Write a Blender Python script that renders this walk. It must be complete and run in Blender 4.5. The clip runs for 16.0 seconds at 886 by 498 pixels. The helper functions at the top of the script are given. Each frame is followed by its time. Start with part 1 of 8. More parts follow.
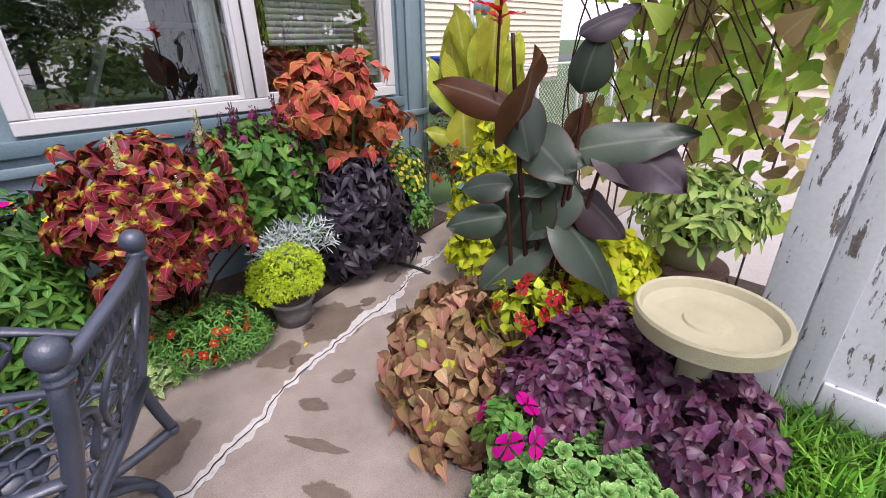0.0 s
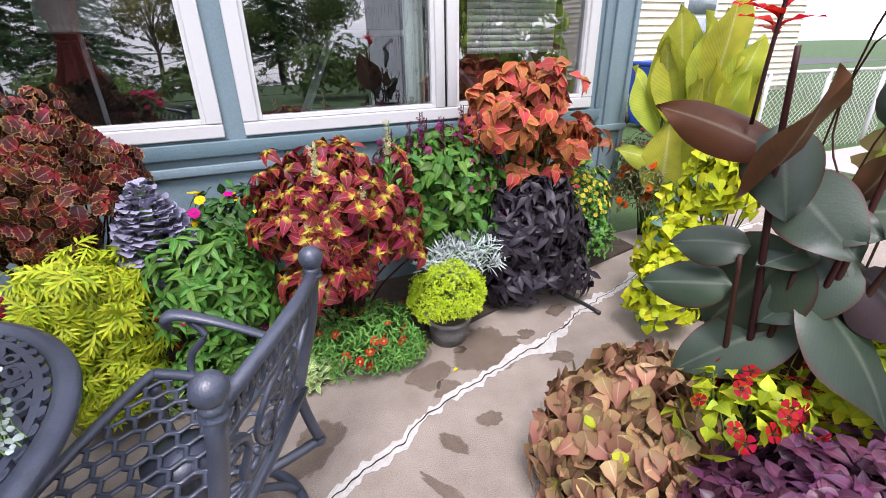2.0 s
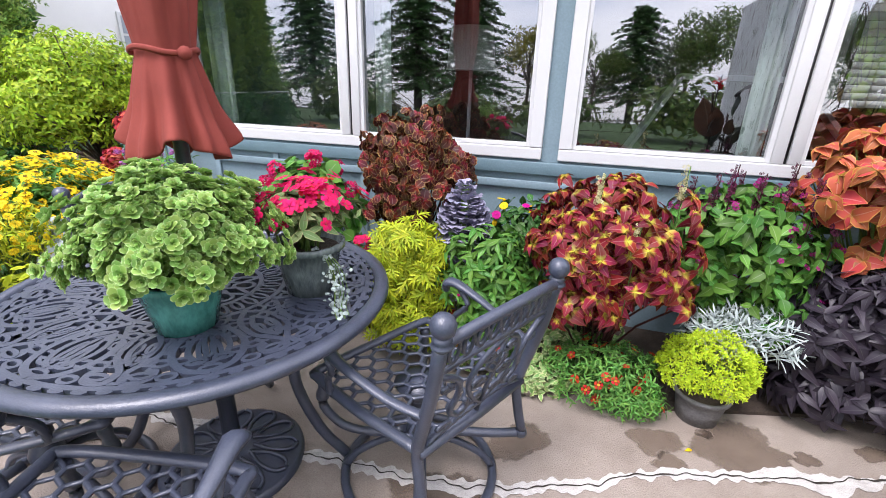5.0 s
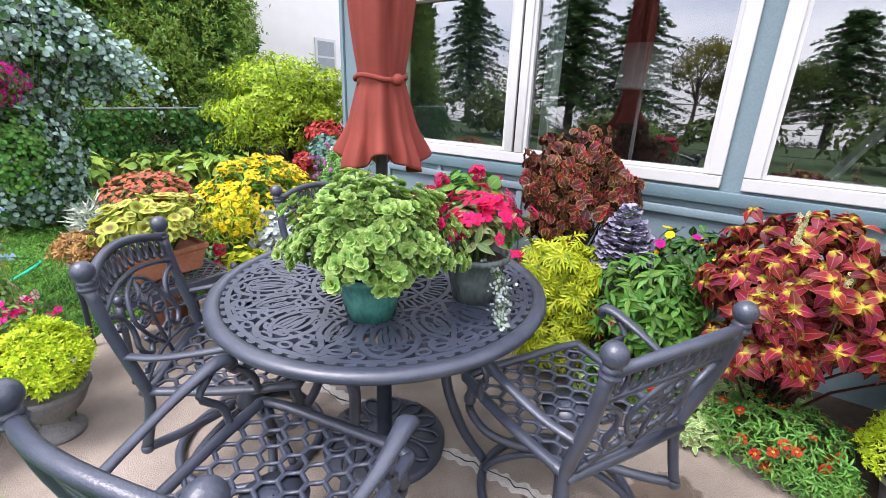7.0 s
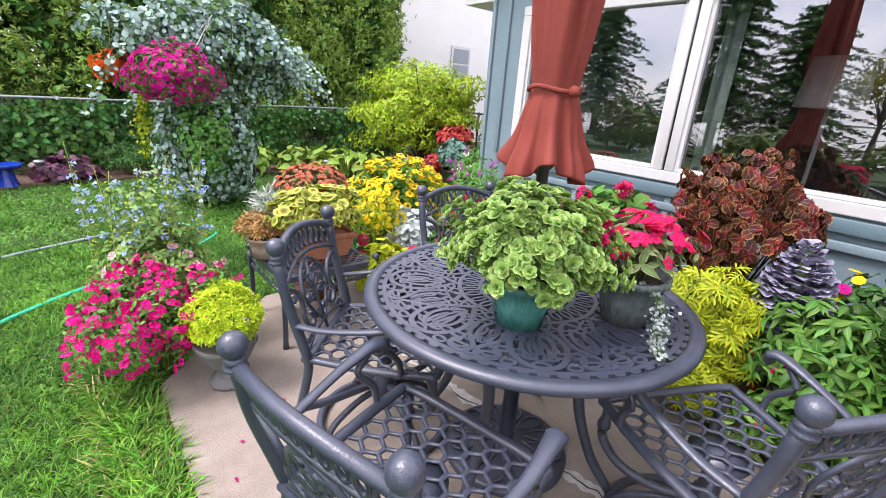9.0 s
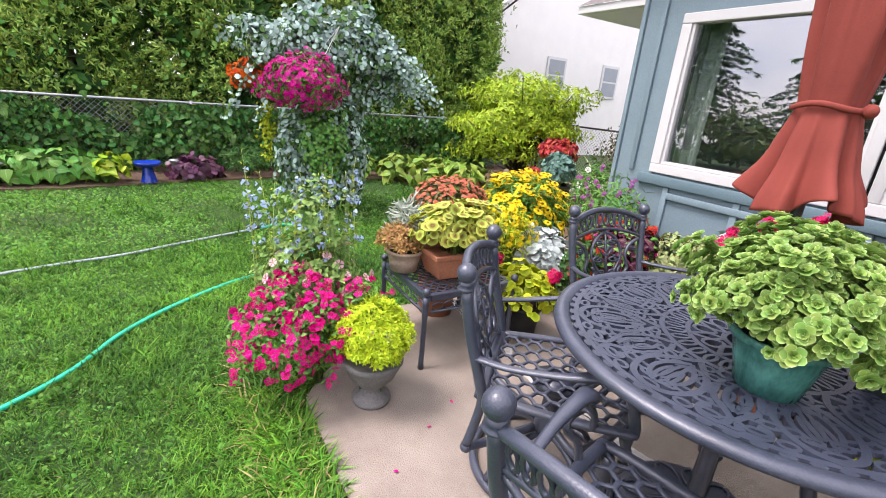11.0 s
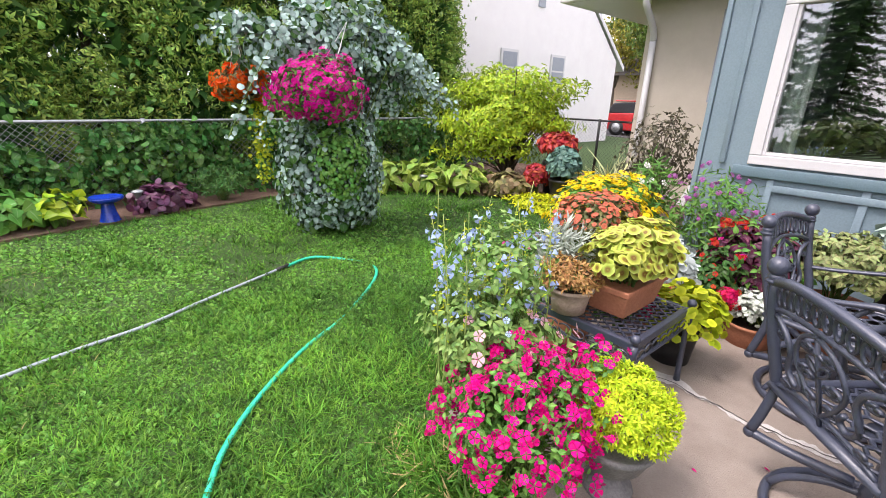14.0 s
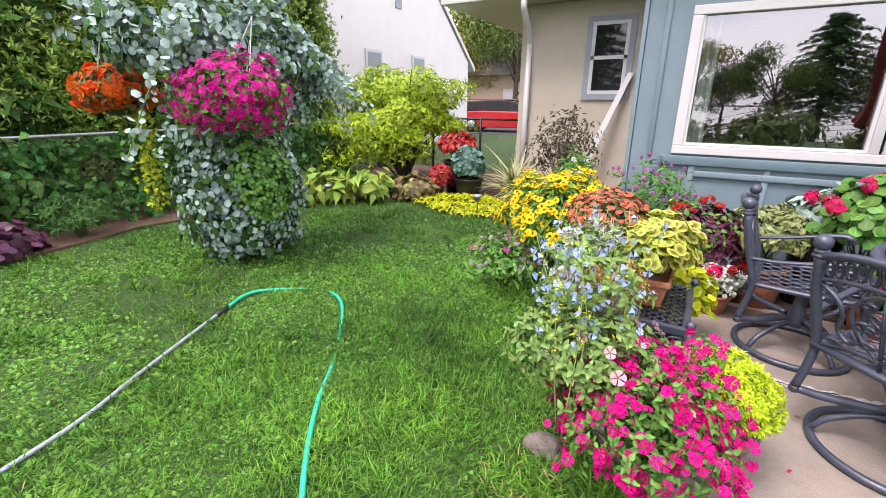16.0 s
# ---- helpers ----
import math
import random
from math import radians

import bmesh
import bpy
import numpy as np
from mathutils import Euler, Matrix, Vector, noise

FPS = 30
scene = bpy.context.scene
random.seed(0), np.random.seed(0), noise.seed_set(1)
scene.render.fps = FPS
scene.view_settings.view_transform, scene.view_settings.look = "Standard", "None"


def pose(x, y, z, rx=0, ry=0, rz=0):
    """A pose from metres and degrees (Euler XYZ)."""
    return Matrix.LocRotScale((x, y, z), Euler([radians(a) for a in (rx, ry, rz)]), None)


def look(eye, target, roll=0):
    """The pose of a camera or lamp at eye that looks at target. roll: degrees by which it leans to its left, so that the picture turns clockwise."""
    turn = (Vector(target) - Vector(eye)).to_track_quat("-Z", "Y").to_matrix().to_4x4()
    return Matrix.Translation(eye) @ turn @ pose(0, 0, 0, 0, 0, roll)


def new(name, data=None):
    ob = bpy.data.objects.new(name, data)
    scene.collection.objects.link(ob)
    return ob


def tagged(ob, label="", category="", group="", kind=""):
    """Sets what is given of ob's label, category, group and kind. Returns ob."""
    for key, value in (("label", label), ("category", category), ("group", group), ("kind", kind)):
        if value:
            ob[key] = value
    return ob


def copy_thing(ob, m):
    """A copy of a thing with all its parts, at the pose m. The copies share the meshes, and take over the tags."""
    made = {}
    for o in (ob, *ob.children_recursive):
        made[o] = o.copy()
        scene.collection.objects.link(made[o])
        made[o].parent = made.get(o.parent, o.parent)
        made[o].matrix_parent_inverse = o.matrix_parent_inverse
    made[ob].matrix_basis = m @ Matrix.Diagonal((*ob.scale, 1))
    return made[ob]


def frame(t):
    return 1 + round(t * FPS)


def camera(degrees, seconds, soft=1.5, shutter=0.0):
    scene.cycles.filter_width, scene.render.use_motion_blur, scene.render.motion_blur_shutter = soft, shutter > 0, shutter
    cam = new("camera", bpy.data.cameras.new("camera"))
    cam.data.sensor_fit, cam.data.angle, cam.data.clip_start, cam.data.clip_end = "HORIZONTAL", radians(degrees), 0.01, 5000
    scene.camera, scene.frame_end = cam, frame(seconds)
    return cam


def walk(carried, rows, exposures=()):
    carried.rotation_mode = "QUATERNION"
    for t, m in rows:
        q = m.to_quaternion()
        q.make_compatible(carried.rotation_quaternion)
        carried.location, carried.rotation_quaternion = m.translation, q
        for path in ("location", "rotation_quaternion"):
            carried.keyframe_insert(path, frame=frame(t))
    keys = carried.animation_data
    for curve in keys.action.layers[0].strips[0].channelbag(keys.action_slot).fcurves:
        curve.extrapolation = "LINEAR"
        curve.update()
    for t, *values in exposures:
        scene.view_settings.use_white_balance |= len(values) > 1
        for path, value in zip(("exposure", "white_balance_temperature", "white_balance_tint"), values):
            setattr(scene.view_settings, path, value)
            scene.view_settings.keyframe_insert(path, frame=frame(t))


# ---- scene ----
cam = camera(89.8, 16.0, soft=0.9)
PATH = [
    (0, (0.514, 0.477, 1.325), (1.794, 1.755, 0.472), -0.7),
    (0.5, (0.543, 0.511, 1.329), (1.749, 1.862, 0.48), -0.7),
    (1, (0.568, 0.57, 1.341), (1.634, 2.037, 0.497), -0.4),
    (1.5, (0.582, 0.643, 1.341), (1.474, 2.223, 0.5), -0.5),
    (2, (0.605, 0.708, 1.354), (1.313, 2.382, 0.519), -1.1),
    (2.5, (0.644, 0.715, 1.349), (1.07, 2.492, 0.535), -0.3),
    (3, (0.696, 0.671, 1.356), (0.838, 2.5, 0.558), 0.1),
    (3.5, (0.714, 0.648, 1.359), (0.67, 2.494, 0.588), -0.2),
    (4, (0.715, 0.62, 1.358), (0.495, 2.466, 0.621), 0.0),
    (6.3, (0.698, 0.495, 1.365), (-0.228, 2.14, 0.704), 2.2),
    (6.5, (0.68, 0.494, 1.368), (-0.304, 2.102, 0.702), 1.7),
    (7, (0.635, 0.466, 1.38), (-0.438, 2.018, 0.715), 2.1),
    (7.5, (0.594, 0.437, 1.384), (-0.585, 1.91, 0.719), 2.3),
    (8, (0.573, 0.407, 1.384), (-0.697, 1.802, 0.721), 2.6),
    (8.5, (0.557, 0.379, 1.38), (-0.806, 1.685, 0.719), 3.2),
    (9, (0.532, 0.35, 1.38), (-0.891, 1.59, 0.72), 4.1),
    (9.5, (0.48, 0.305, 1.381), (-0.972, 1.511, 0.722), 4.8),
    (10, (0.404, 0.239, 1.376), (-1.135, 1.337, 0.723), 5.4),
    (10.2, (0.367, 0.213, 1.372), (-1.213, 1.248, 0.717), 6.1),
    (12.3, (-0.315, -0.159, 1.35), (-1.929, 0.832, 0.706), 4.7),
    (12.5, (-0.383, -0.21, 1.353), (-1.981, 0.798, 0.698), 4.8),
    (13, (-0.581, -0.277, 1.334), (-2.161, 0.762, 0.685), 4.0),
    (13.5, (-0.755, -0.364, 1.344), (-2.289, 0.739, 0.689), 4.1),
    (14, (-0.922, -0.525, 1.345), (-2.347, 0.721, 0.699), 1.7),
    (14.5, (-1.091, -0.644, 1.334), (-2.44, 0.675, 0.671), 2.3),
    (15, (-1.291, -0.704, 1.342), (-2.575, 0.687, 0.697), 0.6),
    (15.5, (-1.471, -0.791, 1.352), (-2.609, 0.728, 0.72), 1.3),
    (16, (-1.674, -0.902, 1.351), (-2.619, 0.743, 0.718), 0.4),
]
walk(cam, [(t, look(eye, target, roll)) for t, eye, target, roll in PATH], [(0, 1.06, 6300, 26), (1.5, 1.34, 6200, 23), (4, 1.46, 6150, 20), (7, 1.57, 6300, 20), (10, 1.55, 6500, 23), (13, 1.48, 6650, 23), (16, 1.44, 6600, 25)])

# ---- light ----
world = bpy.data.worlds.new("sky")
scene.world = world
world.use_nodes = True
wn, wl = world.node_tree.nodes, world.node_tree.links
wn.clear()
SUN_EL, SUN_ROT = 62.0, 200.0
wout = wn.new("ShaderNodeOutputWorld")
sky = wn.new("ShaderNodeTexSky")
sky.sky_type, sky.sun_disc = 'NISHITA', False
sky.sun_elevation, sky.sun_rotation = radians(SUN_EL), radians(SUN_ROT)
bg_sky = wn.new("ShaderNodeBackground")
bg_sky.inputs["Strength"].default_value = 0.15
wl.new(sky.outputs[0], bg_sky.inputs[0])
bg_cloud = wn.new("ShaderNodeBackground")
bg_cloud.inputs["Strength"].default_value = 1.15
wtc = wn.new("ShaderNodeTexCoord")
wmap = wn.new("ShaderNodeMapping")
wmap.inputs["Scale"].default_value = (1.4, 1.4, 3.2)
wl.new(wtc.outputs["Generated"], wmap.inputs[0])
wnoise = wn.new("ShaderNodeTexNoise")
wnoise.inputs["Scale"].default_value, wnoise.inputs["Detail"].default_value = 2.2, 7
wl.new(wmap.outputs[0], wnoise.inputs["Vector"])
wramp = wn.new("ShaderNodeValToRGB")
wramp.color_ramp.elements[0].position, wramp.color_ramp.elements[0].color = 0.36, (0.60, 0.64, 0.72, 1)
wramp.color_ramp.elements[1].position, wramp.color_ramp.elements[1].color = 0.62, (1.0, 0.99, 0.97, 1)
wl.new(wnoise.outputs[0], wramp.inputs[0])
wl.new(wramp.outputs[0], bg_cloud.inputs[0])
wmix = wn.new("ShaderNodeMixShader")
wmix.inputs[0].default_value = 0.82
wl.new(bg_sky.outputs[0], wmix.inputs[1])
wl.new(bg_cloud.outputs[0], wmix.inputs[2])
wl.new(wmix.outputs[0], wout.inputs[0])
sun_data = bpy.data.lights.new("sun", 'SUN')
sun_data.energy, sun_data.angle, sun_data.color = 1.5, radians(20), (1.0, 0.97, 0.92)
sun = new("sun", sun_data)
az = radians(SUN_ROT)
sun.matrix_world = look((0, 0, 30), (-30 * math.sin(az) / math.tan(radians(SUN_EL)), -30 * math.cos(az) / math.tan(radians(SUN_EL)), 0))

# ---- materials ----
def ramp(nt, stops, fac=None):
    r = nt.nodes.new("ShaderNodeValToRGB")
    e = r.color_ramp.elements
    while len(e) < len(stops):
        e.new(0.5)
    for el, (p, c) in zip(e, stops):
        el.position, el.color = p, (*c, 1)
    if fac is not None:
        nt.links.new(fac, r.inputs[0])
    return r.outputs[0]

def node(nt, kind, **inputs):
    n = nt.nodes.new(kind)
    for k, v in inputs.items():
        n.inputs[k.replace("_", " ")].default_value = v
    return n

def mixrgb(nt, fac, a, b, mode='MIX'):
    m = nt.nodes.new("ShaderNodeMix")
    m.data_type, m.blend_type = 'RGBA', mode
    for sock, val in ((m.inputs[0], fac), (m.inputs[6], a), (m.inputs[7], b)):
        if hasattr(val, "is_linked"):
            nt.links.new(val, sock)
        elif isinstance(val, tuple):
            sock.default_value = (*val, 1)
        else:
            sock.default_value = val
    return m.outputs[2]

def material(name):
    m = bpy.data.materials.new(name)
    m.use_nodes = True
    nt = m.node_tree
    return m, nt, nt.nodes["Principled BSDF"]

def surface(name, dark, light, scale=20.0, rough=0.6, bump=0.2, metal=0.0, fine=8.0, spec=0.5, island=0.0, bump_scale=None, stretch=(1, 1, 1)):
    """Two scales of mottling between two colours with fine relief."""
    m, nt, p = material(name)
    tc = node(nt, "ShaderNodeTexCoord")
    mp = node(nt, "ShaderNodeMapping")
    mp.inputs["Scale"].default_value = stretch
    nt.links.new(tc.outputs["Object"], mp.inputs[0])
    a = node(nt, "ShaderNodeTexNoise", Scale=scale, Detail=6.0, Roughness=0.65)
    b = node(nt, "ShaderNodeTexNoise", Scale=scale * fine, Detail=4.0)
    nt.links.new(mp.outputs[0], a.inputs["Vector"])
    nt.links.new(mp.outputs[0], b.inputs["Vector"])
    col = ramp(nt, [(0.3, dark), (0.7, light)], a.outputs[0])
    col = mixrgb(nt, 0.35, col, ramp(nt, [(0.3, tuple(c * 0.7 for c in dark)), (0.7, light)], b.outputs[0]))
    if island:
        g = node(nt, "ShaderNodeObjectInfo")
        h = node(nt, "ShaderNodeHueSaturation")
        mr = node(nt, "ShaderNodeMapRange", To_Min=1 - island, To_Max=1 + island)
        nt.links.new(g.outputs["Random"], mr.inputs[0])
        nt.links.new(mr.outputs[0], h.inputs["Value"])
        nt.links.new(col, h.inputs["Color"])
        col = h.outputs[0]
    nt.links.new(col, p.inputs["Base Color"])
    p.inputs["Roughness"].default_value, p.inputs["Metallic"].default_value = rough, metal
    p.inputs["Specular IOR Level"].default_value = spec
    bp = node(nt, "ShaderNodeBump", Strength=bump, Distance=0.01)
    nt.links.new((b if bump_scale is None else a).outputs[0], bp.inputs["Height"])
    nt.links.new(bp.outputs[0], p.inputs["Normal"])
    return m

def leaf_mat(name, along, margin=None, edge=0.75, rough=0.45, vary=0.25, hue=0.02, trans=0.12, vein=0.12, spec=0.2, patch=0.0, ribs=0.0):
    """Leaf colour from base to tip, a margin colour, per-leaf variation, thin-leaf light passing through."""
    m, nt, p = material(name)
    uv = node(nt, "ShaderNodeUVMap")
    sep = node(nt, "ShaderNodeSeparateXYZ")
    nt.links.new(uv.outputs[0], sep.inputs[0])
    tc = node(nt, "ShaderNodeTexCoord")
    nz = node(nt, "ShaderNodeTexNoise", Scale=45.0, Detail=3.0)
    nt.links.new(tc.outputs["Object"], nz.inputs["Vector"])
    add = node(nt, "ShaderNodeMath")
    add.operation = 'MULTIPLY_ADD'
    nt.links.new(nz.outputs[0], add.inputs[0])
    add.inputs[1].default_value = 0.3
    nt.links.new(sep.outputs[1], add.inputs[2])
    sub = node(nt, "ShaderNodeMath")
    sub.operation = 'SUBTRACT'
    nt.links.new(add.outputs[0], sub.inputs[0])
    sub.inputs[1].default_value = 0.15
    col = ramp(nt, along, sub.outputs[0])
    if margin is not None:
        mk = ramp(nt, [(edge - 0.1, (0, 0, 0)), (edge + 0.1, (1, 1, 1))], sep.outputs[0])
        col = mixrgb(nt, mk, col, margin)
    if vein:
        vk = ramp(nt, [(0.0, (vein, vein, vein)), (0.1, (0, 0, 0))], sep.outputs[0])
        col = mixrgb(nt, vk, col, (1.0, 1.0, 0.8), 'MIX')
    if patch:
        for sc, amt in ((0.8, patch), (5.0, patch * 0.7)):
            pn = node(nt, "ShaderNodeTexNoise", Scale=sc, Detail=3.0)
            nt.links.new(tc.outputs["Object"], pn.inputs["Vector"])
            col = mixrgb(nt, amt, col, mixrgb(nt, 1.0, col, ramp(nt, [(0.35, (0.35, 0.42, 0.4)), (0.65, (1.5, 1.35, 1.1))], pn.outputs[0]), 'MULTIPLY'))
    if ribs:
        slant = node(nt, "ShaderNodeMath")
        slant.operation = 'MULTIPLY_ADD'
        slant.inputs[1].default_value = -0.3
        nt.links.new(sep.outputs[0], slant.inputs[0])
        nt.links.new(sep.outputs[1], slant.inputs[2])
        wv = node(nt, "ShaderNodeMath")
        wv.operation = 'MULTIPLY'
        wv.inputs[1].default_value = 150.0
        nt.links.new(slant.outputs[0], wv.inputs[0])
        sn = node(nt, "ShaderNodeMath")
        sn.operation = 'SINE'
        nt.links.new(wv.outputs[0], sn.inputs[0])
        col = mixrgb(nt, ribs, col, mixrgb(nt, 1.0, col, ramp(nt, [(0.0, (0.6, 0.62, 0.6)), (1.0, (1.35, 1.3, 1.25))], sn.outputs[0]), 'MULTIPLY'))
        big = node(nt, "ShaderNodeTexNoise", Scale=9.0, Detail=3.0)
        nt.links.new(tc.outputs["Object"], big.inputs["Vector"])
        col = mixrgb(nt, 0.6, col, mixrgb(nt, 1.0, col, ramp(nt, [(0.3, (0.65, 0.7, 0.75)), (0.7, (1.4, 1.35, 1.2))], big.outputs[0]), 'MULTIPLY'))
    geo = node(nt, "ShaderNodeNewGeometry")
    info = node(nt, "ShaderNodeObjectInfo")
    plus = node(nt, "ShaderNodeMath")
    nt.links.new(geo.outputs["Random Per Island"], plus.inputs[0])
    nt.links.new(info.outputs["Random"], plus.inputs[1])
    rnd = node(nt, "ShaderNodeMath")
    rnd.operation = 'FRACT'
    nt.links.new(plus.outputs[0], rnd.inputs[0])
    hs = node(nt, "ShaderNodeHueSaturation")
    mr = node(nt, "ShaderNodeMapRange", To_Min=1 - vary, To_Max=1 + vary)
    nt.links.new(rnd.outputs[0], mr.inputs[0])
    nt.links.new(mr.outputs[0], hs.inputs["Value"])
    wh = node(nt, "ShaderNodeTexWhiteNoise")
    wh.noise_dimensions = '1D'
    nt.links.new(rnd.outputs[0], wh.inputs["W"])
    mh = node(nt, "ShaderNodeMapRange", To_Min=0.5 - hue, To_Max=0.5 + hue)
    nt.links.new(wh.outputs[0], mh.inputs[0])
    nt.links.new(mh.outputs[0], hs.inputs["Hue"])
    nt.links.new(col, hs.inputs["Color"])
    nt.links.new(hs.outputs[0], p.inputs["Base Color"])
    p.inputs["Roughness"].default_value = rough
    p.inputs["Specular IOR Level"].default_value = spec
    bn = node(nt, "ShaderNodeTexNoise", Scale=160.0, Detail=2.0)
    nt.links.new(tc.outputs["Object"], bn.inputs["Vector"])
    bp = node(nt, "ShaderNodeBump", Strength=0.15, Distance=0.003)
    nt.links.new(bn.outputs[0], bp.inputs["Height"])
    nt.links.new(bp.outputs[0], p.inputs["Normal"])
    tr = node(nt, "ShaderNodeBsdfTranslucent")
    nt.links.new(hs.outputs[0], tr.inputs[0])
    mx = node(nt, "ShaderNodeMixShader")
    mx.inputs[0].default_value = trans
    nt.links.new(p.outputs[0], mx.inputs[1])
    nt.links.new(tr.outputs[0], mx.inputs[2])
    nt.links.new(mx.outputs[0], nt.nodes["Material Output"].inputs[0])
    return m

def glass_mat(name, reflect=0.23, tint=(0.75, 0.8, 0.8)):
    m, nt, p = material(name)
    nt.nodes.remove(p)
    tr = node(nt, "ShaderNodeBsdfTransparent", Color=(*tint, 1))
    gl = node(nt, "ShaderNodeBsdfGlossy", Roughness=0.0, Color=(0.95, 0.97, 1, 1))
    fr = node(nt, "ShaderNodeFresnel", IOR=1.5)
    mr = node(nt, "ShaderNodeMapRange", To_Min=reflect, To_Max=1.0)
    nt.links.new(fr.outputs[0], mr.inputs[0])
    mx = node(nt, "ShaderNodeMixShader")
    nt.links.new(mr.outputs[0], mx.inputs[0])
    nt.links.new(tr.outputs[0], mx.inputs[1])
    nt.links.new(gl.outputs[0], mx.inputs[2])
    nt.links.new(mx.outputs[0], nt.nodes["Material Output"].inputs[0])
    return m

M_CONC = surface("concrete", (0.20, 0.16, 0.13), (0.37, 0.315, 0.265), 4.0, 0.85, 0.5, fine=45)
def damp_mat():
    """Damp concrete that fades out raggedly towards its rim."""
    m = surface("damp_concrete", (0.13, 0.092, 0.066), (0.23, 0.175, 0.13), 6.0, 0.55, 0.4, fine=40)
    nt = m.node_tree
    uv, sep, tc = node(nt, "ShaderNodeUVMap"), node(nt, "ShaderNodeSeparateXYZ"), node(nt, "ShaderNodeTexCoord")
    nt.links.new(uv.outputs[0], sep.inputs[0])
    nz = node(nt, "ShaderNodeTexNoise", Scale=26.0, Detail=6.0, Roughness=0.7)
    nt.links.new(tc.outputs["Object"], nz.inputs["Vector"])
    add = node(nt, "ShaderNodeMath")
    add.operation = 'MULTIPLY_ADD'
    add.inputs[1].default_value = 0.55
    nt.links.new(nz.outputs[0], add.inputs[0])
    nt.links.new(sep.outputs[0], add.inputs[2])
    k = ramp(nt, [(0.0, (0.8, 0.8, 0.8)), (0.86, (0.62, 0.62, 0.62)), (0.97, (0, 0, 0))], None)
    half = node(nt, "ShaderNodeMapRange", From_Min=0.0, From_Max=1.2)
    nt.links.new(add.outputs[0], half.inputs[0])
    nt.links.new(half.outputs[0], k.node.inputs[0])
    nt.links.new(k, nt.nodes["Principled BSDF"].inputs["Alpha"])
    return m
M_WET = damp_mat()
M_PATCH = surface("patching_cement", (0.40, 0.37, 0.34), (0.68, 0.66, 0.63), 22.0, 0.9, 0.5, fine=10)
M_GAP = surface("crack_dirt", (0.015, 0.012, 0.01), (0.05, 0.04, 0.03), 60.0, 1.0, 0.5)
M_SOIL = surface("soil", (0.025, 0.017, 0.012), (0.07, 0.05, 0.035), 18.0, 0.95, 0.8)
M_MULCH = surface("bark_mulch", (0.06, 0.035, 0.022), (0.2, 0.12, 0.08), 30.0, 0.95, 0.8)
M_LAWN = surface("lawn_earth", (0.022, 0.050, 0.010), (0.050, 0.105, 0.020), 2.0, 0.95, 0.5, fine=30)
M_BLUE = surface("blue_grey_paint", (0.17, 0.245, 0.28), (0.205, 0.285, 0.32), 3.0, 0.55, 0.12, fine=30)
M_BLUE_D = surface("dark_blue_trim_paint", (0.11, 0.18, 0.21), (0.14, 0.215, 0.245), 4.0, 0.5, 0.12, fine=30)
M_WHITE = surface("white_vinyl", (0.605, 0.605, 0.60), (0.635, 0.635, 0.625), 2.0, 0.4, 0.01, fine=120)
M_IRON = surface("dark_cast_metal", (0.028, 0.034, 0.053), (0.062, 0.073, 0.108), 9.0, 0.36, 0.14, metal=0.0, fine=25, spec=0.75)
M_GLASS = glass_mat("window_glass")
M_RED = surface("umbrella_cloth", (0.19, 0.030, 0.020), (0.27, 0.047, 0.031), 5.0, 0.85, 0.12, fine=90)
M_TERRA = surface("terracotta", (0.36, 0.13, 0.065), (0.48, 0.20, 0.11), 10.0, 0.75, 0.2)
M_PALECLAY = surface("pale_clay", (0.42, 0.31, 0.23), (0.55, 0.43, 0.33), 10.0, 0.8, 0.25)
M_TEAL = surface("teal_glaze", (0.02, 0.12, 0.10), (0.10, 0.36, 0.29), 22.0, 0.15, 0.5, fine=3, bump_scale=1, stretch=(1, 1, 0.4))
M_DARKGLAZE = surface("grey_green_glaze", (0.05, 0.075, 0.075), (0.2, 0.235, 0.22), 28.0, 0.25, 0.4, fine=3, stretch=(1, 1, 0.35))
M_STONEPOT = surface("stone_pot", (0.12, 0.118, 0.115), (0.22, 0.215, 0.21), 14.0, 0.85, 0.35)
M_BLACKPOT = surface("black_plastic", (0.012, 0.012, 0.012), (0.025, 0.025, 0.025), 10.0, 0.5, 0.1)
M_CREAM = surface("cream_stoneware", (0.36, 0.33, 0.20), (0.48, 0.45, 0.30), 8.0, 0.6, 0.5, fine=40)
M_STEM = leaf_mat("green_stem", [(0, (0.08, 0.14, 0.03)), (1, (0.14, 0.22, 0.05))], vein=0)
M_STEM_D = leaf_mat("dark_stem", [(0, (0.03, 0.012, 0.012)), (1, (0.06, 0.022, 0.018))], vein=0)
M_BARK = surface("bark", (0.05, 0.038, 0.028), (0.16, 0.125, 0.095), 9.0, 0.95, 0.9, stretch=(1, 1, 0.25))
M_STUCCO = surface("beige_stucco", (0.47, 0.42, 0.34), (0.54, 0.49, 0.40), 5.0, 0.9, 0.3, fine=40)
M_HOUSEW = surface("white_stucco", (0.76, 0.74, 0.73), (0.84, 0.83, 0.81), 2.0, 0.85, 0.25, fine=40)
M_SIDING = surface("cream_siding", (0.68, 0.60, 0.46), (0.75, 0.68, 0.54), 2.0, 0.6, 0.1)
M_SHINGLE = surface("roof_shingle", (0.09, 0.08, 0.075), (0.2, 0.18, 0.17), 12.0, 0.95, 0.6)
M_GALV = surface("galvanised_steel", (0.30, 0.32, 0.33), (0.45, 0.47, 0.48), 14.0, 0.45, 0.15, metal=0.6)
# Walls, floor and ceiling are coloured dark: the room's dimness is painted in.
M_DARKROOM = surface("darkened_room_wall", (0.10, 0.10, 0.09), (0.14, 0.135, 0.125), 3.0, 0.9, 0.1)
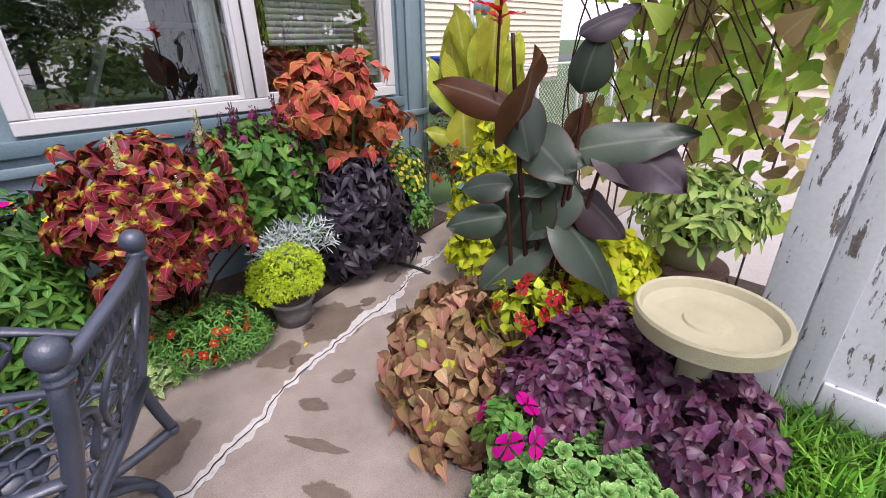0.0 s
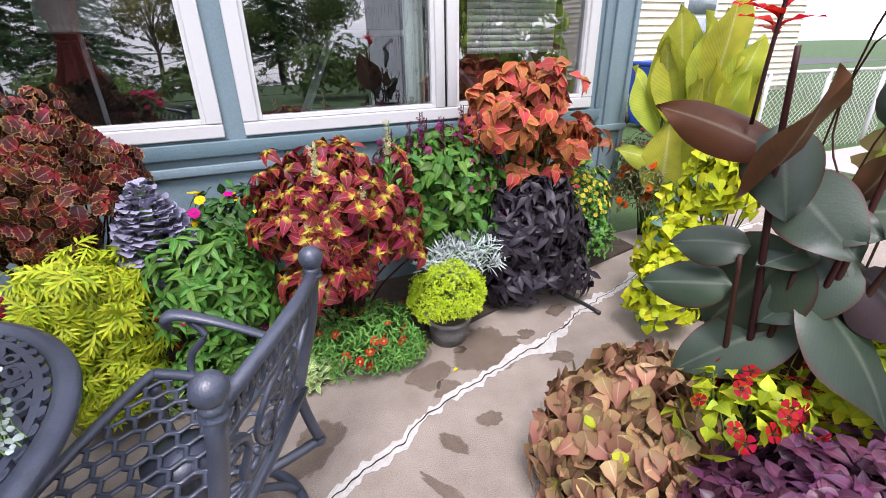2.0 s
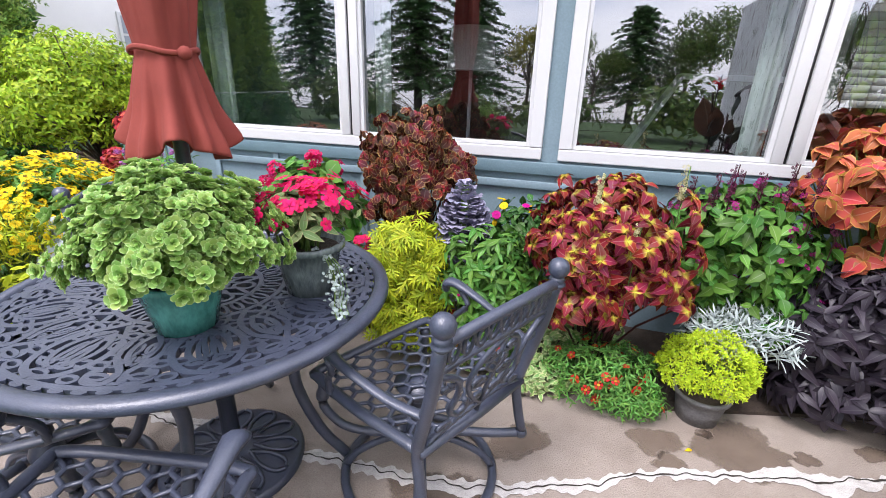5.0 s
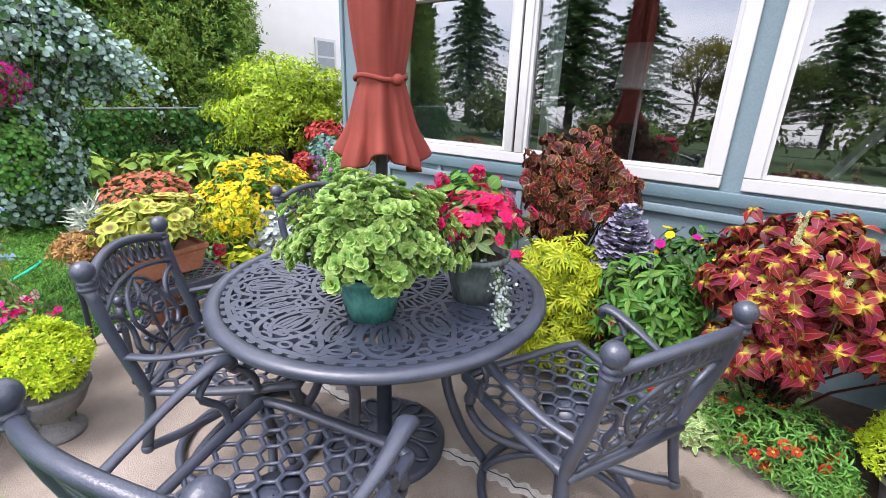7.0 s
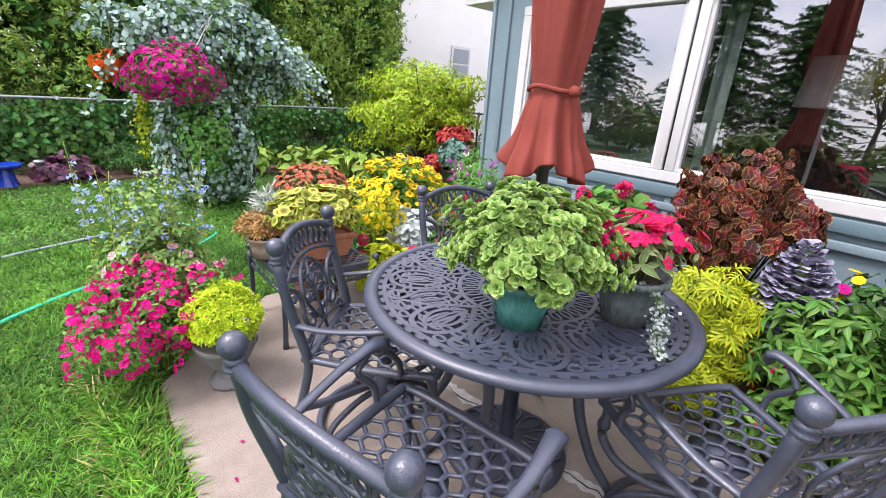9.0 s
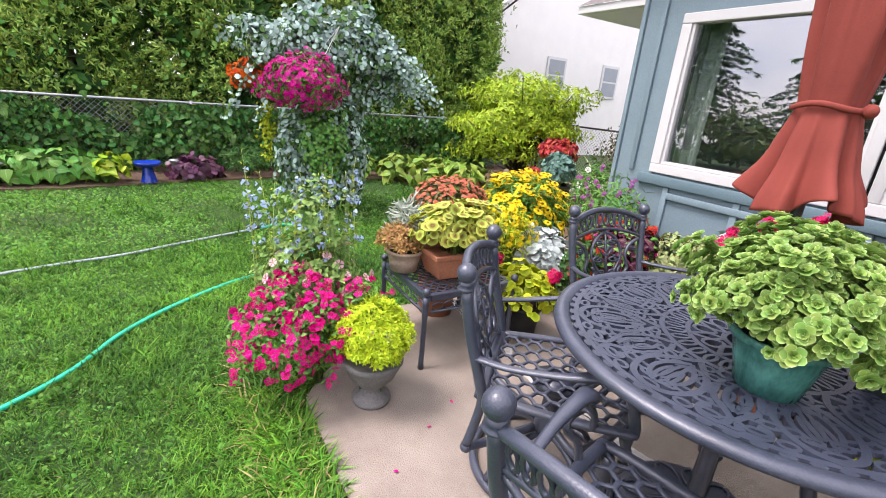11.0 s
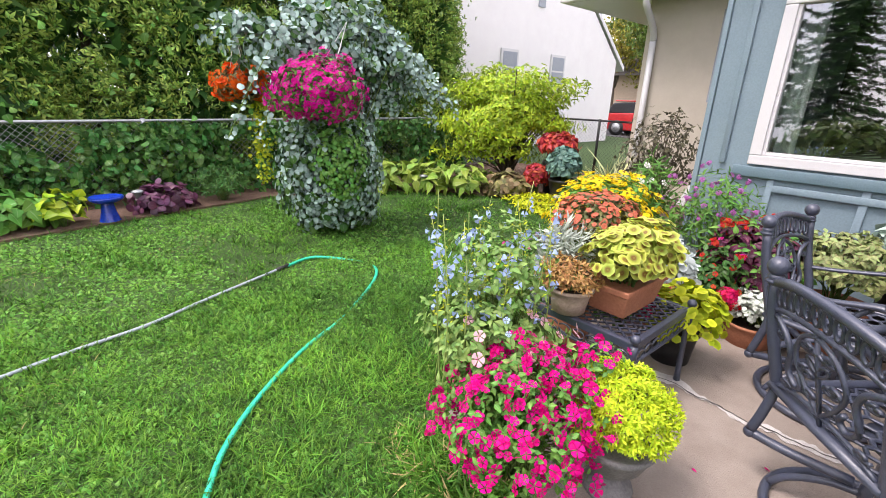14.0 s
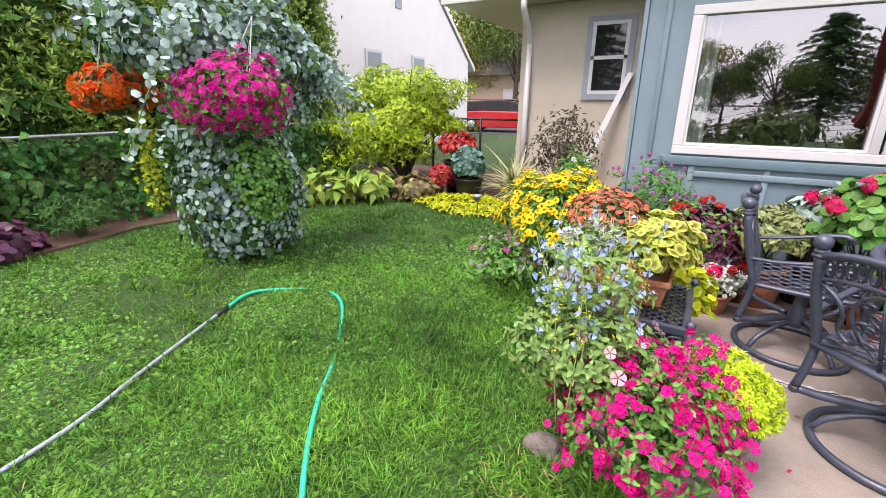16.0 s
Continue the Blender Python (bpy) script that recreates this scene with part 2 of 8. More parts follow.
M_CURTAIN = surface("pale_green_curtain", (0.42, 0.52, 0.45), (0.55, 0.64, 0.57), 6.0, 0.9, 0.3)

# ---- mesh building ----
rng = np.random.default_rng(7)

class Bag:
    """Collects many placed copies of small templates into one mesh."""
    def __init__(self):
        self.V, self.F, self.U, self.n = [], [], [], 0
    def raw(self, V, F, U=None):
        V, F = np.asarray(V, float).reshape(-1, 3), np.asarray(F, int)
        self.V.append(V)
        self.F.append(F + self.n)
        self.U.append(np.zeros((len(V), 2)) if U is None else np.asarray(U, float))
        self.n += len(V)
        return self
    def add(self, tpl, R, P, S):
        T, Q, U = tpl
        V = np.einsum('nij,kj->nki', R, T) * S[:, None, None] + P[:, None, :]
        n, k = len(P), len(T)
        F = (Q[None] + (np.arange(n) * k)[:, None, None]).reshape(-1, Q.shape[1])
        return self.raw(V.reshape(-1, 3), F, np.tile(U, (n, 1)))
    def tube(self, pts, r, sides=6, flat=1.0, closed=False, cap=True):
        pts = np.asarray(pts, float)
        n = len(pts)
        rr = np.broadcast_to(np.asarray(r, float), (n,))
        tan = (np.roll(pts, -1, 0) - np.roll(pts, 1, 0)) if closed else np.gradient(pts, axis=0)
        tan /= np.linalg.norm(tan, axis=1)[:, None] + 1e-9
        ref = np.array((0, 0, 1.0)) if abs(tan[:, 2]).mean() < 0.8 else np.array((1.0, 0, 0))
        a = np.cross(tan, ref)
        a /= np.linalg.norm(a, axis=1)[:, None] + 1e-9
        b = np.cross(a, tan)
        th = np.arange(sides) * 2 * np.pi / sides + np.pi / sides
        ring = (np.cos(th)[None, :, None] * a[:, None] + flat * np.sin(th)[None, :, None] * b[:, None]) * rr[:, None, None] + pts[:, None]
        F = []
        for i in range(n if closed else n - 1):
            j = (i + 1) % n
            for s in range(sides):
                F.append((i * sides + s, i * sides + (s + 1) % sides, j * sides + (s + 1) % sides, j * sides + s))
        V = ring.reshape(-1, 3)
        if cap and not closed:
            V = np.vstack([V, pts[:1], pts[-1:]])
            k = n * sides
            for s in range(sides):
                F.append((k, (s + 1) % sides, s, s))
                e = (n - 1) * sides
                F.append((k + 1, e + s, e + (s + 1) % sides, e + (s + 1) % sides))
        U = np.zeros((len(V), 2))
        U[:, 0] = 0.5
        U[:n * sides, 1] = np.repeat(np.linspace(0, 1, n), sides)
        return self.raw(V, F, U)
    def ball(self, c, r, seg=12, rings=8, squash=1.0):
        prof = [(max(1e-4, r * math.sin(math.pi * i / rings)), c[2] - squash * r * math.cos(math.pi * i / rings)) for i in range(rings + 1)]
        return self.lathe(prof, c[0], c[1], seg)
    def lathe(self, prof, cx=0.0, cy=0.0, seg=24, wave=None):
        th = np.arange(seg) * 2 * np.pi / seg
        V, F = [], []
        for i, (r, z) in enumerate(prof):
            rr = r if wave is None else r * (1 + wave(th, z))
            V.append(np.stack([cx + rr * np.cos(th), cy + rr * np.sin(th), np.full(seg, z)], 1))
        for i in range(len(prof) - 1):
            for s in range(seg):
                F.append((i * seg + s, i * seg + (s + 1) % seg, (i + 1) * seg + (s + 1) % seg, (i + 1) * seg + s))
        return self.raw(np.vstack(V), F)
    def box(self, x0, x1, y0, y1, z0, z1):
        V = [(x, y, z) for z in (z0, z1) for x, y in ((x0, y0), (x1, y0), (x1, y1), (x0, y1))]
        return self.raw(V, [(3, 2, 1, 0), (4, 5, 6, 7), (0, 1, 5, 4), (1, 2, 6, 5), (2, 3, 7, 6), (3, 0, 4, 7)])
    def mesh(self, name, smooth=True):
        V, U = np.vstack(self.V), np.vstack(self.U)
        F = np.vstack(self.F)
        tri = F[:, 2] == F[:, 3]
        loops = np.concatenate([F[~tri].ravel(), F[tri][:, :3].ravel()])
        sizes = np.concatenate([np.full((~tri).sum(), 4), np.full(tri.sum(), 3)])
        me = bpy.data.meshes.new(name)
        me.vertices.add(len(V))
        me.vertices.foreach_set("co", V.ravel().astype(np.float32))
        me.loops.add(len(loops))
        me.loops.foreach_set("vertex_index", loops.astype(np.int32))
        me.polygons.add(len(sizes))
        me.polygons.foreach_set("loop_start", np.concatenate([[0], np.cumsum(sizes)[:-1]]).astype(np.int32))
        me.polygons.foreach_set("use_smooth", np.full(len(sizes), smooth))
        uvl = me.uv_layers.new(name="UVMap")
        uvl.data.foreach_set("uv", U[loops].ravel().astype(np.float32))
        me.update(calc_edges=True)
        me.validate()
        return me

def part(name, bag, mat, parent=None, label="", smooth=True, bevel=0.0):
    me = bag.mesh(name, smooth)
    me.materials.append(mat)
    ob = new(name, me)
    if parent is not None:
        ob.parent = parent
    if label:
        ob["label"] = label
    if bevel:
        bm = bmesh.new()
        bm.from_mesh(me)
        sharp = [e for e in bm.edges if len(e.link_faces) == 2 and e.calc_face_angle() > 0.6]
        bmesh.ops.bevel(bm, geom=sharp, offset=bevel, segments=2, profile=0.5, affect='EDGES')
        bm.to_mesh(me)
        bm.free()
    return ob

def thing(name, x, y, z, label, category, group="", kind=""):
    e = new(name)
    e.empty_display_size = 0.1
    e.matrix_basis = pose(x, y, z)
    return tagged(e, label, category, group, kind)

def setting(name, bag, mat, label="", category="", smooth=False, bevel=0.0):
    return tagged(part(name, bag, mat, smooth=smooth, bevel=bevel), label, category, kind="structure")

def spline(pts, n=24):
    """Catmull-Rom through the points."""
    p = np.asarray(pts, float)
    p = np.vstack([2 * p[0] - p[1], p, 2 * p[-1] - p[-2]])
    out = []
    segs = len(p) - 3
    for t in np.linspace(0, segs - 1e-6, n):
        i = int(t)
        u = t - i
        a, b, c, d = p[i:i + 4]
        out.append(0.5 * (2 * b + (c - a) * u + (2 * a - 5 * b + 4 * c - d) * u * u + (3 * b - a - 3 * c + d) * u ** 3))
    return np.array(out)

# leaf and flower templates: points, quads, (margin, along)
def leaf_tpl(w=0.5, n=4, shape="ovate", droop=0.2, fold=0.15, tooth=0.0, wav=0.0):
    v = np.linspace(0, 1, n + 1)
    if shape == "ovate":
        width = np.interp(v, [0, 0.1, 0.3, 0.5, 0.75, 0.92, 1], [0.22, 0.72, 1.0, 0.92, 0.52, 0.16, 0.02])
    elif shape == "heart":
        width = np.interp(v, [0, 0.08, 0.3, 0.6, 1], [0.35, 0.85, 1.0, 0.62, 0])
    elif shape == "round":
        width = np.sqrt(np.clip(1 - (2 * v - 1) ** 2, 0, 1))
    elif shape == "spoon":
        width = np.interp(v, [0, 0.3, 0.6, 0.85, 1], [0.15, 0.4, 0.95, 0.9, 0.15])
    elif shape == "paddle":
        width = np.interp(v, [0, 0.3, 0.55, 0.8, 1], [0.2, 0.55, 0.98, 0.95, 0.42])
    elif shape == "canna":
        width = np.interp(v, [0, 0.12, 0.4, 0.7, 0.9, 1], [0.14, 0.45, 1.0, 0.82, 0.36, 0.02])
    elif shape == "blade":
        width = np.interp(v, [0, 0.3, 1], [0.8, 1, 0.05])
    else:
        width = np.sin(np.pi * v) ** 0.7
    width = np.maximum(width, 0.03) * w * 0.5
    if tooth:
        width = width * (1 + tooth * np.where(np.arange(n + 1) % 2, 1, -1))
    T, U = [], []
    for i, t in enumerate(v):
        for sx in (-1, 0, 1):
            x = sx * width[i]
            T.append((x, t, fold * abs(x) - droop * t * t + (wav * math.sin(i * 2.2 + sx) if sx else 0)))
            U.append((1.0 if (sx or i == n) else 0.0, t))
    Q = []
    for i in range(n):
        for c in range(2):
            a = i * 3 + c
            Q.append((a, a + 1, a + 4, a + 3))
    return np.array(T), np.array(Q), np.array(U)

def canna_tpl(w, droop, curl, wave, n=12, cols=5):
    """A broad leaf with a smooth outline, an arched rib and rolled, rippled edges."""
    v = np.linspace(0, 1, n + 1)
    width = np.maximum(np.sin(np.pi * v ** 0.8) ** 0.66 * (1 - 0.2 * v), 0.045) * w * 0.5
    width[-1] = 0.002
    T, U, Q = [], [], []
    for i, t in enumerate(v):
        for c in range(cols):
            s = 2 * c / (cols - 1) - 1
            T.append((s * width[i], t, 0.22 * abs(s) * width[i] - curl * s * s * abs(s) * width[i] - droop * t * t + wave * s * abs(s) * math.sin(7 * t + 2 * s) * (0.2 + t)))
            U.append((abs(s), t))
    for i in range(n):
        for c in range(cols - 1):
            a = i * cols + c
            Q.append((a, a + 1, a + cols + 1, a + cols))
    return np.array(T), np.array(Q), np.array(U)

def flower_tpl(petals=5, cup=0.25, width=0.9, layers=1, n=2, lift=0.25):
    T, Q, U = [], [], []
    for L in range(layers):
        s = 1 - 0.28 * L
        for k in range(petals):
            a = 2 * np.pi * (k + 0.5 * L) / petals
            ca, sa = math.cos(a), math.sin(a)
            base = len(T)
            half = math.pi / petals * width
            for r, wd, z in ((0.06, 0.15, 0.0), (0.45, 0.8, 0.05), (0.82, 1.0, 0.03), (1.0, 0.5, -0.06)):
                for sx in (-1, 1):
                    y, x = r * s, sx * min(r, 0.8) * half * wd * s
                    T.append((x * ca + y * sa, y * ca - x * sa, cup * y + z + lift * 0.3 * L))
                    U.append((0.6, r))
            for i in (0, 2, 4):
                Q.append((base + i, base + i + 1, base + i + 3, base + i + 2))
    return np.array(T), np.array(Q), np.array(U)

def frames(N, tilt, k=1, down=0.0, jit=0.3):
    """For each normal, k leaf frames round it; tilt in degrees above the surface."""
    N = np.repeat(N, k, 0)
    n = len(N)
    N = N + rng.normal(0, jit, (n, 3))
    N /= np.linalg.norm(N, axis=1)[:, None]
    ref = np.where(np.abs(N[:, 2:3]) > 0.95, np.array([[1.0, 0, 0]]), np.array([[0, 0, 1.0]]))
    A = np.cross(N, ref)
    A /= np.linalg.norm(A, axis=1)[:, None]
    B = np.cross(N, A)
    az = np.tile(np.arange(k) * 2 * np.pi / k, n // k) + np.repeat(rng.uniform(0, 2 * np.pi, n // k), k) + rng.normal(0, 0.15, n)
    tg = np.cos(az)[:, None] * A + np.sin(az)[:, None] * B
    t = np.radians(tilt + rng.normal(0, 10, n))[:, None]
    Y = np.cos(t) * tg + np.sin(t) * N + np.array([0, 0, -down])
    Y /= np.linalg.norm(Y, axis=1)[:, None]
    X = np.cross(Y, N)
    X /= np.linalg.norm(X, axis=1)[:, None] + 1e-9
    Z = np.cross(X, Y)
    return np.stack([X, Y, Z], 2)

def up_frames(N, jit=0.25):
    N = N + rng.normal(0, jit, N.shape)
    N /= np.linalg.norm(N, axis=1)[:, None]
    A = np.cross(N, rng.normal(0, 1, N.shape))
    A /= np.linalg.norm(A, axis=1)[:, None]
    return np.stack([A, np.cross(N, A), N], 2)

def mound(c, r, n, lump=0.18, shell=0.55, zmin=-0.35, freq=2.2):
    """Points in the outer shell of an uneven mound, with outward normals."""
    D = rng.normal(0, 1, (int(n * 2.6) + 8, 3))
    D /= np.linalg.norm(D, axis=1)[:, None]
    D = D[D[:, 2] > zmin][:n]
    off = rng.uniform(0, 50, 3)
    k = np.array([noise.noise(Vector(d * freq + off)) for d in D])
    f = (1 + lump * 1.6 * k) * (shell + (1 - shell) * rng.uniform(0, 1, len(D)) ** 0.45)
    r = np.asarray(r, float)
    P = D * r * f[:, None] + np.asarray(c, float)
    N = D / r
    N /= np.linalg.norm(N, axis=1)[:, None]
    return P, N

def stems_bag(base, P, count, r=0.004, sag=0.0):
    b = Bag()
    base = np.asarray(base, float)
    for q in P[rng.permutation(len(P))[:count]]:
        st = base + np.append(rng.normal(0, 0.02, 2), 0)
        mid = (st + q) / 2 + np.array([(q - st)[0] * -0.15, (q - st)[1] * -0.15, 0.04 - sag])
        b.tube(spline([st, mid, q], 6), np.linspace(r * 1.3, r * 0.6, 6), 4)
    return b

def pot_bag(x, y, z, h, rt, rb, seg=28, rim=0.012):
    return Bag().lathe([(rb * 0.6, z + 0.002), (rb, z), (rb + (rt - rb) * 0.55, z + h * 0.5), (rt, z + h * 0.86), (rt + rim, z + h * 0.88), (rt + rim, z + h), (rt, z + h), (rt - 0.008, z + h * 0.84), (0.002, z + h * 0.84)], x, y, seg)

def pieces(name, tpl, R, P, S, mat, parent, label=""):
    """Separate leaves or flowers on one shared mesh."""
    me = Bag().raw(*tpl).mesh(name)
    me.materials.append(mat)
    for r, p, s in zip(R, P, S):
        ob = new(name, me)
        m = Matrix(r.tolist()).to_4x4() @ Matrix.Scale(float(s), 4)
        m.translation = Vector(p.tolist())
        ob.matrix_basis = m
        ob.parent = parent
        if label:
            ob["label"] = label

def plant(name, label, category, base, mounds, leaves, flowers=(), stem=(30, M_STEM, 0.004), pot=None, group="", kind="", inner=True):
    """A plant: one Empty at its base, with foliage, stems, flowers and, where it has one, its pot."""
    e = thing(name, base[0], base[1], base[2], label, category, group, kind)
    bx = np.asarray(base, float)
    PP, NN = [], []
    for c, r, n, *opt in mounds:
        P, N = mound(np.asarray(c) - bx, r, n, *opt)
        PP.append(P)
        NN.append(N)
    P, N = np.vstack(PP), np.vstack(NN)
    P[:, 2] = np.maximum(P[:, 2], 0.012)
    for i, lf in enumerate(leaves):
        sel = rng.random(len(P)) < lf.get("share", 1.0)
        p, nn = P[sel], N[sel].copy()
        nn[:, 2] += lf.get("up", 0.4)
        nn /= np.linalg.norm(nn, axis=1)[:, None]
        k = lf.get("k", 1)
        R = up_frames(nn, lf.get("jit", 0.3)) if lf.get("face") else frames(nn, lf.get("tilt", 15), k, lf.get("down", 0.2), lf.get("jit", 0.3))
        S = rng.uniform(*lf["size"], len(R))
        if len(R) <= 300 and lf["size"][1] > 0.075:
            pieces("leaf", lf["t"], R, np.repeat(p, k, 0), S, lf["m"], e)
        else:
            ob = part(lf.get("name", "foliage"), Bag().add(lf["t"], R, np.repeat(p, k, 0), S), lf["m"], e, lf.get("label", ""))
            ob["kind"] = "stuff"
    if inner and len(P) > 60:
        lf = leaves[0]
        q, qn = [], []
        for (c, r, n, *opt), pp, n2 in zip(mounds, PP, NN):
            mid = np.asarray(c, float) - bx
            pick = rng.permutation(len(pp))[:max(6, len(pp) // 3)]
            q.append(mid + (pp[pick] - mid) * rng.uniform(0.3, 0.62, (len(pick), 1)))
            qn.append(n2[pick])
        q, qn = np.vstack(q), np.vstack(qn)
        q[:, 2] = np.maximum(q[:, 2], 0.02)
        k = 1 if lf.get("face") else min(3, lf.get("k", 1))
        R = up_frames(qn, 0.4) if lf.get("face") else frames(qn, 10, k, 0.3, 0.4)
        part("inner_foliage", Bag().add(lf["t"], R, np.repeat(q, k, 0), rng.uniform(*lf["size"], len(R)) * 1.1), lf["m"], e)["kind"] = "stuff"
    for fl in flowers:
        sel = rng.permutation(len(P))
        ok = np.array([i for i in sel if N[i, 2] > fl.get("zmin", 0.0) and fl.get("where", lambda q: True)(P[i] + bx)][:fl["n"]], int)
        if not len(ok):
            continue
        nn = N[ok] + np.array([0, 0, fl.get("up", 0.3)])
        nn /= np.linalg.norm(nn, axis=1)[:, None]
        p = P[ok] + nn * fl.get("out", 0.02)
        if fl.get("head", 0):
            h = fl["head"]
            p = np.repeat(p, h, 0)
            d = rng.normal(0, 1, p.shape)
            d /= np.linalg.norm(d, axis=1)[:, None]
            nn = np.repeat(nn, h, 0) * 0.6 + d
            nn /= np.linalg.norm(nn, axis=1)[:, None]
            p = p + d * fl["spread"]
        R = up_frames(nn, fl.get("jit", 0.25))
        S = rng.uniform(*fl["size"], len(p))
        if len(p) <= 300:
            pieces("flower", fl["t"], R, p, S, fl["m"], e)
        else:
            part("blossom", Bag().add(fl["t"], R, p, S), fl["m"], e, fl.get("label", ""))["kind"] = "stuff"
        if "eye" in fl:
            tp = flower_tpl(6, 0.5, 1.0)
            part("flower_centre", Bag().add(tp, R, p + nn * S[:, None] * fl.get("eyeup", 0.12), S * fl.get("eyesize", 0.28)), fl["eye"], e)["kind"] = "stuff"
    if stem:
        part("branching_stem", stems_bag((0, 0, 0.0 if pot is None else pot[1] * 0.8), P, stem[0], stem[2]), stem[1], e)["kind"] = "stuff"
    if pot is not None:
        m, h, rt, rb = pot
        part("pot", pot_bag(0, 0, 0, h, rt, rb), m, e)
        part("soil", Bag().lathe([(rt * 0.96, h * 0.86), (rt * 0.5, h * 0.88), (0.002, h * 0.885)], 0, 0, 20), M_SOIL, e)
    return e

M_DRIVE = surface("pale_driveway", (0.32, 0.29, 0.265), (0.43, 0.40, 0.37), 3.0, 0.85, 0.3, fine=40)

from mathutils.geometry import tessellate_polygon

# ---- ground and setting ----
def flat_poly(bag, pts, z0, z1):
    """A prism over an outline."""
    p = [Vector((x, y, 0)) for x, y in pts]
    n = len(p)
    V = [(q.x, q.y, z1) for q in p] + [(q.x, q.y, z0) for q in p]
    F = [(a, b, c, c) for a, b, c in tessellate_polygon([p])] + [(i, n + i, n + (i + 1) % n, (i + 1) % n) for i in range(n)]
    return bag.raw(V, F)

setting("ground", Bag().raw([(-300, -300, -0.03), (300, -300, -0.03), (300, 300, -0.03), (-300, 300, -0.03)], [(0, 1, 2, 3)]), M_LAWN, "mown green lawn over level earth", "ground")
patio = Bag()
flat_poly(patio, [(-2.3, 1.25), (-1.72, 0.62), (-1.6, 0.52), (1.28, 0.5), (1.34, 1.3), (1.52, 1.54), (2.0, 1.85), (6.6, 1.9), (6.6, 3.12), (-2.3, 3.12)], -0.09, 0.0)
patio_ob = setting("patio", patio, M_CONC, "worn pinkish grey concrete patio, cracked and stained", "patio")

def crack_line(n=90):
    pts = spline([(-2.3, 1.68, 0), (-1.5, 1.62, 0), (-0.4, 1.66, 0), (0.55, 1.74, 0), (1.1, 1.99, 0), (1.7, 2.17, 0), (2.5, 2.46, 0), (3.6, 2.75, 0), (5.0, 2.8, 0)], n)
    for i in range(n):
        pts[i, 1] += 0.035 * noise.noise(Vector((pts[i, 0] * 6, 3, 0))) + 0.018 * noise.noise(Vector((pts[i, 0] * 22, 8, 0)))
    return pts
line = crack_line(1100)
def ribbon(bag, pts, lo, hi, z):
    n = len(pts)
    V = np.vstack([np.c_[pts[:, 0], pts[:, 1] + lo, np.full(n, z)], np.c_[pts[:, 0], pts[:, 1] + hi, np.full(n, z)]])
    return bag.raw(V, [(i, i + 1, n + i + 1, n + i) for i in range(n - 1)])
wid = np.array([0.026 + 0.075 * noise.noise(Vector((q[0] * 3.1, 1, 5))) + 0.024 * noise.noise(Vector((q[0] * 15, 1, 5))) + 0.016 * noise.noise(Vector((q[0] * 37, 2, 5))) for q in line])
wid2 = np.array([0.030 + 0.075 * noise.noise(Vector((q[0] * 3.4, 9, 5))) + 0.024 * noise.noise(Vector((q[0] * 14, 7, 5))) + 0.016 * noise.noise(Vector((q[0] * 41, 2, 5))) for q in line])
part("cement_patch", ribbon(Bag(), line, -np.maximum(wid, 0.004), np.maximum(wid2, 0.004), 0.004), M_PATCH, patio_ob, "white patching cement")
cw = np.array([0.0022 + 0.0045 * abs(noise.noise(Vector((q[0] * 9, 2, 2)))) for q in line])
part("crack", ribbon(Bag(), line, -cw, cw, 0.007), M_GAP, patio_ob, "dark jagged crack")
def stain(x, y, rx, ry, turn, seed):
    n, V = 90, []
    for i in range(n):
        a = 2 * math.pi * i / n
        k = 1 + 0.45 * noise.noise(Vector((math.cos(a) * 1.3, math.sin(a) * 1.3, seed))) + 0.16 * noise.noise(Vector((math.cos(a) * 3.5, math.sin(a) * 3.5, seed))) + 0.06 * noise.noise(Vector((math.cos(a) * 11, math.sin(a) * 11, seed)))
        u, w = rx * k * math.cos(a), ry * k * math.sin(a)
        c, s = math.cos(turn), math.sin(turn)
        V.append((x + u * c - w * s, y + u * s + w * c))
    rim = np.array([(px, py, 0.0022) for px, py in V])
    mid = np.array((x, y, 0.0022))
    VV = np.vstack([mid[None], mid + (rim - mid) * 0.7, rim])
    UU = np.vstack([[(0.0, 0.0)], np.full((n, 2), 0.62), np.ones((n, 2))])
    FF = [(0, 1 + i, 1 + (i + 1) % n, 1 + (i + 1) % n) for i in range(n)] + [(1 + i, 1 + n + i, 1 + n + (i + 1) % n, 1 + (i + 1) % n) for i in range(n)]
    part("stain", Bag().raw(VV, FF, UU), M_WET, patio_ob, smooth=False)
for i, st in enumerate([(1.50, 2.24, 0.22, 0.17, 0.3), (0.62, 2.0, 0.16, 0.1, 0.6), (1.16, 2.20, 0.12, 0.10, 0.4), (0.40, 1.66, 0.2, 0.14, 0.3), (1.2, 2.08, 0.07, 0.06, 0), (1.72, 2.28, 0.06, 0.04, 0.4), (1.0, 1.62, 0.03, 0.13, 0.5), (0.92, 1.42, 0.05, 0.1, 0.2), (1.28, 1.86, 0.06, 0.05, 0), (1.36, 2.3, 0.04, 0.03, 0), (-1.3, 2.45, 0.35, 0.12, 0.1), (1.1, 1.8, 0.04, 0.07, 0.5), (1.78, 2.06, 0.07, 0.05, 0), (2.0, 2.4, 0.08, 0.05, 0.4)]):
    stain(*st, i * 3.7)

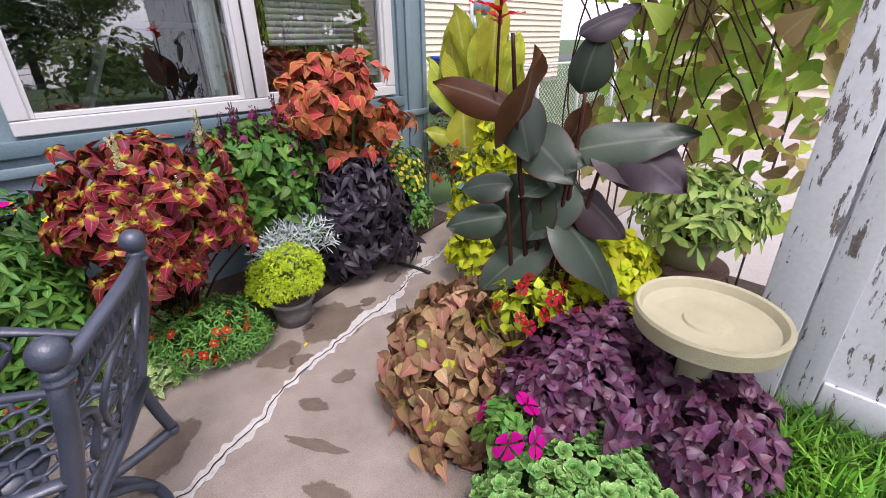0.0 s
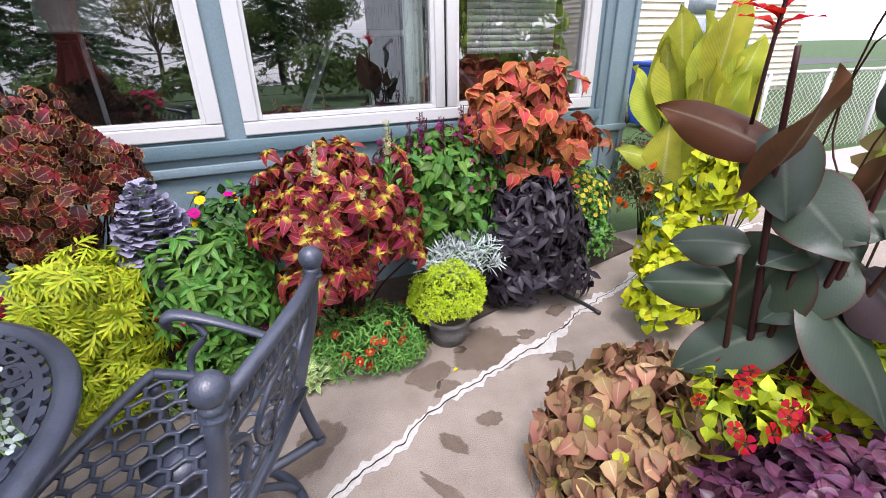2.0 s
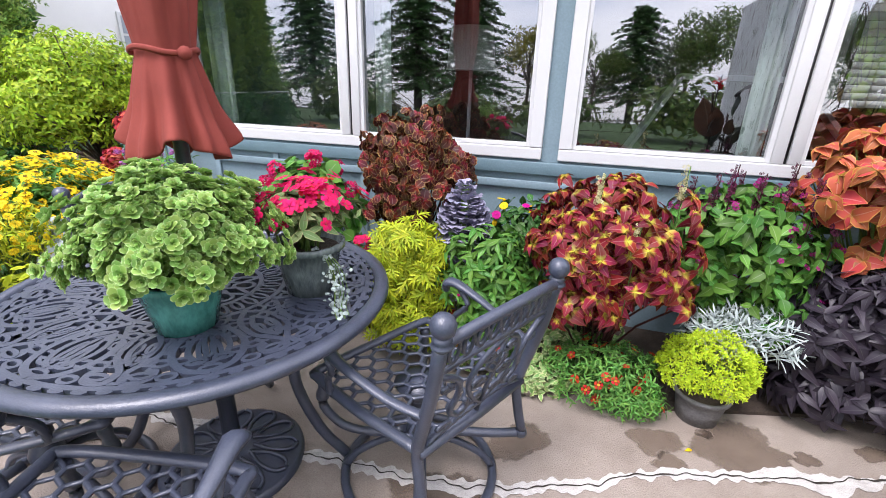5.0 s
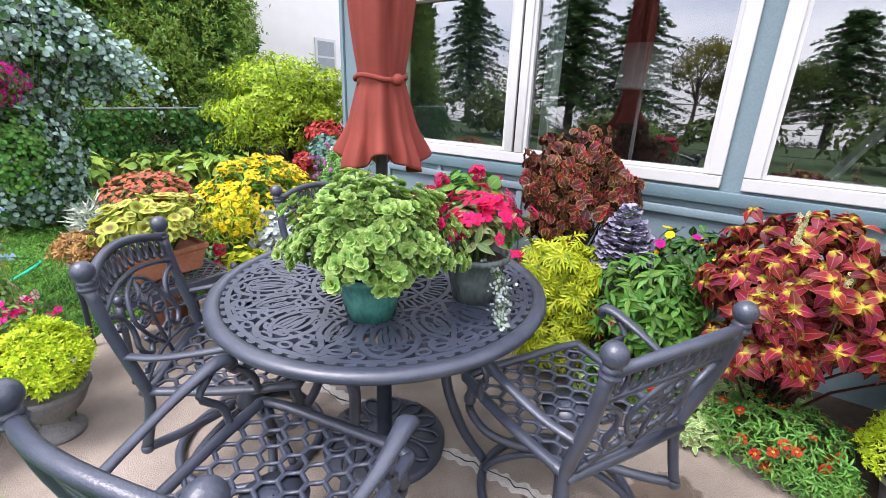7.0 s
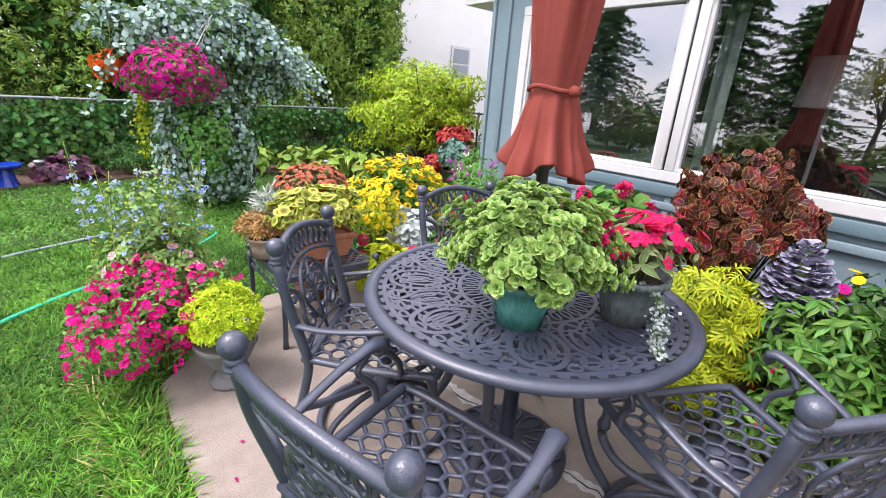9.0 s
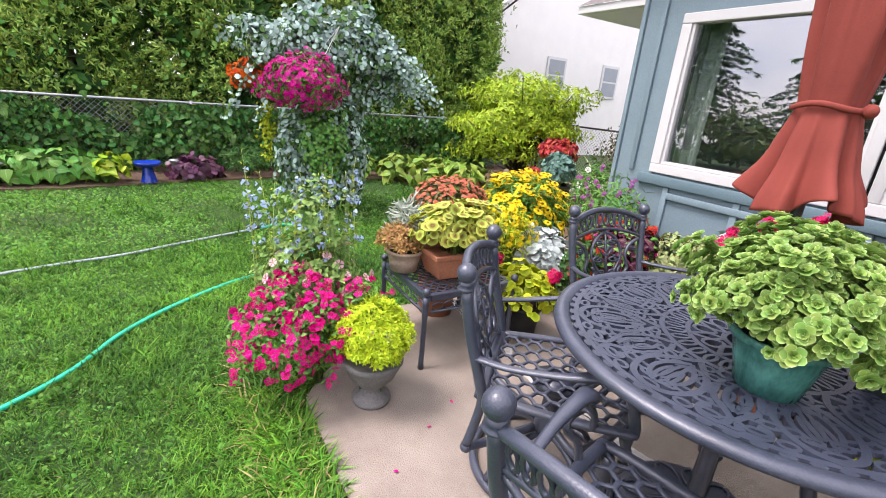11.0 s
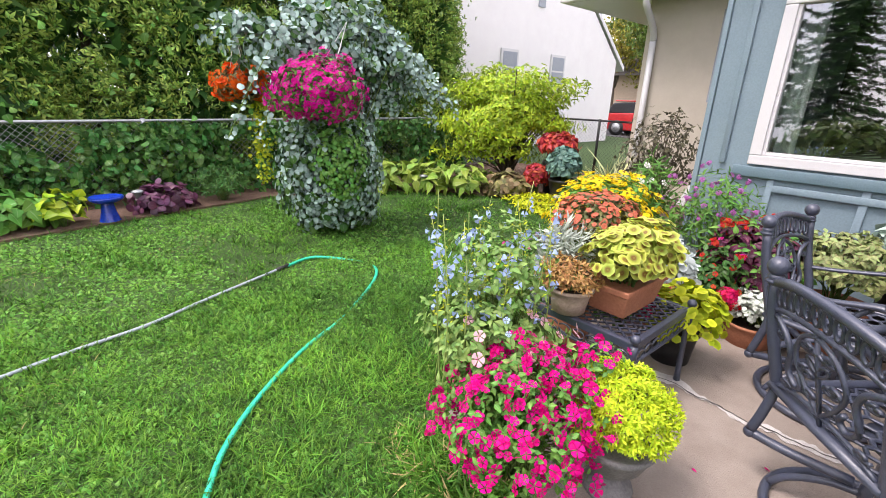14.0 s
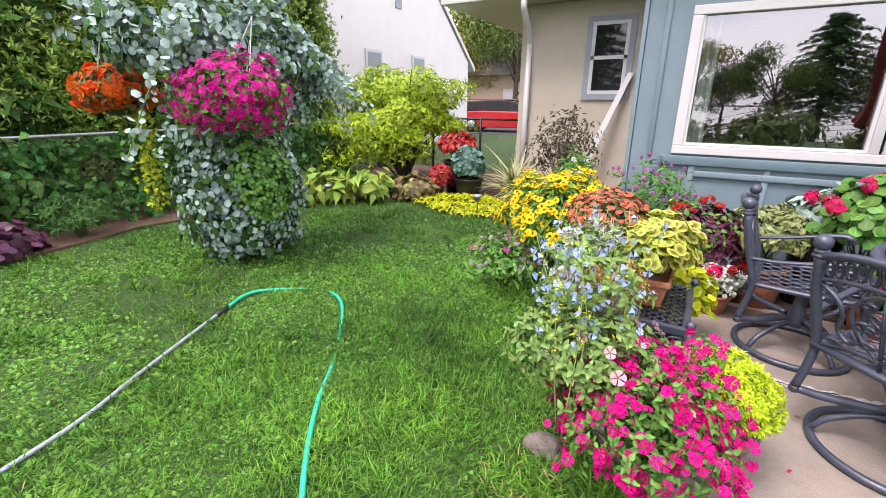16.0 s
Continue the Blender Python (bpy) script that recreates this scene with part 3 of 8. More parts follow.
bed = Bag()
flat_poly(bed, [(-2.25, 2.66), (-0.2, 2.6), (0.6, 2.42), (1.2, 2.4), (2.0, 2.62), (3.0, 2.84), (3.0, 3.12), (-2.25, 3.12)], -0.02, 0.018)
setting("flower_bed", bed, M_SOIL, "dark soil bed along the house wall", "bed")
bed2 = Bag()
flat_poly(bed2, [(1.3, 0.6), (1.32, 1.3), (1.5, 1.55), (2.0, 1.83), (3.4, 1.88), (3.4, 0.46), (2.2, 0.46)], -0.02, 0.016)
setting("flower_bed_far", bed2, M_SOIL, "dark soil bed beside the white wall", "bed")
bed3 = Bag()
flat_poly(bed3, [(-6.4, -5), (-6.45, -1), (-6.75, 0.3), (-7.0, 1.6), (-6.6, 3.1), (-5.9, 3.9), (-4.9, 4.6), (-3.6, 3.9), (-3.1, 2.9), (-2.3, 2.6), (-2.3, 6.4), (-4.4, 7.4), (-8, 7.4), (-8, -5)], -0.05, -0.004)
setting("mulch_bed", bed3, M_MULCH, "brown bark mulch bed below the fence", "bed")

# ---- sunroom wall and windows ----
WY = 3.12
ZB, ZT = 0.97, 2.01
walls = Bag()
OPEN = ((-1.90, 0.50), (0.59, 2.67))
walls.box(-2.2, 3.0, WY, WY + 0.14, -0.05, ZB).box(-2.2, 3.0, WY, WY + 0.14, ZT, 2.7)
walls.box(-2.2, -1.90, WY, WY + 0.14, ZB, ZT).box(0.50, 0.59, WY, WY + 0.14, ZB, ZT).box(2.67, 3.0, WY, WY + 0.14, ZB, ZT)
setting("wall_south", walls, M_BLUE, "blue-grey painted board sunroom wall", "wall")
def side_wall(x0, x1):
    """A side wall of the sunroom with a wide unseen opening, added for daylight."""
    b = Bag().box(x0, x1, WY + 0.14, 3.7, -0.05, 2.7).box(x0, x1, 6.1, 6.5, -0.05, 2.7)
    return b.box(x0, x1, 3.7, 6.1, -0.05, ZB).box(x0, x1, 3.7, 6.1, 2.2, 2.7)
def added_side_window(name, x):
    e = thing(name, x, 4.9, ZB, "added unseen side window that lets daylight into the sunroom", "window", kind="structure")
    h = 2.2 - ZB
    f = Bag().box(-0.04, 0.04, -1.199, 1.199, 0.002, 0.06).box(-0.04, 0.04, -1.199, 1.199, h - 0.06, h - 0.002)
    f.box(-0.04, 0.04, -1.199, -1.14, 0.061, h - 0.061).box(-0.04, 0.04, 1.14, 1.199, 0.061, h - 0.061)
    part("window_frame", f, M_WHITE, e, smooth=False)
    g = part("pane", Bag().raw([(0, -1.14, 0.06), (0, 1.14, 0.06), (0, 1.14, h - 0.06), (0, -1.14, h - 0.06)], [(0, 1, 2, 3)]), M_GLASS, e, smooth=False)
    g.visible_shadow = False
# Out of view on the east side; put in to brighten the room.
added_side_window("window_4", 2.93)
setting("wall_west", Bag().box(-2.2, -2.06, WY + 0.14, 6.5, -0.05, 2.7), M_BLUE, "blue-grey painted sunroom side wall", "wall")
setting("wall_east", side_wall(2.86, 3.0), M_BLUE, "blue-grey painted sunroom side wall", "wall")
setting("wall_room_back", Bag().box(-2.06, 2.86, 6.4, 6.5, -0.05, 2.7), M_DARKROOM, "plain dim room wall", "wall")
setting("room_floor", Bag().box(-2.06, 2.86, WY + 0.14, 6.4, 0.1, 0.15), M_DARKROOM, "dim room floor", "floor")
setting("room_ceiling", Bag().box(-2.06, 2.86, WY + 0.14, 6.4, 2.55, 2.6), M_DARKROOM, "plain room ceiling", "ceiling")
setting("sunroom_roof", Bag().box(-2.4, 3.3, 2.75, 6.6, 2.7, 2.82), M_WHITE, "white sunroom eave and roof edge", "roof")
trim = thing("trim", 0, WY, 0, "darker blue-grey horizontal and upright trim boards", "trim", kind="structure")
part("sill_board", Bag().box(-1.98, 2.75, -0.035, -0.002, 0.885, 0.955), M_BLUE_D, trim, bevel=0.004)
part("ledge_board", Bag().box(-1.72, 0.78, -0.028, -0.002, 0.80, 0.845), M_BLUE, trim, bevel=0.004)
part("ledge_board", Bag().box(2.2, 3.0, -0.028, -0.002, 0.80, 0.845), M_BLUE, trim, bevel=0.004)
for x in (-1.74, -1.25, -0.6, -0.35, 0.1, 0.78, 1.5, 2.15):
    part("batten", Bag().box(x - 0.02, x + 0.02, -0.02, -0.002, 0.02, 0.883), M_BLUE, trim, bevel=0.003)
for x in (-2.06, 2.97, 2.82, 2.74):
    part("batten", Bag().box(x - 0.018, x + 0.018, -0.022, -0.002, 0.02 if abs(x) > 2.8 else 0.96, 2.69), M_BLUE, trim, bevel=0.003)

def window(name, x0, x1, mull, label):
    e = thing(name, (x0 + x1) / 2, WY, ZB, label, "window", kind="structure")
    ox, h = (x0 + x1) / 2, ZT - ZB
    w = 0.07
    f = Bag()
    f.box(x0 - ox, x1 - ox, -0.03, 0.06, 0, 0.062).box(x0 - ox, x1 - ox, -0.03, 0.06, h - 0.062, h)
    f.box(x0 - ox, x0 - ox + w, -0.03, 0.06, 0.064, h - 0.064).box(x1 - ox - w, x1 - ox, -0.03, 0.06, 0.064, h - 0.064)
    part("window_frame", f, M_WHITE, e, smooth=False, bevel=0.005)
    part("mullion", Bag().box(mull - 0.062 - ox, mull - 0.008 - ox, -0.026, 0.058, 0.064, h - 0.064), M_WHITE, e, bevel=0.004)
    part("mullion", Bag().box(mull + 0.008 - ox, mull + 0.062 - ox, -0.026, 0.058, 0.064, h - 0.064), M_WHITE, e, bevel=0.004)
    part("seal", Bag().box(mull - 0.007 - ox, mull + 0.007 - ox, -0.01, 0.05, 0.064, h - 0.064), M_BLACKPOT, e, "black rubber seal")
    for a, b in ((x0 + w, mull - 0.064), (mull + 0.064, x1 - w)):
        g = part("pane", Bag().raw([(a - ox, 0.02, 0.06), (b - ox, 0.02, 0.06), (b - ox, 0.02, h - 0.06), (a - ox, 0.02, h - 0.06)], [(0, 1, 2, 3)]), M_GLASS, e, smooth=False)
        g.visible_shadow = False
        s = Bag().box(a - ox - 0.004, a - ox + 0.02, -0.012, 0.018, 0.064, h - 0.064).box(b - ox - 0.02, b - ox + 0.004, -0.012, 0.018, 0.064, h - 0.064)
        s.box(a - ox + 0.02, b - ox - 0.02, -0.012, 0.018, 0.064, 0.085)
        part("sash", s, M_WHITE, e, smooth=False, bevel=0.003)
    return e
window("window_1", -1.90, 0.50, -0.67, "wide white-framed window reflecting trees and sky")
window("window_2", 0.59, 2.67, 1.655, "wide white-framed window reflecting trees and sky")
def curtain(x0, x1, y, z0, z1, name, label, mat):
    n = 40
    xs = np.linspace(0, x1 - x0, n)
    ys = 0.025 * np.sin(np.linspace(0, (x1 - x0) * 70, n))
    V = np.vstack([np.c_[xs, ys, np.full(n, z0)], np.c_[xs, ys, np.full(n, z1)]])
    e = part(name, Bag().raw(V, [(i, i + 1, n + i + 1, n + i) for i in range(n - 1)]), mat)
    e.matrix_basis = pose(x0, y, 0)
    sol = e.modifiers.new("thick", 'SOLIDIFY')
    sol.thickness = 0.004
    return tagged(e, label, "curtain")
for a, b in ((-1.88, -1.70), (-0.60, -0.50), (1.50, 1.62), (0.42, 0.5)):
    curtain(a, b, 3.32, 0.3, 2.3, "curtain", "pale green curtain gathered beside the window", M_CURTAIN)
blind = thing("window_blind", 2.2, 3.34, 1.0, "white slatted blind half lowered behind the glass", "blind")
part("headrail", Bag().box(-0.31, 0.33, -0.02, 0.02, 1.14, 1.555), M_WHITE, blind)
for x in (-0.2, 0.22):
    part("cord", Bag().box(x - 0.003, x + 0.003, -0.004, 0.004, 0.3, 1.14), M_WHITE, blind)
for i in range(24):
    part("slat", Bag().box(-0.3, 0.32, -0.004, 0.004, 0.3 + i * 0.035, 0.333 + i * 0.035), M_WHITE, blind)

def room_things():
    e = thing("floor_lamp", -0.18, 4.12, 0.15, "pale shaded floor lamp standing in the sunroom", "lamp")
    M_SHADE = surface("pale_lampshade", (0.62, 0.62, 0.56), (0.72, 0.72, 0.66), 6.0, 0.8, 0.1)
    part("shade", Bag().lathe([(0.19, 1.30), (0.155, 1.60), (0.15, 1.60), (0.185, 1.30)], 0, 0, 32), M_SHADE, e)
    part("pole", Bag().tube([(0, 0, 0.03), (0, 0, 0.8), (0, 0, 1.45)], 0.014, 8), M_WHITE, e)
    part("base", Bag().lathe([(0.002, 0.035), (0.13, 0.03), (0.14, 0.0), (0.002, 0.0)], 0, 0, 24), M_BLACKPOT, e)
    c = thing("sloping_cover", 1.8, 4.85, 0.15, "dark sloping cover with a pale metal frame inside the sunroom", "cover")
    cor = [Vector(p) for p in ((-0.77, -0.45, 0.71), (0.80, -0.45, 0.71), (0.60, 0.45, 1.28), (-0.32, 0.45, 1.29))]
    low = [Vector((p.x, p.y, 0.0)) for p in cor]
    part("panel", Bag().raw([tuple(p) for p in low + cor], [(0, 1, 5, 4), (1, 2, 6, 5), (2, 3, 7, 6), (3, 0, 4, 7), (4, 5, 6, 7)]), surface("dark_cover", (0.02, 0.024, 0.022), (0.04, 0.045, 0.042), 3.0, 0.6, 0.1), c, smooth=False)
    for i in range(4):
        a, b = cor[i] + Vector((0, 0, 0.03)), cor[(i + 1) % 4] + Vector((0, 0, 0.03))
        part("frame_rail", Bag().tube([tuple(a), tuple((a + b) / 2), tuple(b)], 0.035, 4), M_GREYLT, c, smooth=False)
M_GREYLT = surface("pale_grey_aluminium", (0.5, 0.52, 0.54), (0.6, 0.62, 0.64), 5.0, 0.45, 0.05)
room_things()

# ---- furniture ----
def curl(cx, cy, r, a0, turns, n=16, shrink=0.25):
    t = np.linspace(0, 1, n)
    a = a0 + turns * 2 * np.pi * t
    rr = r * (1 - (1 - shrink) * t)
    return np.c_[cx + rr * np.cos(a), cy + rr * np.sin(a)]
def oval(cx, cy, rx, ry, turn=0.0, n=14):
    a = np.arange(n) * 2 * np.pi / n
    x, y = rx * np.cos(a), ry * np.sin(a)
    c, s = math.cos(turn), math.sin(turn)
    return np.c_[cx + x * c - y * s, cy + x * s + y * c]

def build_chair():
    e = thing("patio_armchair", 0, 0, 0, "dark blue-grey cast metal swivel armchair with lattice seat", "chair", "chairs round the table")
    def seat_edge(y):
        return 0.232 + 0.03 * (y + 0.24) / 0.48
    fr = Bag()
    out = spline([(-0.225, -0.24, 0.42), (-0.255, 0.0, 0.425), (-0.262, 0.2, 0.435), (-0.235, 0.245, 0.435), (0, 0.262, 0.425), (0.235, 0.245, 0.435), (0.262, 0.2, 0.435), (0.255, 0.0, 0.425), (0.225, -0.24, 0.42)], 50)
    fr.tube(out, 0.019, 8, 0.75).tube([(-0.235, -0.24, 0.42), (0, -0.245, 0.418), (0.235, -0.24, 0.42)], 0.024, 8, 0.7)
    part("seat_frame", fr, M_IRON, e)
    pitch, rows = 0.0375, 10
    for i in range(-7, 8):
        pts = []
        for t in np.linspace(0, 1, 61):
            y = -0.238 + 0.478 * t
            x = i * pitch + (1 if i % 2 else -1) * 0.0172 * max(-1.0, min(1.0, 1.7 * math.cos(t * rows * math.pi)))
            w = seat_edge(y)
            pts.append((max(-w, min(w, x)), y, 0.424 - 0.012 * math.cos(x * 5) * math.sin(math.pi * t)))
        part("seat_bar", Bag().tube(pts, 0.0078, 5, 0.7, cap=False), M_IRON, e)
    for sx in (-1, 1):
        leg = part("back_post", Bag().tube(spline([(sx * 0.245, -0.325, 0.80), (sx * 0.243, -0.30, 0.66), (sx * 0.235, -0.25, 0.48), (sx * 0.23, -0.235, 0.40), (sx * 0.232, -0.25, 0.30), (sx * 0.24, -0.268, 0.215)], 20), [0.019] * 10 + [0.017] * 10, 10), M_IRON, e)
        part("finial", Bag().ball((sx * 0.245, -0.33, 0.855), 0.032, 16, 10).lathe([(0.016, 0.79), (0.027, 0.80), (0.027, 0.806), (0.019, 0.812), (0.025, 0.818), (0.02, 0.826), (0.012, 0.832)], sx * 0.245, -0.328, 14), M_IRON, leg)
        part("leg", Bag().tube(spline([(sx * 0.24, -0.268, 0.205), (sx * 0.16, -0.18, 0.195), (sx * 0.04, -0.05, 0.20)], 10), 0.017, 8).ball((sx * 0.24, -0.268, 0.205), 0.022, 10, 6), M_IRON, e)
        part("leg", Bag().tube(spline([(sx * 0.235, 0.225, 0.415), (sx * 0.24, 0.235, 0.34), (sx * 0.235, 0.23, 0.28), (sx * 0.19, 0.18, 0.21), (sx * 0.11, 0.10, 0.185), (sx * 0.03, 0.03, 0.20)], 18), [0.02, 0.021, 0.016, 0.022, 0.023, 0.016] + [0.016] * 12, 8), M_IRON, e)
        arm = spline([(sx * 0.24, -0.275, 0.565), (sx * 0.275, -0.16, 0.575), (sx * 0.30, 0.0, 0.605), (sx * 0.30, 0.12, 0.63), (sx * 0.295, 0.165, 0.62), (sx * 0.29, 0.17, 0.585)], 22)
        a = part("armrest", Bag().tube(arm, [0.016] * 8 + list(np.linspace(0.017, 0.03, 8)) + [0.03, 0.03, 0.027, 0.022, 0.018, 0.012], 8, 0.6), M_IRON, e)
        part("arm_support", Bag().tube(spline([(sx * 0.298, 0.10, 0.615), (sx * 0.30, 0.06, 0.56), (sx * 0.285, 0.11, 0.50), (sx * 0.275, 0.12, 0.44), (sx * 0.262, 0.10, 0.42)], 14), 0.012, 6), M_IRON, a)
    def on_back(p2):
        x, t = p2[:, 0], p2[:, 1]
        y = -0.245 - 0.08 * np.clip(t, 0, 1.2) - 0.035 * (1 - (x / 0.245) ** 2) * t
        return np.c_[x, y, 0.425 + 0.385 * t]
    bk = Bag()
    xs = np.linspace(-0.245, 0.245, 21)
    bk.tube(on_back(np.c_[xs, 0.97 + 0.13 * (1 - (xs / 0.245) ** 2)]), 0.016, 8)
    part("top_rail", bk, M_IRON, e)
    b2 = Bag()
    b2.tube(on_back(np.c_[xs, 0.72 + 0.12 * (1 - (xs / 0.245) ** 2)]), 0.009, 5)
    for x in np.linspace(-0.2, 0.2, 11):
        c = 0.845 + 0.125 * (1 - (x / 0.245) ** 2)
        b2.tube(on_back(oval(x, c, 0.015, 0.085)), 0.0065, 4, closed=True)
    part("oval_band", b2, M_IRON, e, "band of cast ovals")
    b3 = Bag()
    for sx in (-1, 1):
        side = spline([(sx * 0.225, 0.70, 0), (sx * 0.16, 0.60, 0), (sx * 0.135, 0.45, 0), (sx * 0.15, 0.28, 0), (sx * 0.11, 0.18, 0), (sx * 0.08, 0.24, 0), (sx * 0.10, 0.32, 0)], 20)
        b3.tube(on_back(side[:, :2]), 0.010, 5)
        b3.tube(on_back(curl(sx * 0.19, 0.55, 0.028, 1.5, sx * 1.2)), 0.007, 4)
        b3.tube(on_back(curl(sx * 0.045, 0.66, 0.04, 3.14 if sx > 0 else 0, sx * 1.3)), 0.007, 4)
        b3.tube(on_back(curl(sx * 0.05, 0.42, 0.045, 1.57, -sx * 1.4)), 0.007, 4)
        b3.tube(on_back(curl(sx * 0.04, 0.24, 0.036, -1.57, sx * 1.3)), 0.007, 4)
        b3.tube(on_back(spline([(sx * 0.005, 0.12, 0), (sx * 0.07, 0.3, 0), (sx * 0.105, 0.5, 0), (sx * 0.07, 0.7, 0), (0, 0.80, 0)], 16)[:, :2]), 0.008, 5)
        b3.tube(on_back(spline([(sx * 0.21, 0.02, 0), (sx * 0.12, 0.10, 0), (0, 0.13, 0)], 10)[:, :2]), 0.008, 5)
        b3.tube(on_back(curl(sx * 0.16, 0.12, 0.03, 0, -sx * 1.2)), 0.0065, 4)
        b3.tube(on_back(oval(sx * 0.02, 0.53, 0.016, 0.06, -sx * 0.3)), 0.0065, 4, closed=True)
    b3.tube(on_back(np.c_[[0, 0, 0], [0.02, 0.4, 0.82]]), 0.007, 4)
    part("scrollwork", b3, M_IRON, e, "cast scroll medallion")
    hub = part("swivel_hub", Bag().lathe([(0.002, 0.15), (0.045, 0.15), (0.05, 0.2), (0.035, 0.24), (0.03, 0.33), (0.07, 0.36), (0.09, 0.40), (0.002, 0.41)], 0, 0, 18), M_IRON, e)
    for k in range(4):
        a = math.pi / 4 + k * math.pi / 2
        c, s = math.cos(a), math.sin(a)
        part("base_strut", Bag().tube(spline([(0.03 * c, 0.03 * s, 0.17), (0.12 * c, 0.12 * s, 0.15), (0.22 * c, 0.22 * s, 0.09), (0.265 * c, 0.265 * s, 0.03)], 12), 0.014, 6), M_IRON, hub)
    ring = np.c_[oval(0, 0, 0.27, 0.27, 0, 44), np.full(44, 0.018)]
    part("base_ring", Bag().tube(ring, 0.017, 8, closed=True), M_IRON, e)
    return e

chair = build_chair()
def chair_pose(a, b):
    a, b = Vector(a), Vector(b)
    mid, d = (a + b) / 2, (b - a)
    yaw = math.degrees(math.atan2(d.y, d.x))
    m = pose(mid.x, mid.y, 0, 0, 0, yaw)
    return m @ pose(0, 0.33, 0)
SEATS = [((0.693, 1.807), (0.473, 1.376)), ((-0.885, 0.839), (-1.232, 1.202)), ((-1.425, 1.862), (-1.363, 2.357)), ((-0.35, 0.556), (0.133, 0.658))]
SEATS = [(b, a) if i in (0, 1, 2) else (a, b) for i, (a, b) in enumerate(SEATS)]
def facing_in(a, b):
    m = chair_pose(a, b)
    f = m.to_3x3() @ Vector((0, 1, 0))
    to = Vector((-0.385, 1.565, 0)) - m.translation
    return m if f.dot(to) > 0 else chair_pose(b, a)
chair.matrix_basis = facing_in(*SEATS[0])
for s in SEATS[1:]:
    copy_thing(chair, facing_in(*s))

TX, TY, TZ, TR = -0.385, 1.565, 0.73, 0.585
table = thing("patio_table", TX, TY, 0, "round dark blue-grey cast metal table with pierced scroll top", "table")
rim = Bag().lathe([(TR - 0.05, TZ - 0.012), (TR - 0.045, TZ - 0.002), (TR - 0.02, TZ + 0.002), (TR - 0.004, TZ - 0.006), (TR, TZ - 0.02), (TR - 0.005, TZ - 0.029), (TR - 0.03, TZ - 0.033), (TR - 0.05, TZ - 0.012)], 0, 0, 96)
part("table_rim", rim, M_IRON, table)
top = Bag()
def flat_curve(p2, r=0.008, closed=False):
    lift = 0.0005 * (len(top.V) % 9)
    top.tube(np.c_[p2, np.full(len(p2), TZ - 0.006 - r * 1.2 + lift * 0.5)], r * 1.32, 4, 1.3, closed=closed, cap=False)
for r in (0.06, 0.155, 0.225, 0.475):
    flat_curve(oval(0, 0, r, r, 0, 64), 0.008, True)
for k in range(32):
    a = 2 * math.pi * k / 32
    flat_curve(oval(0.19 * math.cos(a), 0.19 * math.sin(a), 0.026, 0.011, a, 10), 0.005, True)
for k in range(64):
    a = 2 * math.pi * k / 64
    flat_curve(oval(0.4865 * math.cos(a), 0.4865 * math.sin(a), 0.004, 0.013, a, 8), 0.004, True)
NS = 8
def polar(pts, a0):
    pts = np.asarray(pts, float)
    return np.c_[pts[:, 1] * np.cos(a0 + pts[:, 0]), pts[:, 1] * np.sin(a0 + pts[:, 0])]
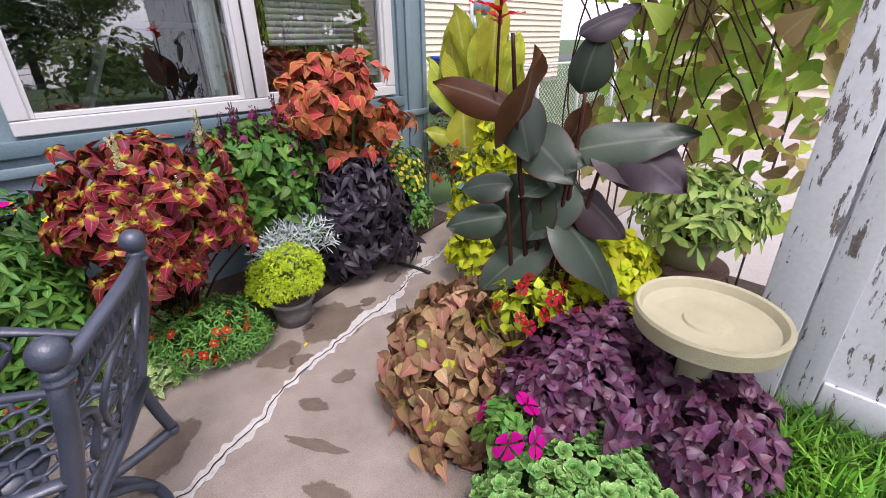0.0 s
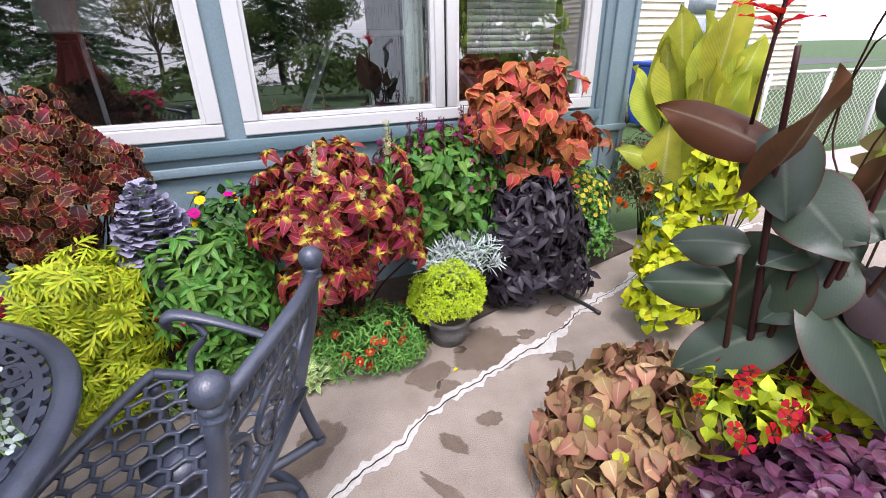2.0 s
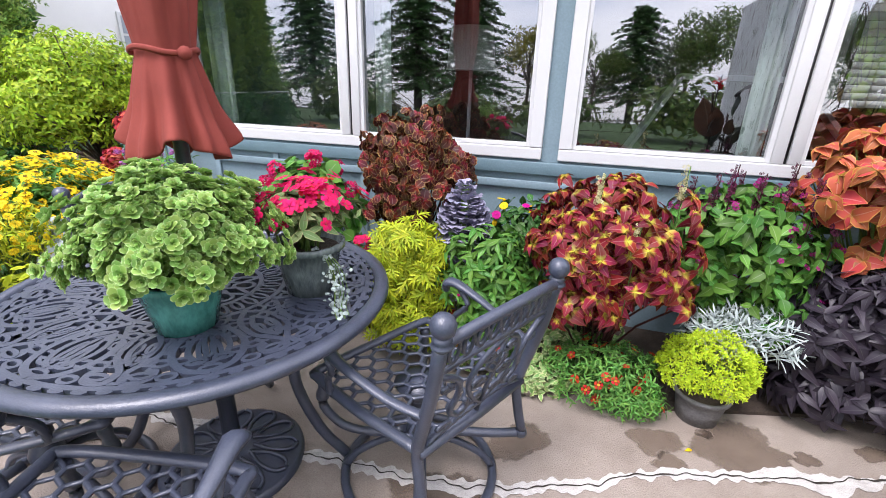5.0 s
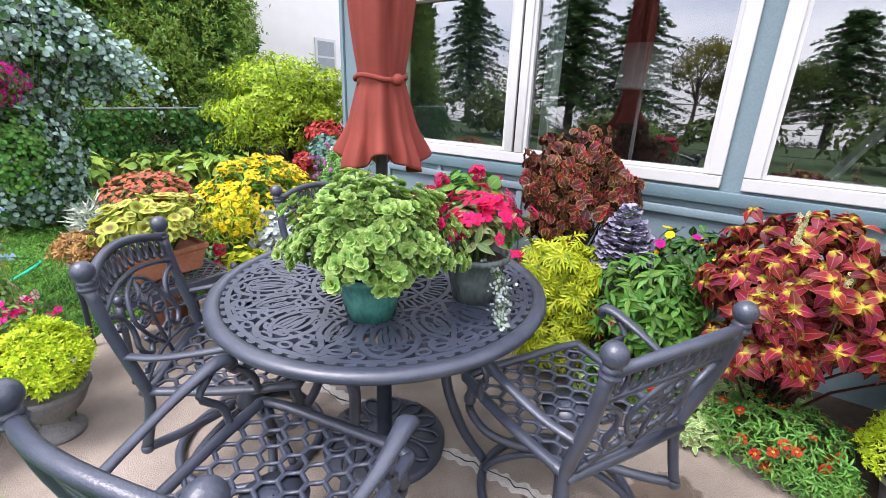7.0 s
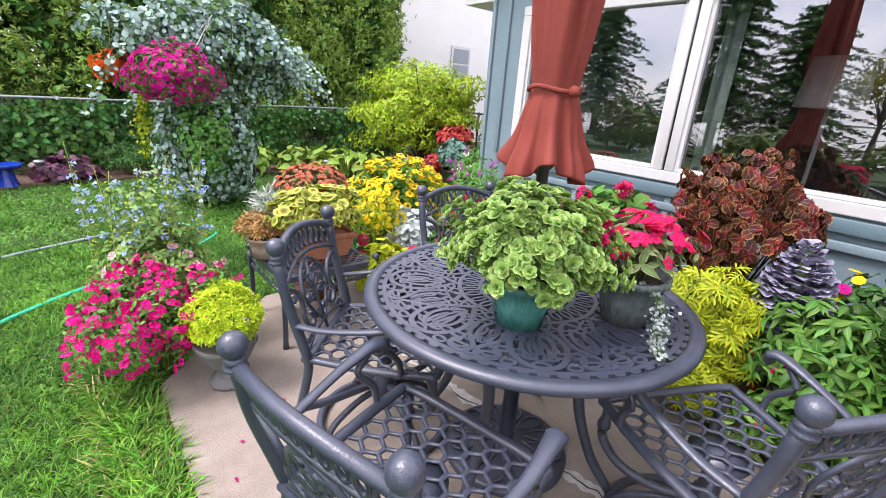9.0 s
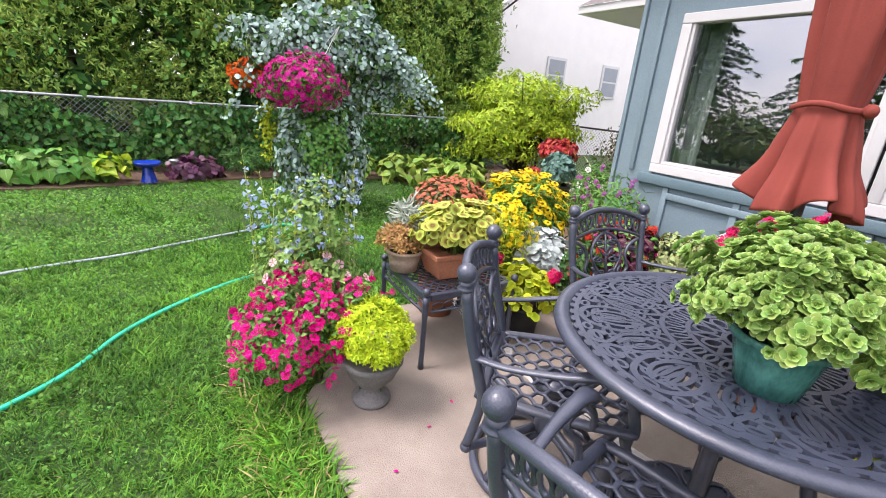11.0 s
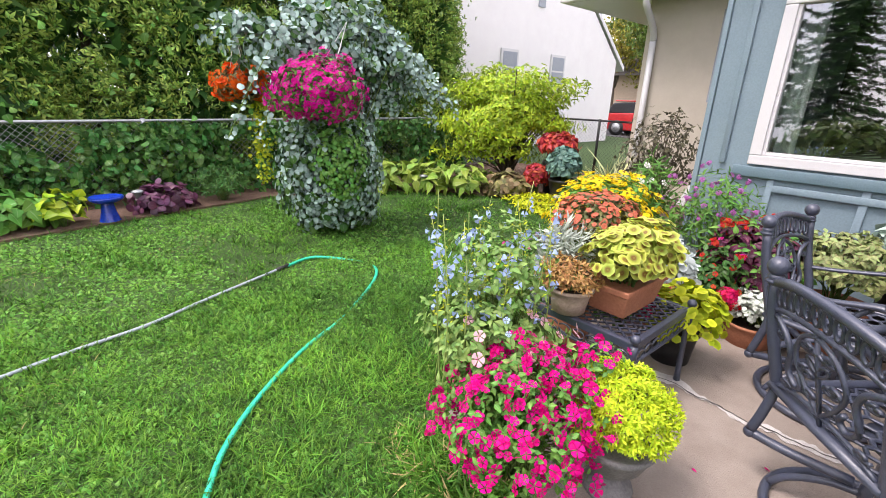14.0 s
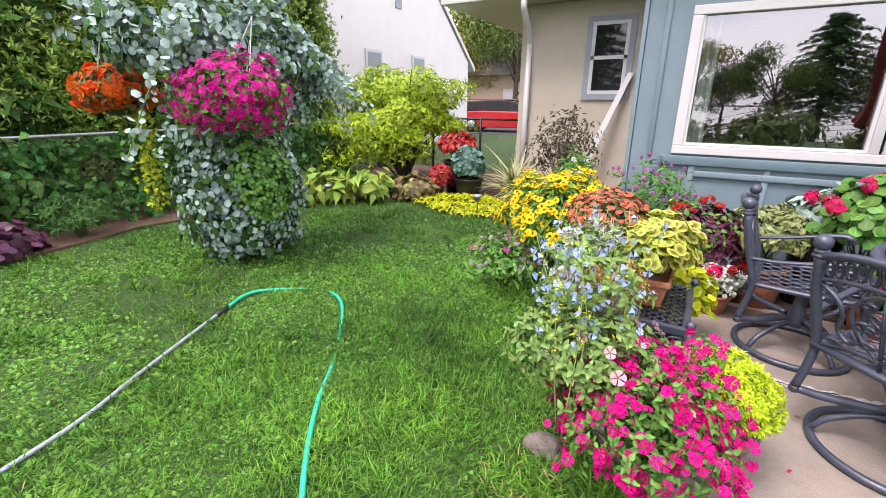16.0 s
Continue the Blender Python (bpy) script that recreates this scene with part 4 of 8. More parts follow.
for k in range(NS):
    a0 = 2 * math.pi * k / NS
    h = math.pi / NS
    for s in (-1, 1):
        flat_curve(polar(spline([(0, 0.235, 0), (s * h * 0.42, 0.30, 0), (s * h * 0.52, 0.37, 0), (s * h * 0.3, 0.44, 0), (0, 0.465, 0)], 18)[:, :2], a0), 0.009)
        flat_curve(polar(spline([(0, 0.275, 0), (s * h * 0.26, 0.32, 0), (s * h * 0.30, 0.37, 0), (s * h * 0.15, 0.415, 0), (0, 0.43, 0)], 14)[:, :2], a0), 0.007)
        flat_curve(polar(spline([(s * h, 0.23, 0), (s * h * 0.66, 0.28, 0), (s * h * 0.68, 0.36, 0), (s * h * 0.95, 0.42, 0), (s * h * 0.9, 0.46, 0), (s * h * 0.66, 0.455, 0), (s * h * 0.62, 0.425, 0), (s * h * 0.74, 0.415, 0)], 24)[:, :2], a0), 0.008)
        flat_curve(polar(spline([(s * h, 0.27, 0), (s * h * 0.83, 0.31, 0), (s * h * 0.84, 0.36, 0), (s * h, 0.40, 0)], 12)[:, :2], a0), 0.007)
        flat_curve(polar(spline([(s * h * 0.55, 0.23, 0), (s * h * 0.5, 0.25, 0), (s * h * 0.7, 0.262, 0), (s * h * 0.82, 0.245, 0)], 10)[:, :2], a0), 0.006)
        flat_curve(polar(oval(s * h * 0.1, 0.37, 0.04, 0.022, 1.3, 10), a0), 0.006, True)
    flat_curve(polar(oval(0, 0.345, 0.055, 0.03, 1.57, 12), a0), 0.006, True)
    for s in (-1, 1):
        flat_curve(polar(oval(s * h * 0.46, 0.452, 0.04, 0.012, 0, 10), a0), 0.005, True)
        flat_curve(polar(oval(s * h * 0.30, 0.255, 0.05, 0.013, 0, 10), a0), 0.005, True)
        flat_curve(polar(oval(s * h * 0.62, 0.335, 0.025, 0.03, 0, 10), a0), 0.005, True)
        flat_curve(polar(oval(s * h * 0.9, 0.335, 0.02, 0.02, 0, 8), a0), 0.005, True)
    for u, r0, ru, rr in ((0.36, 0.40, 0.06, 0.012), (0.18, 0.30, 0.05, 0.012), (0.75, 0.44, 0.05, 0.010), (0.52, 0.285, 0.06, 0.012), (0.80, 0.285, 0.05, 0.012), (0.97, 0.375, 0.03, 0.016), (0.60, 0.40, 0.05, 0.012), (0.16, 0.415, 0.045, 0.010), (0.42, 0.325, 0.035, 0.014), (0.77, 0.39, 0.04, 0.013)):
        for s in (-1, 1):
            flat_curve(polar(oval(s * h * u, r0, ru, rr, 0, 9), a0), 0.0055, True)
    flat_curve(polar(oval(h, 0.445, 0.045, 0.016, 0, 10), a0), 0.006, True)
    flat_curve(polar(oval(0, 0.447, 0.05, 0.01, 0, 10), a0), 0.005, True)
    flat_curve(polar([(0, 0.06), (h * 0.5, 0.10), (0, 0.155)], a0), 0.007)
    flat_curve(polar([(0, 0.06), (-h * 0.5, 0.10), (0, 0.155)], a0), 0.007)
    flat_curve(polar(oval(h, 0.11, 0.2, 0.03, 0, 10), a0), 0.006, True)
for v in top.V:
    v[:, :2] *= TR / 0.54
part("tabletop", top, M_IRON, table, "pierced cast scroll pattern", smooth=False)
part("apron", Bag().lathe([(0.10, TZ - 0.02), (0.11, TZ - 0.05), (0.07, TZ - 0.08), (0.03, TZ - 0.10), (0.03, TZ - 0.02)], 0, 0, 24), M_IRON, table)
for k in range(4):
    a = math.radians(20 + 90 * k)
    c, s = math.cos(a), math.sin(a)
    part("leg", Bag().tube(spline([(0.40 * c, 0.40 * s, TZ - 0.03), (0.30 * c, 0.30 * s, 0.55), (0.25 * c, 0.25 * s, 0.38), (0.32 * c, 0.32 * s, 0.16), (0.42 * c, 0.42 * s, 0.02)], 22), np.linspace(0.024, 0.018, 22), 8), M_IRON, table)

def umbrella():
    e = thing("patio_umbrella", TX, TY, 0, "closed brick-red cloth patio umbrella tied round its pole", "umbrella")
    part("pole", Bag().tube([(0, 0, 0.05), (0, 0, 1.3), (0, 0, 2.75)], 0.02, 14), M_IRON, e)
    rings = []
    for z, r in ((1.15, 0.128), (1.19, 0.120), (1.26, 0.098), (1.33, 0.086), (1.39, 0.074), (1.415, 0.070), (1.44, 0.072), (1.52, 0.081), (1.62, 0.088), (1.75, 0.092), (1.95, 0.088), (2.2, 0.075), (2.45, 0.06), (2.6, 0.03)):
        rings.append((r, z))
    fine = spline([(r, z, 0) for r, z in rings], 46)
    ph = rng.uniform(0, 6.28, 4)
    def wave(th, z):
        d = np.clip((1.42 - z) / 0.25, 0, 1) if z < 1.42 else np.clip((z - 1.42) / 0.3, 0, 1) * 0.8
        d = 0.06 + 0.30 * d
        return d * (0.8 * np.abs(np.sin(3.5 * th + ph[0] + 0.5 * z)) * 1.6 - 0.8 + 0.35 * np.sin(11 * th + ph[1] - z)) + 0.05 * np.sin(3 * th + ph[2])
    b = Bag()
    seg = 128
    th = np.arange(seg) * 2 * np.pi / seg
    V = []
    for i, (r, z, _) in enumerate(fine):
        rr = r * (1 + wave(th, z))
        hem = max(0.0, 1 - i / 9) * (0.06 * np.sin(3 * th + ph[0]) + 0.045 * np.abs(np.sin(3.5 * th + ph[0] + 0.6)))
        V.append(np.stack([rr * np.cos(th), rr * np.sin(th), z + hem * 0.5], 1))
    n = len(fine)
    F = [(i * seg + s, i * seg + (s + 1) % seg, (i + 1) * seg + (s + 1) % seg, (i + 1) * seg + s) for i in range(n - 1) for s in range(seg)]
    cn = part("canopy", b.raw(np.vstack(V), F), M_RED, e)
    sol = cn.modifiers.new("thick", 'SOLIDIFY')
    sol.thickness = 0.004
    a = np.arange(40) * 2 * np.pi / 40
    tie = Bag().tube(np.c_[0.082 * np.cos(a), 0.082 * np.sin(a), 1.415 + 0.006 * np.sin(3 * a)], 0.0042, 6, 1.8, closed=True).ball((0.088, -0.02, 1.41), 0.018, 10, 6)
    part("tie", tie, M_RED, e)
    bs = thing("umbrella_base", TX, TY, 0, "round dark cast metal umbrella base with scroll relief", "umbrella base")
    part("plate", Bag().lathe([(0.25, 0.0), (0.25, 0.022), (0.235, 0.03), (0.15, 0.045), (0.06, 0.06), (0.002, 0.06)], 0, 0, 48), M_IRON, bs)
    for k in range(12):
        a0 = 2 * math.pi * k / 12
        for s in (-1, 1):
            p = polar(spline([(0, 0.07, 0), (s * 0.2, 0.13, 0), (s * 0.15, 0.2, 0), (s * 0.02, 0.225, 0)], 10)[:, :2], a0)
            part("scroll", Bag().tube(np.c_[p, 0.062 - 0.14 * (np.linalg.norm(p, axis=1) - 0.06)], 0.008, 4, cap=False), M_IRON, bs)
    part("tube", Bag().lathe([(0.032, 0.06), (0.03, 0.30), (0.038, 0.30), (0.038, 0.33), (0.021, 0.33)], 0, 0, 20), M_IRON, bs)
umbrella()

# ---- plant materials ----
def green(name, a, b, **k):
    return leaf_mat(name, [(0.0, a), (1.0, b)], **k)
L_BURG = leaf_mat("burgundy_coleus_leaf", [(0.0, (0.42, 0.42, 0.04)), (0.16, (0.36, 0.24, 0.03)), (0.32, (0.20, 0.013, 0.024)), (1.0, (0.13, 0.010, 0.018))], (0.30, 0.16, 0.03), 1.0, vary=0.45)
L_ORNG = leaf_mat("orange_coleus_leaf", [(0.0, (0.30, 0.14, 0.025)), (0.25, (0.40, 0.075, 0.045)), (1.0, (0.34, 0.075, 0.035))], (0.48, 0.27, 0.06), 0.93, vary=0.4, hue=0.025)
L_DKRED = leaf_mat("dark_red_coleus_leaf", [(0.0, (0.24, 0.025, 0.015)), (0.4, (0.085, 0.016, 0.012)), (1.0, (0.05, 0.018, 0.012))], (0.26, 0.15, 0.06), 0.82, vary=0.5, hue=0.03)
L_LIME = green("lime_leaf", (0.42, 0.48, 0.010), (0.60, 0.63, 0.016), vary=0.25, trans=0.25)
L_LIMESED = green("lime_sedum_leaf", (0.40, 0.56, 0.016), (0.60, 0.73, 0.04), vary=0.2, vein=0, trans=0.3)
L_YGREEN = green("yellow_green_leaf", (0.28, 0.36, 0.012), (0.50, 0.56, 0.025), vary=0.35, trans=0.22)
L_MID = green("mid_green_leaf", (0.07, 0.19, 0.03), (0.12, 0.30, 0.05), vary=0.3)
L_BRIGHT = green("bright_green_leaf", (0.05, 0.14, 0.018), (0.095, 0.23, 0.035), vary=0.4)
# Own colour of dark plants; also paints inner shade of hedge and silver vine.
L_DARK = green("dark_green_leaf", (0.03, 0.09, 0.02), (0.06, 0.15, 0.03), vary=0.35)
L_SEDUM = leaf_mat("round_sedum_leaf", [(0.0, (0.10, 0.24, 0.055)), (1.0, (0.16, 0.35, 0.085))], (0.34, 0.50, 0.18), 0.9, vary=0.2, vein=0)
L_PLECT = leaf_mat("pale_green_succulent_leaf", [(0.0, (0.14, 0.27, 0.04)), (1.0, (0.28, 0.44, 0.105))], (0.45, 0.58, 0.24), 0.95, vary=0.3, vein=0, trans=0.3)
L_BLACK = green("black_purple_leaf", (0.016, 0.012, 0.018), (0.034, 0.026, 0.038), vary=0.35, trans=0.1, vein=0.03, spec=0.35)
L_SILVER = green("silver_leaf", (0.32, 0.38, 0.36), (0.50, 0.56, 0.54), vary=0.15, vein=0, rough=0.8)
L_PURPLE = leaf_mat("purple_leaf", [(0.0, (0.13, 0.03, 0.075)), (1.0, (0.085, 0.03, 0.065))], None, vary=0.45, hue=0.03, trans=0.2, vein=0.06, spec=0.6)
L_CARAMEL = leaf_mat("caramel_leaf", [(0.0, (0.28, 0.19, 0.08)), (0.5, (0.33, 0.18, 0.105)), (1.0, (0.31, 0.14, 0.09))], (0.24, 0.10, 0.06), 1.0, vary=0.4, hue=0.03, vein=0.15)
L_CANNA_D = leaf_mat("bronze_canna_leaf", [(0.0, (0.045, 0.07, 0.042)), (1.0, (0.032, 0.05, 0.036))], (0.07, 0.025, 0.02), 0.99, vary=0.35, trans=0.12, vein=0.07, spec=0.45, rough=0.42, ribs=0.12)
L_CANNA_R = leaf_mat("red_brown_canna_leaf", [(0.0, (0.09, 0.03, 0.018)), (1.0, (0.11, 0.045, 0.022))], None, vary=0.3, trans=0.3, vein=0.1, ribs=0.12)
L_CANNA_Y = leaf_mat("yellow_canna_leaf", [(0.0, (0.40, 0.46, 0.05)), (1.0, (0.62, 0.62, 0.09))], None, vary=0.25, trans=0.4, vein=0.3, ribs=0.2)
L_CABB = leaf_mat("grey_purple_cabbage_leaf", [(0.0, (0.21, 0.205, 0.29)), (1.0, (0.32, 0.31, 0.42))], (0.42, 0.40, 0.52), 0.9, vary=0.2, vein=0.2, trans=0.05)
L_EUC = leaf_mat("silver_blue_round_leaf", [(0.0, (0.18, 0.29, 0.24)), (1.0, (0.36, 0.48, 0.44))], None, vary=0.5, vein=0.1, rough=0.6)
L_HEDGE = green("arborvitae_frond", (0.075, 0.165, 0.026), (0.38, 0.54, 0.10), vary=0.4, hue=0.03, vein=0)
L_YSHRUB = green("yellow_shrub_leaf", (0.20, 0.34, 0.014), (0.44, 0.56, 0.035), vary=0.45, trans=0.25)
L_IVY = green("ivy_leaf", (0.032, 0.10, 0.02), (0.085, 0.23, 0.05), vary=0.55, hue=0.03)
L_HOSTA = leaf_mat("hosta_leaf", [(0.0, (0.14, 0.26, 0.03)), (1.0, (0.27, 0.40, 0.05))], (0.42, 0.48, 0.16), 0.95, vary=0.25)
L_GERAN = leaf_mat("banded_geranium_leaf", [(0.0, (0.30, 0.38, 0.05)), (0.28, (0.20, 0.10, 0.03)), (0.5, (0.34, 0.40, 0.06)), (0.75, (0.46, 0.54, 0.08)), (1.0, (0.58, 0.62, 0.15))], None, vary=0.25, trans=0.3)
L_VINE = green("bean_vine_leaf", (0.36, 0.52, 0.08), (0.52, 0.66, 0.14), vary=0.35, hue=0.03, trans=0.55)
L_VINE_P = green("purplish_vine_leaf", (0.30, 0.20, 0.10), (0.42, 0.32, 0.15), vary=0.35, hue=0.03, trans=0.45)
L_RUST = green("rusty_leaf", (0.30, 0.15, 0.04), (0.45, 0.27, 0.10), vary=0.3)
L_GRASS = green("grass_blade", (0.031, 0.120, 0.012), (0.120, 0.315, 0.040), vary=0.68, hue=0.02, vein=0, trans=0.25, rough=0.55, patch=0.7)
L_CLOVER = green("clover_leaf", (0.075, 0.21, 0.026), (0.145, 0.345, 0.055), vary=0.4, vein=0.1)
L_STRAW = green("dry_grass", (0.30, 0.25, 0.09), (0.42, 0.36, 0.16), vary=0.3, vein=0)
L_MAROON = green("maroon_leaf", (0.055, 0.014, 0.03), (0.12, 0.022, 0.055), vary=0.45)
L_REDCOL = green("bright_red_leaf", (0.30, 0.02, 0.02), (0.45, 0.05, 0.035), vary=0.35)
L_BLUEG = green("blue_green_leaf", (0.07, 0.16, 0.13), (0.14, 0.26, 0.21), vary=0.3)
def petal(name, inner, outer, **k):
    return leaf_mat(name, [(0.0, inner), (0.35, outer), (1.0, outer)], None, vein=0, trans=0.35, vary=k.pop("vary", 0.18), hue=0.01, rough=0.6, **k)
F_RED = petal("red_petal", (0.12, 0.004, 0.004), (0.36, 0.006, 0.012))
F_SCAR = petal("scarlet_petal", (0.4, 0.01, 0.01), (0.62, 0.012, 0.018))
F_CORAL = petal("coral_petal", (0.5, 0.06, 0.01), (0.52, 0.035, 0.018))
F_HOT = petal("hot_pink_petal", (0.3, 0.0, 0.10), (0.72, 0.004, 0.22))
F_MAG = petal("magenta_petal", (0.3, 0.0, 0.13), (0.60, 0.006, 0.26))
F_PINK = petal("rose_red_petal", (0.5, 0.02, 0.05), (0.66, 0.014, 0.12))
F_LPINK = petal("pale_pink_petal", (0.65, 0.16, 0.28), (0.78, 0.46, 0.52))
F_BLUE = petal("sky_blue_petal", (0.5, 0.6, 0.8), (0.38, 0.50, 0.80))
F_YEL = petal("golden_petal", (0.72, 0.42, 0.003), (0.90, 0.66, 0.010))
F_ORNG = petal("orange_petal", (0.6, 0.08, 0.004), (0.74, 0.11, 0.008))
F_MUM = petal("rust_coral_petal", (0.45, 0.05, 0.03), (0.56, 0.16, 0.09))
F_LILAC = petal("lilac_petal", (0.35, 0.14, 0.45), (0.50, 0.25, 0.55))
F_WHITE = petal("white_petal", (0.7, 0.7, 0.5), (0.82, 0.82, 0.78))
F_DARKEYE = petal("dark_flower_eye", (0.02, 0.01, 0.005), (0.05, 0.02, 0.01))
F_YEYE = petal("yellow_flower_eye", (0.6, 0.4, 0.02), (0.7, 0.5, 0.05))

T_OV = leaf_tpl(0.6, 4, "ovate", 0.25, 0.25)
T_OVB = leaf_tpl(0.66, 6, "ovate", 0.35, 0.3, tooth=0.06)
T_RUF = leaf_tpl(0.95, 8, "round", 0.28, 0.15, tooth=0.12, wav=0.07)
T_LAN = leaf_tpl(0.26, 4, "ovate", 0.25, 0.3)
T_NAR = leaf_tpl(0.14, 3, "lance", 0.15, 0.2)
T_HEART = leaf_tpl(0.95, 5, "heart", 0.35, 0.25)
T_ROUND = leaf_tpl(0.95, 4, "round", 0.12, -0.1)
def rosette_tpl(whorls=((5, 1.0, 14, 0.0), (5, 0.66, 38, 0.05), (3, 0.36, 62, 0.10))):
    """Nested whorls of round cupped leaves facing along z."""
    T, Q, U = leaf_tpl(0.86, 4, "paddle", -0.12, 0.25)
    VV, FF, UU = [], [], []
    for w, (k, size, tilt, lift) in enumerate(whorls):
        for i in range(k):
            m = np.array((Matrix.Rotation(2 * math.pi * (i + 0.5 * w) / k, 3, 'Z') @ Matrix.Rotation(math.radians(tilt), 3, 'X')))
            FF.append(Q + len(T) * len(VV))
            VV.append((T * size) @ m.T + np.array([0, 0, lift]))
            UU.append(U)
    return np.vstack(VV), np.vstack(FF), np.vstack(UU)
T_ROSE = rosette_tpl()
def cut_leaf_tpl():
    """A leaf cut into narrow pointed lobes along its rib."""
    t0, q0, u0 = leaf_tpl(0.24, 3, "lance", 0.25, 0.25)
    VV, FF, UU = [], [], []
    for y, a, size in ((0.12, 1.05, 0.42), (0.12, -1.05, 0.42), (0.32, 0.85, 0.46), (0.32, -0.85, 0.46), (0.52, 0.65, 0.40), (0.52, -0.65, 0.40), (0.0, 0.0, 1.0)):
        m = np.array(Matrix.Rotation(a, 3, 'Z'))
        FF.append(q0 + len(t0) * len(VV))
        VV.append((t0 * size * np.array([1.0 if a else 0.55, 1, 1])) @ m.T + np.array([0, y, -0.25 * y * y]))
        UU.append(u0)
    return np.vstack(VV), np.vstack(FF), np.vstack(UU)
T_CUT = cut_leaf_tpl()
def disc_leaf_tpl(n=18):
    """A round scalloped leaf on a central stalk, slightly cupped; its zones run from centre to rim."""
    T, U, Q = [(0, 0, 0)], [(0.3, 0.15)], []
    for r, z, v in ((0.5, 0.05, 0.45), (1.0, 0.02, 1.0)):
        for i in range(n):
            a = 2 * math.pi * i / n
            k = r * (1 + (0.06 * math.cos(6 * a) if r == 1.0 else 0))
            T.append((k * math.cos(a), k * math.sin(a), z + 0.06 * r * math.sin(3 * a)))
            U.append((0.5, v))
    for i in range(n):
        j = (i + 1) % n
        Q += [(0, 1 + i, 1 + j, 1 + j), (1 + i, 1 + n + i, 1 + n + j, 1 + j)]
    return np.array(T), np.array(Q), np.array(U)
T_DISC = disc_leaf_tpl()
T_CLOVER = leaf_tpl(0.95, 2, "round", 0.1, -0.1)
T_SCALE = leaf_tpl(0.35, 2, "lance", 0.1, 0.2)
T_PET = flower_tpl(5, 0.2, 0.95)
T_DAISY = flower_tpl(11, 0.08, 0.95)
T_DBL = flower_tpl(8, 0.25, 1.1, 3)
T_SMALL = flower_tpl(5, 0.1, 0.9)
T_LIP = flower_tpl(3, 1.1, 0.9)
T_BIG = flower_tpl(5, 0.22, 0.84, 2)

# ---- bed along the house ----
def bed_plants():
    bc = plant("burgundy_coleus", "burgundy coleus with yellow leaf centres, broad mound", "coleus", (0.87, 2.52, 0.0),
          [((0.87, 2.44, 0.72), (0.31, 0.26, 0.30), 290, 0.27, 0.5), ((0.78, 2.36, 0.48), (0.20, 0.16, 0.14), 60), ((1.05, 2.40, 0.56), (0.18, 0.16, 0.16), 60)],
          [dict(t=leaf_tpl(0.6, 7, "ovate", 0.4, 0.3, tooth=0.07), k=6, tilt=6, size=(0.036, 0.08), m=L_BURG, down=0.45, up=0.5)], stem=(50, M_STEM_D, 0.006))
    for x, y, z in ((0.80, 2.33, 0.94), (0.95, 2.26, 0.78), (1.1, 2.42, 0.98)):
        spike(bc, x - 0.87, y - 2.52, z - 0.02, 0.13, M_STEM, petal("cream_petal", (0.5, 0.46, 0.2), (0.58, 0.55, 0.3)))
    plant("orange_coleus", "tall orange coleus with gold-edged leaves", "coleus", (2.1, 2.92, 0.0),
          [((1.97, 2.80, 1.0), (0.34, 0.22, 0.28), 125, 0.4, 0.45), ((2.26, 2.74, 0.84), (0.2, 0.18, 0.16), 24), ((1.78, 2.74, 0.96), (0.18, 0.18, 0.16), 18), ((2.1, 2.78, 0.72), (0.24, 0.18, 0.16), 30)],
          [dict(t=leaf_tpl(0.8, 6, "ovate", 0.4, 0.3, tooth=0.05), k=5, tilt=6, size=(0.05, 0.098), m=L_ORNG, down=0.45, up=0.5)], stem=(60, M_STEM, 0.006))
    plant("dark_red_coleus", "ruffled dark red-brown coleus, upright mound", "coleus", (-0.12, 2.82, 0.0),
          [((-0.12, 2.70, 0.94), (0.24, 0.2, 0.30), 330, 0.4, 0.5), ((0.13, 2.72, 0.93), (0.09, 0.09, 0.13), 36), ((-0.17, 2.66, 0.72), (0.2, 0.16, 0.16), 100)],
          [dict(t=T_RUF, k=4, tilt=-10, size=(0.03, 0.062), m=L_DKRED, down=0.7, up=0.3)], stem=(40, M_STEM_D, 0.006))
    ps = plant("purple_salvia", "green salvia with dark purple flower spikes", "salvia", (1.42, 2.86, 0.0),
          [((1.42, 2.76, 0.66), (0.36, 0.22, 0.32), 520), ((1.55, 2.68, 0.42), (0.28, 0.2, 0.2), 110)],
          [dict(t=T_OVB, k=2, tilt=8, size=(0.042, 0.08), m=L_BRIGHT, down=0.35, up=0.5, name="foliage")],
          [dict(t=T_SMALL, m=petal("plum_petal", (0.12, 0.01, 0.06), (0.33, 0.02, 0.17)), n=90, size=(0.008, 0.016), out=0.03, head=3, spread=0.02)], stem=(70, M_STEM_D, 0.004))
    for i in range(14):
        spike(ps, -0.27 + 0.045 * i + rng.normal(0, 0.02), -0.14 + rng.normal(0, 0.05), 0.88 + rng.normal(0, 0.04), 0.15, M_STEM_D, L_MAROON)
    plant("black_sweet_potato_vine", "near-black sweet potato vine spilling to the concrete", "sweet potato vine", (1.95, 2.72, 0.0),
          [((1.96, 2.66, 0.36), (0.33, 0.26, 0.36), 300), ((1.98, 2.55, 0.16), (0.34, 0.2, 0.16), 130)],
          [dict(t=leaf_tpl(0.36, 6, "ovate", 0.35, 0.25), k=5, tilt=5, size=(0.06, 0.108), m=L_BLACK, down=0.4, up=0.3)], stem=(40, M_STEM_D, 0.004))
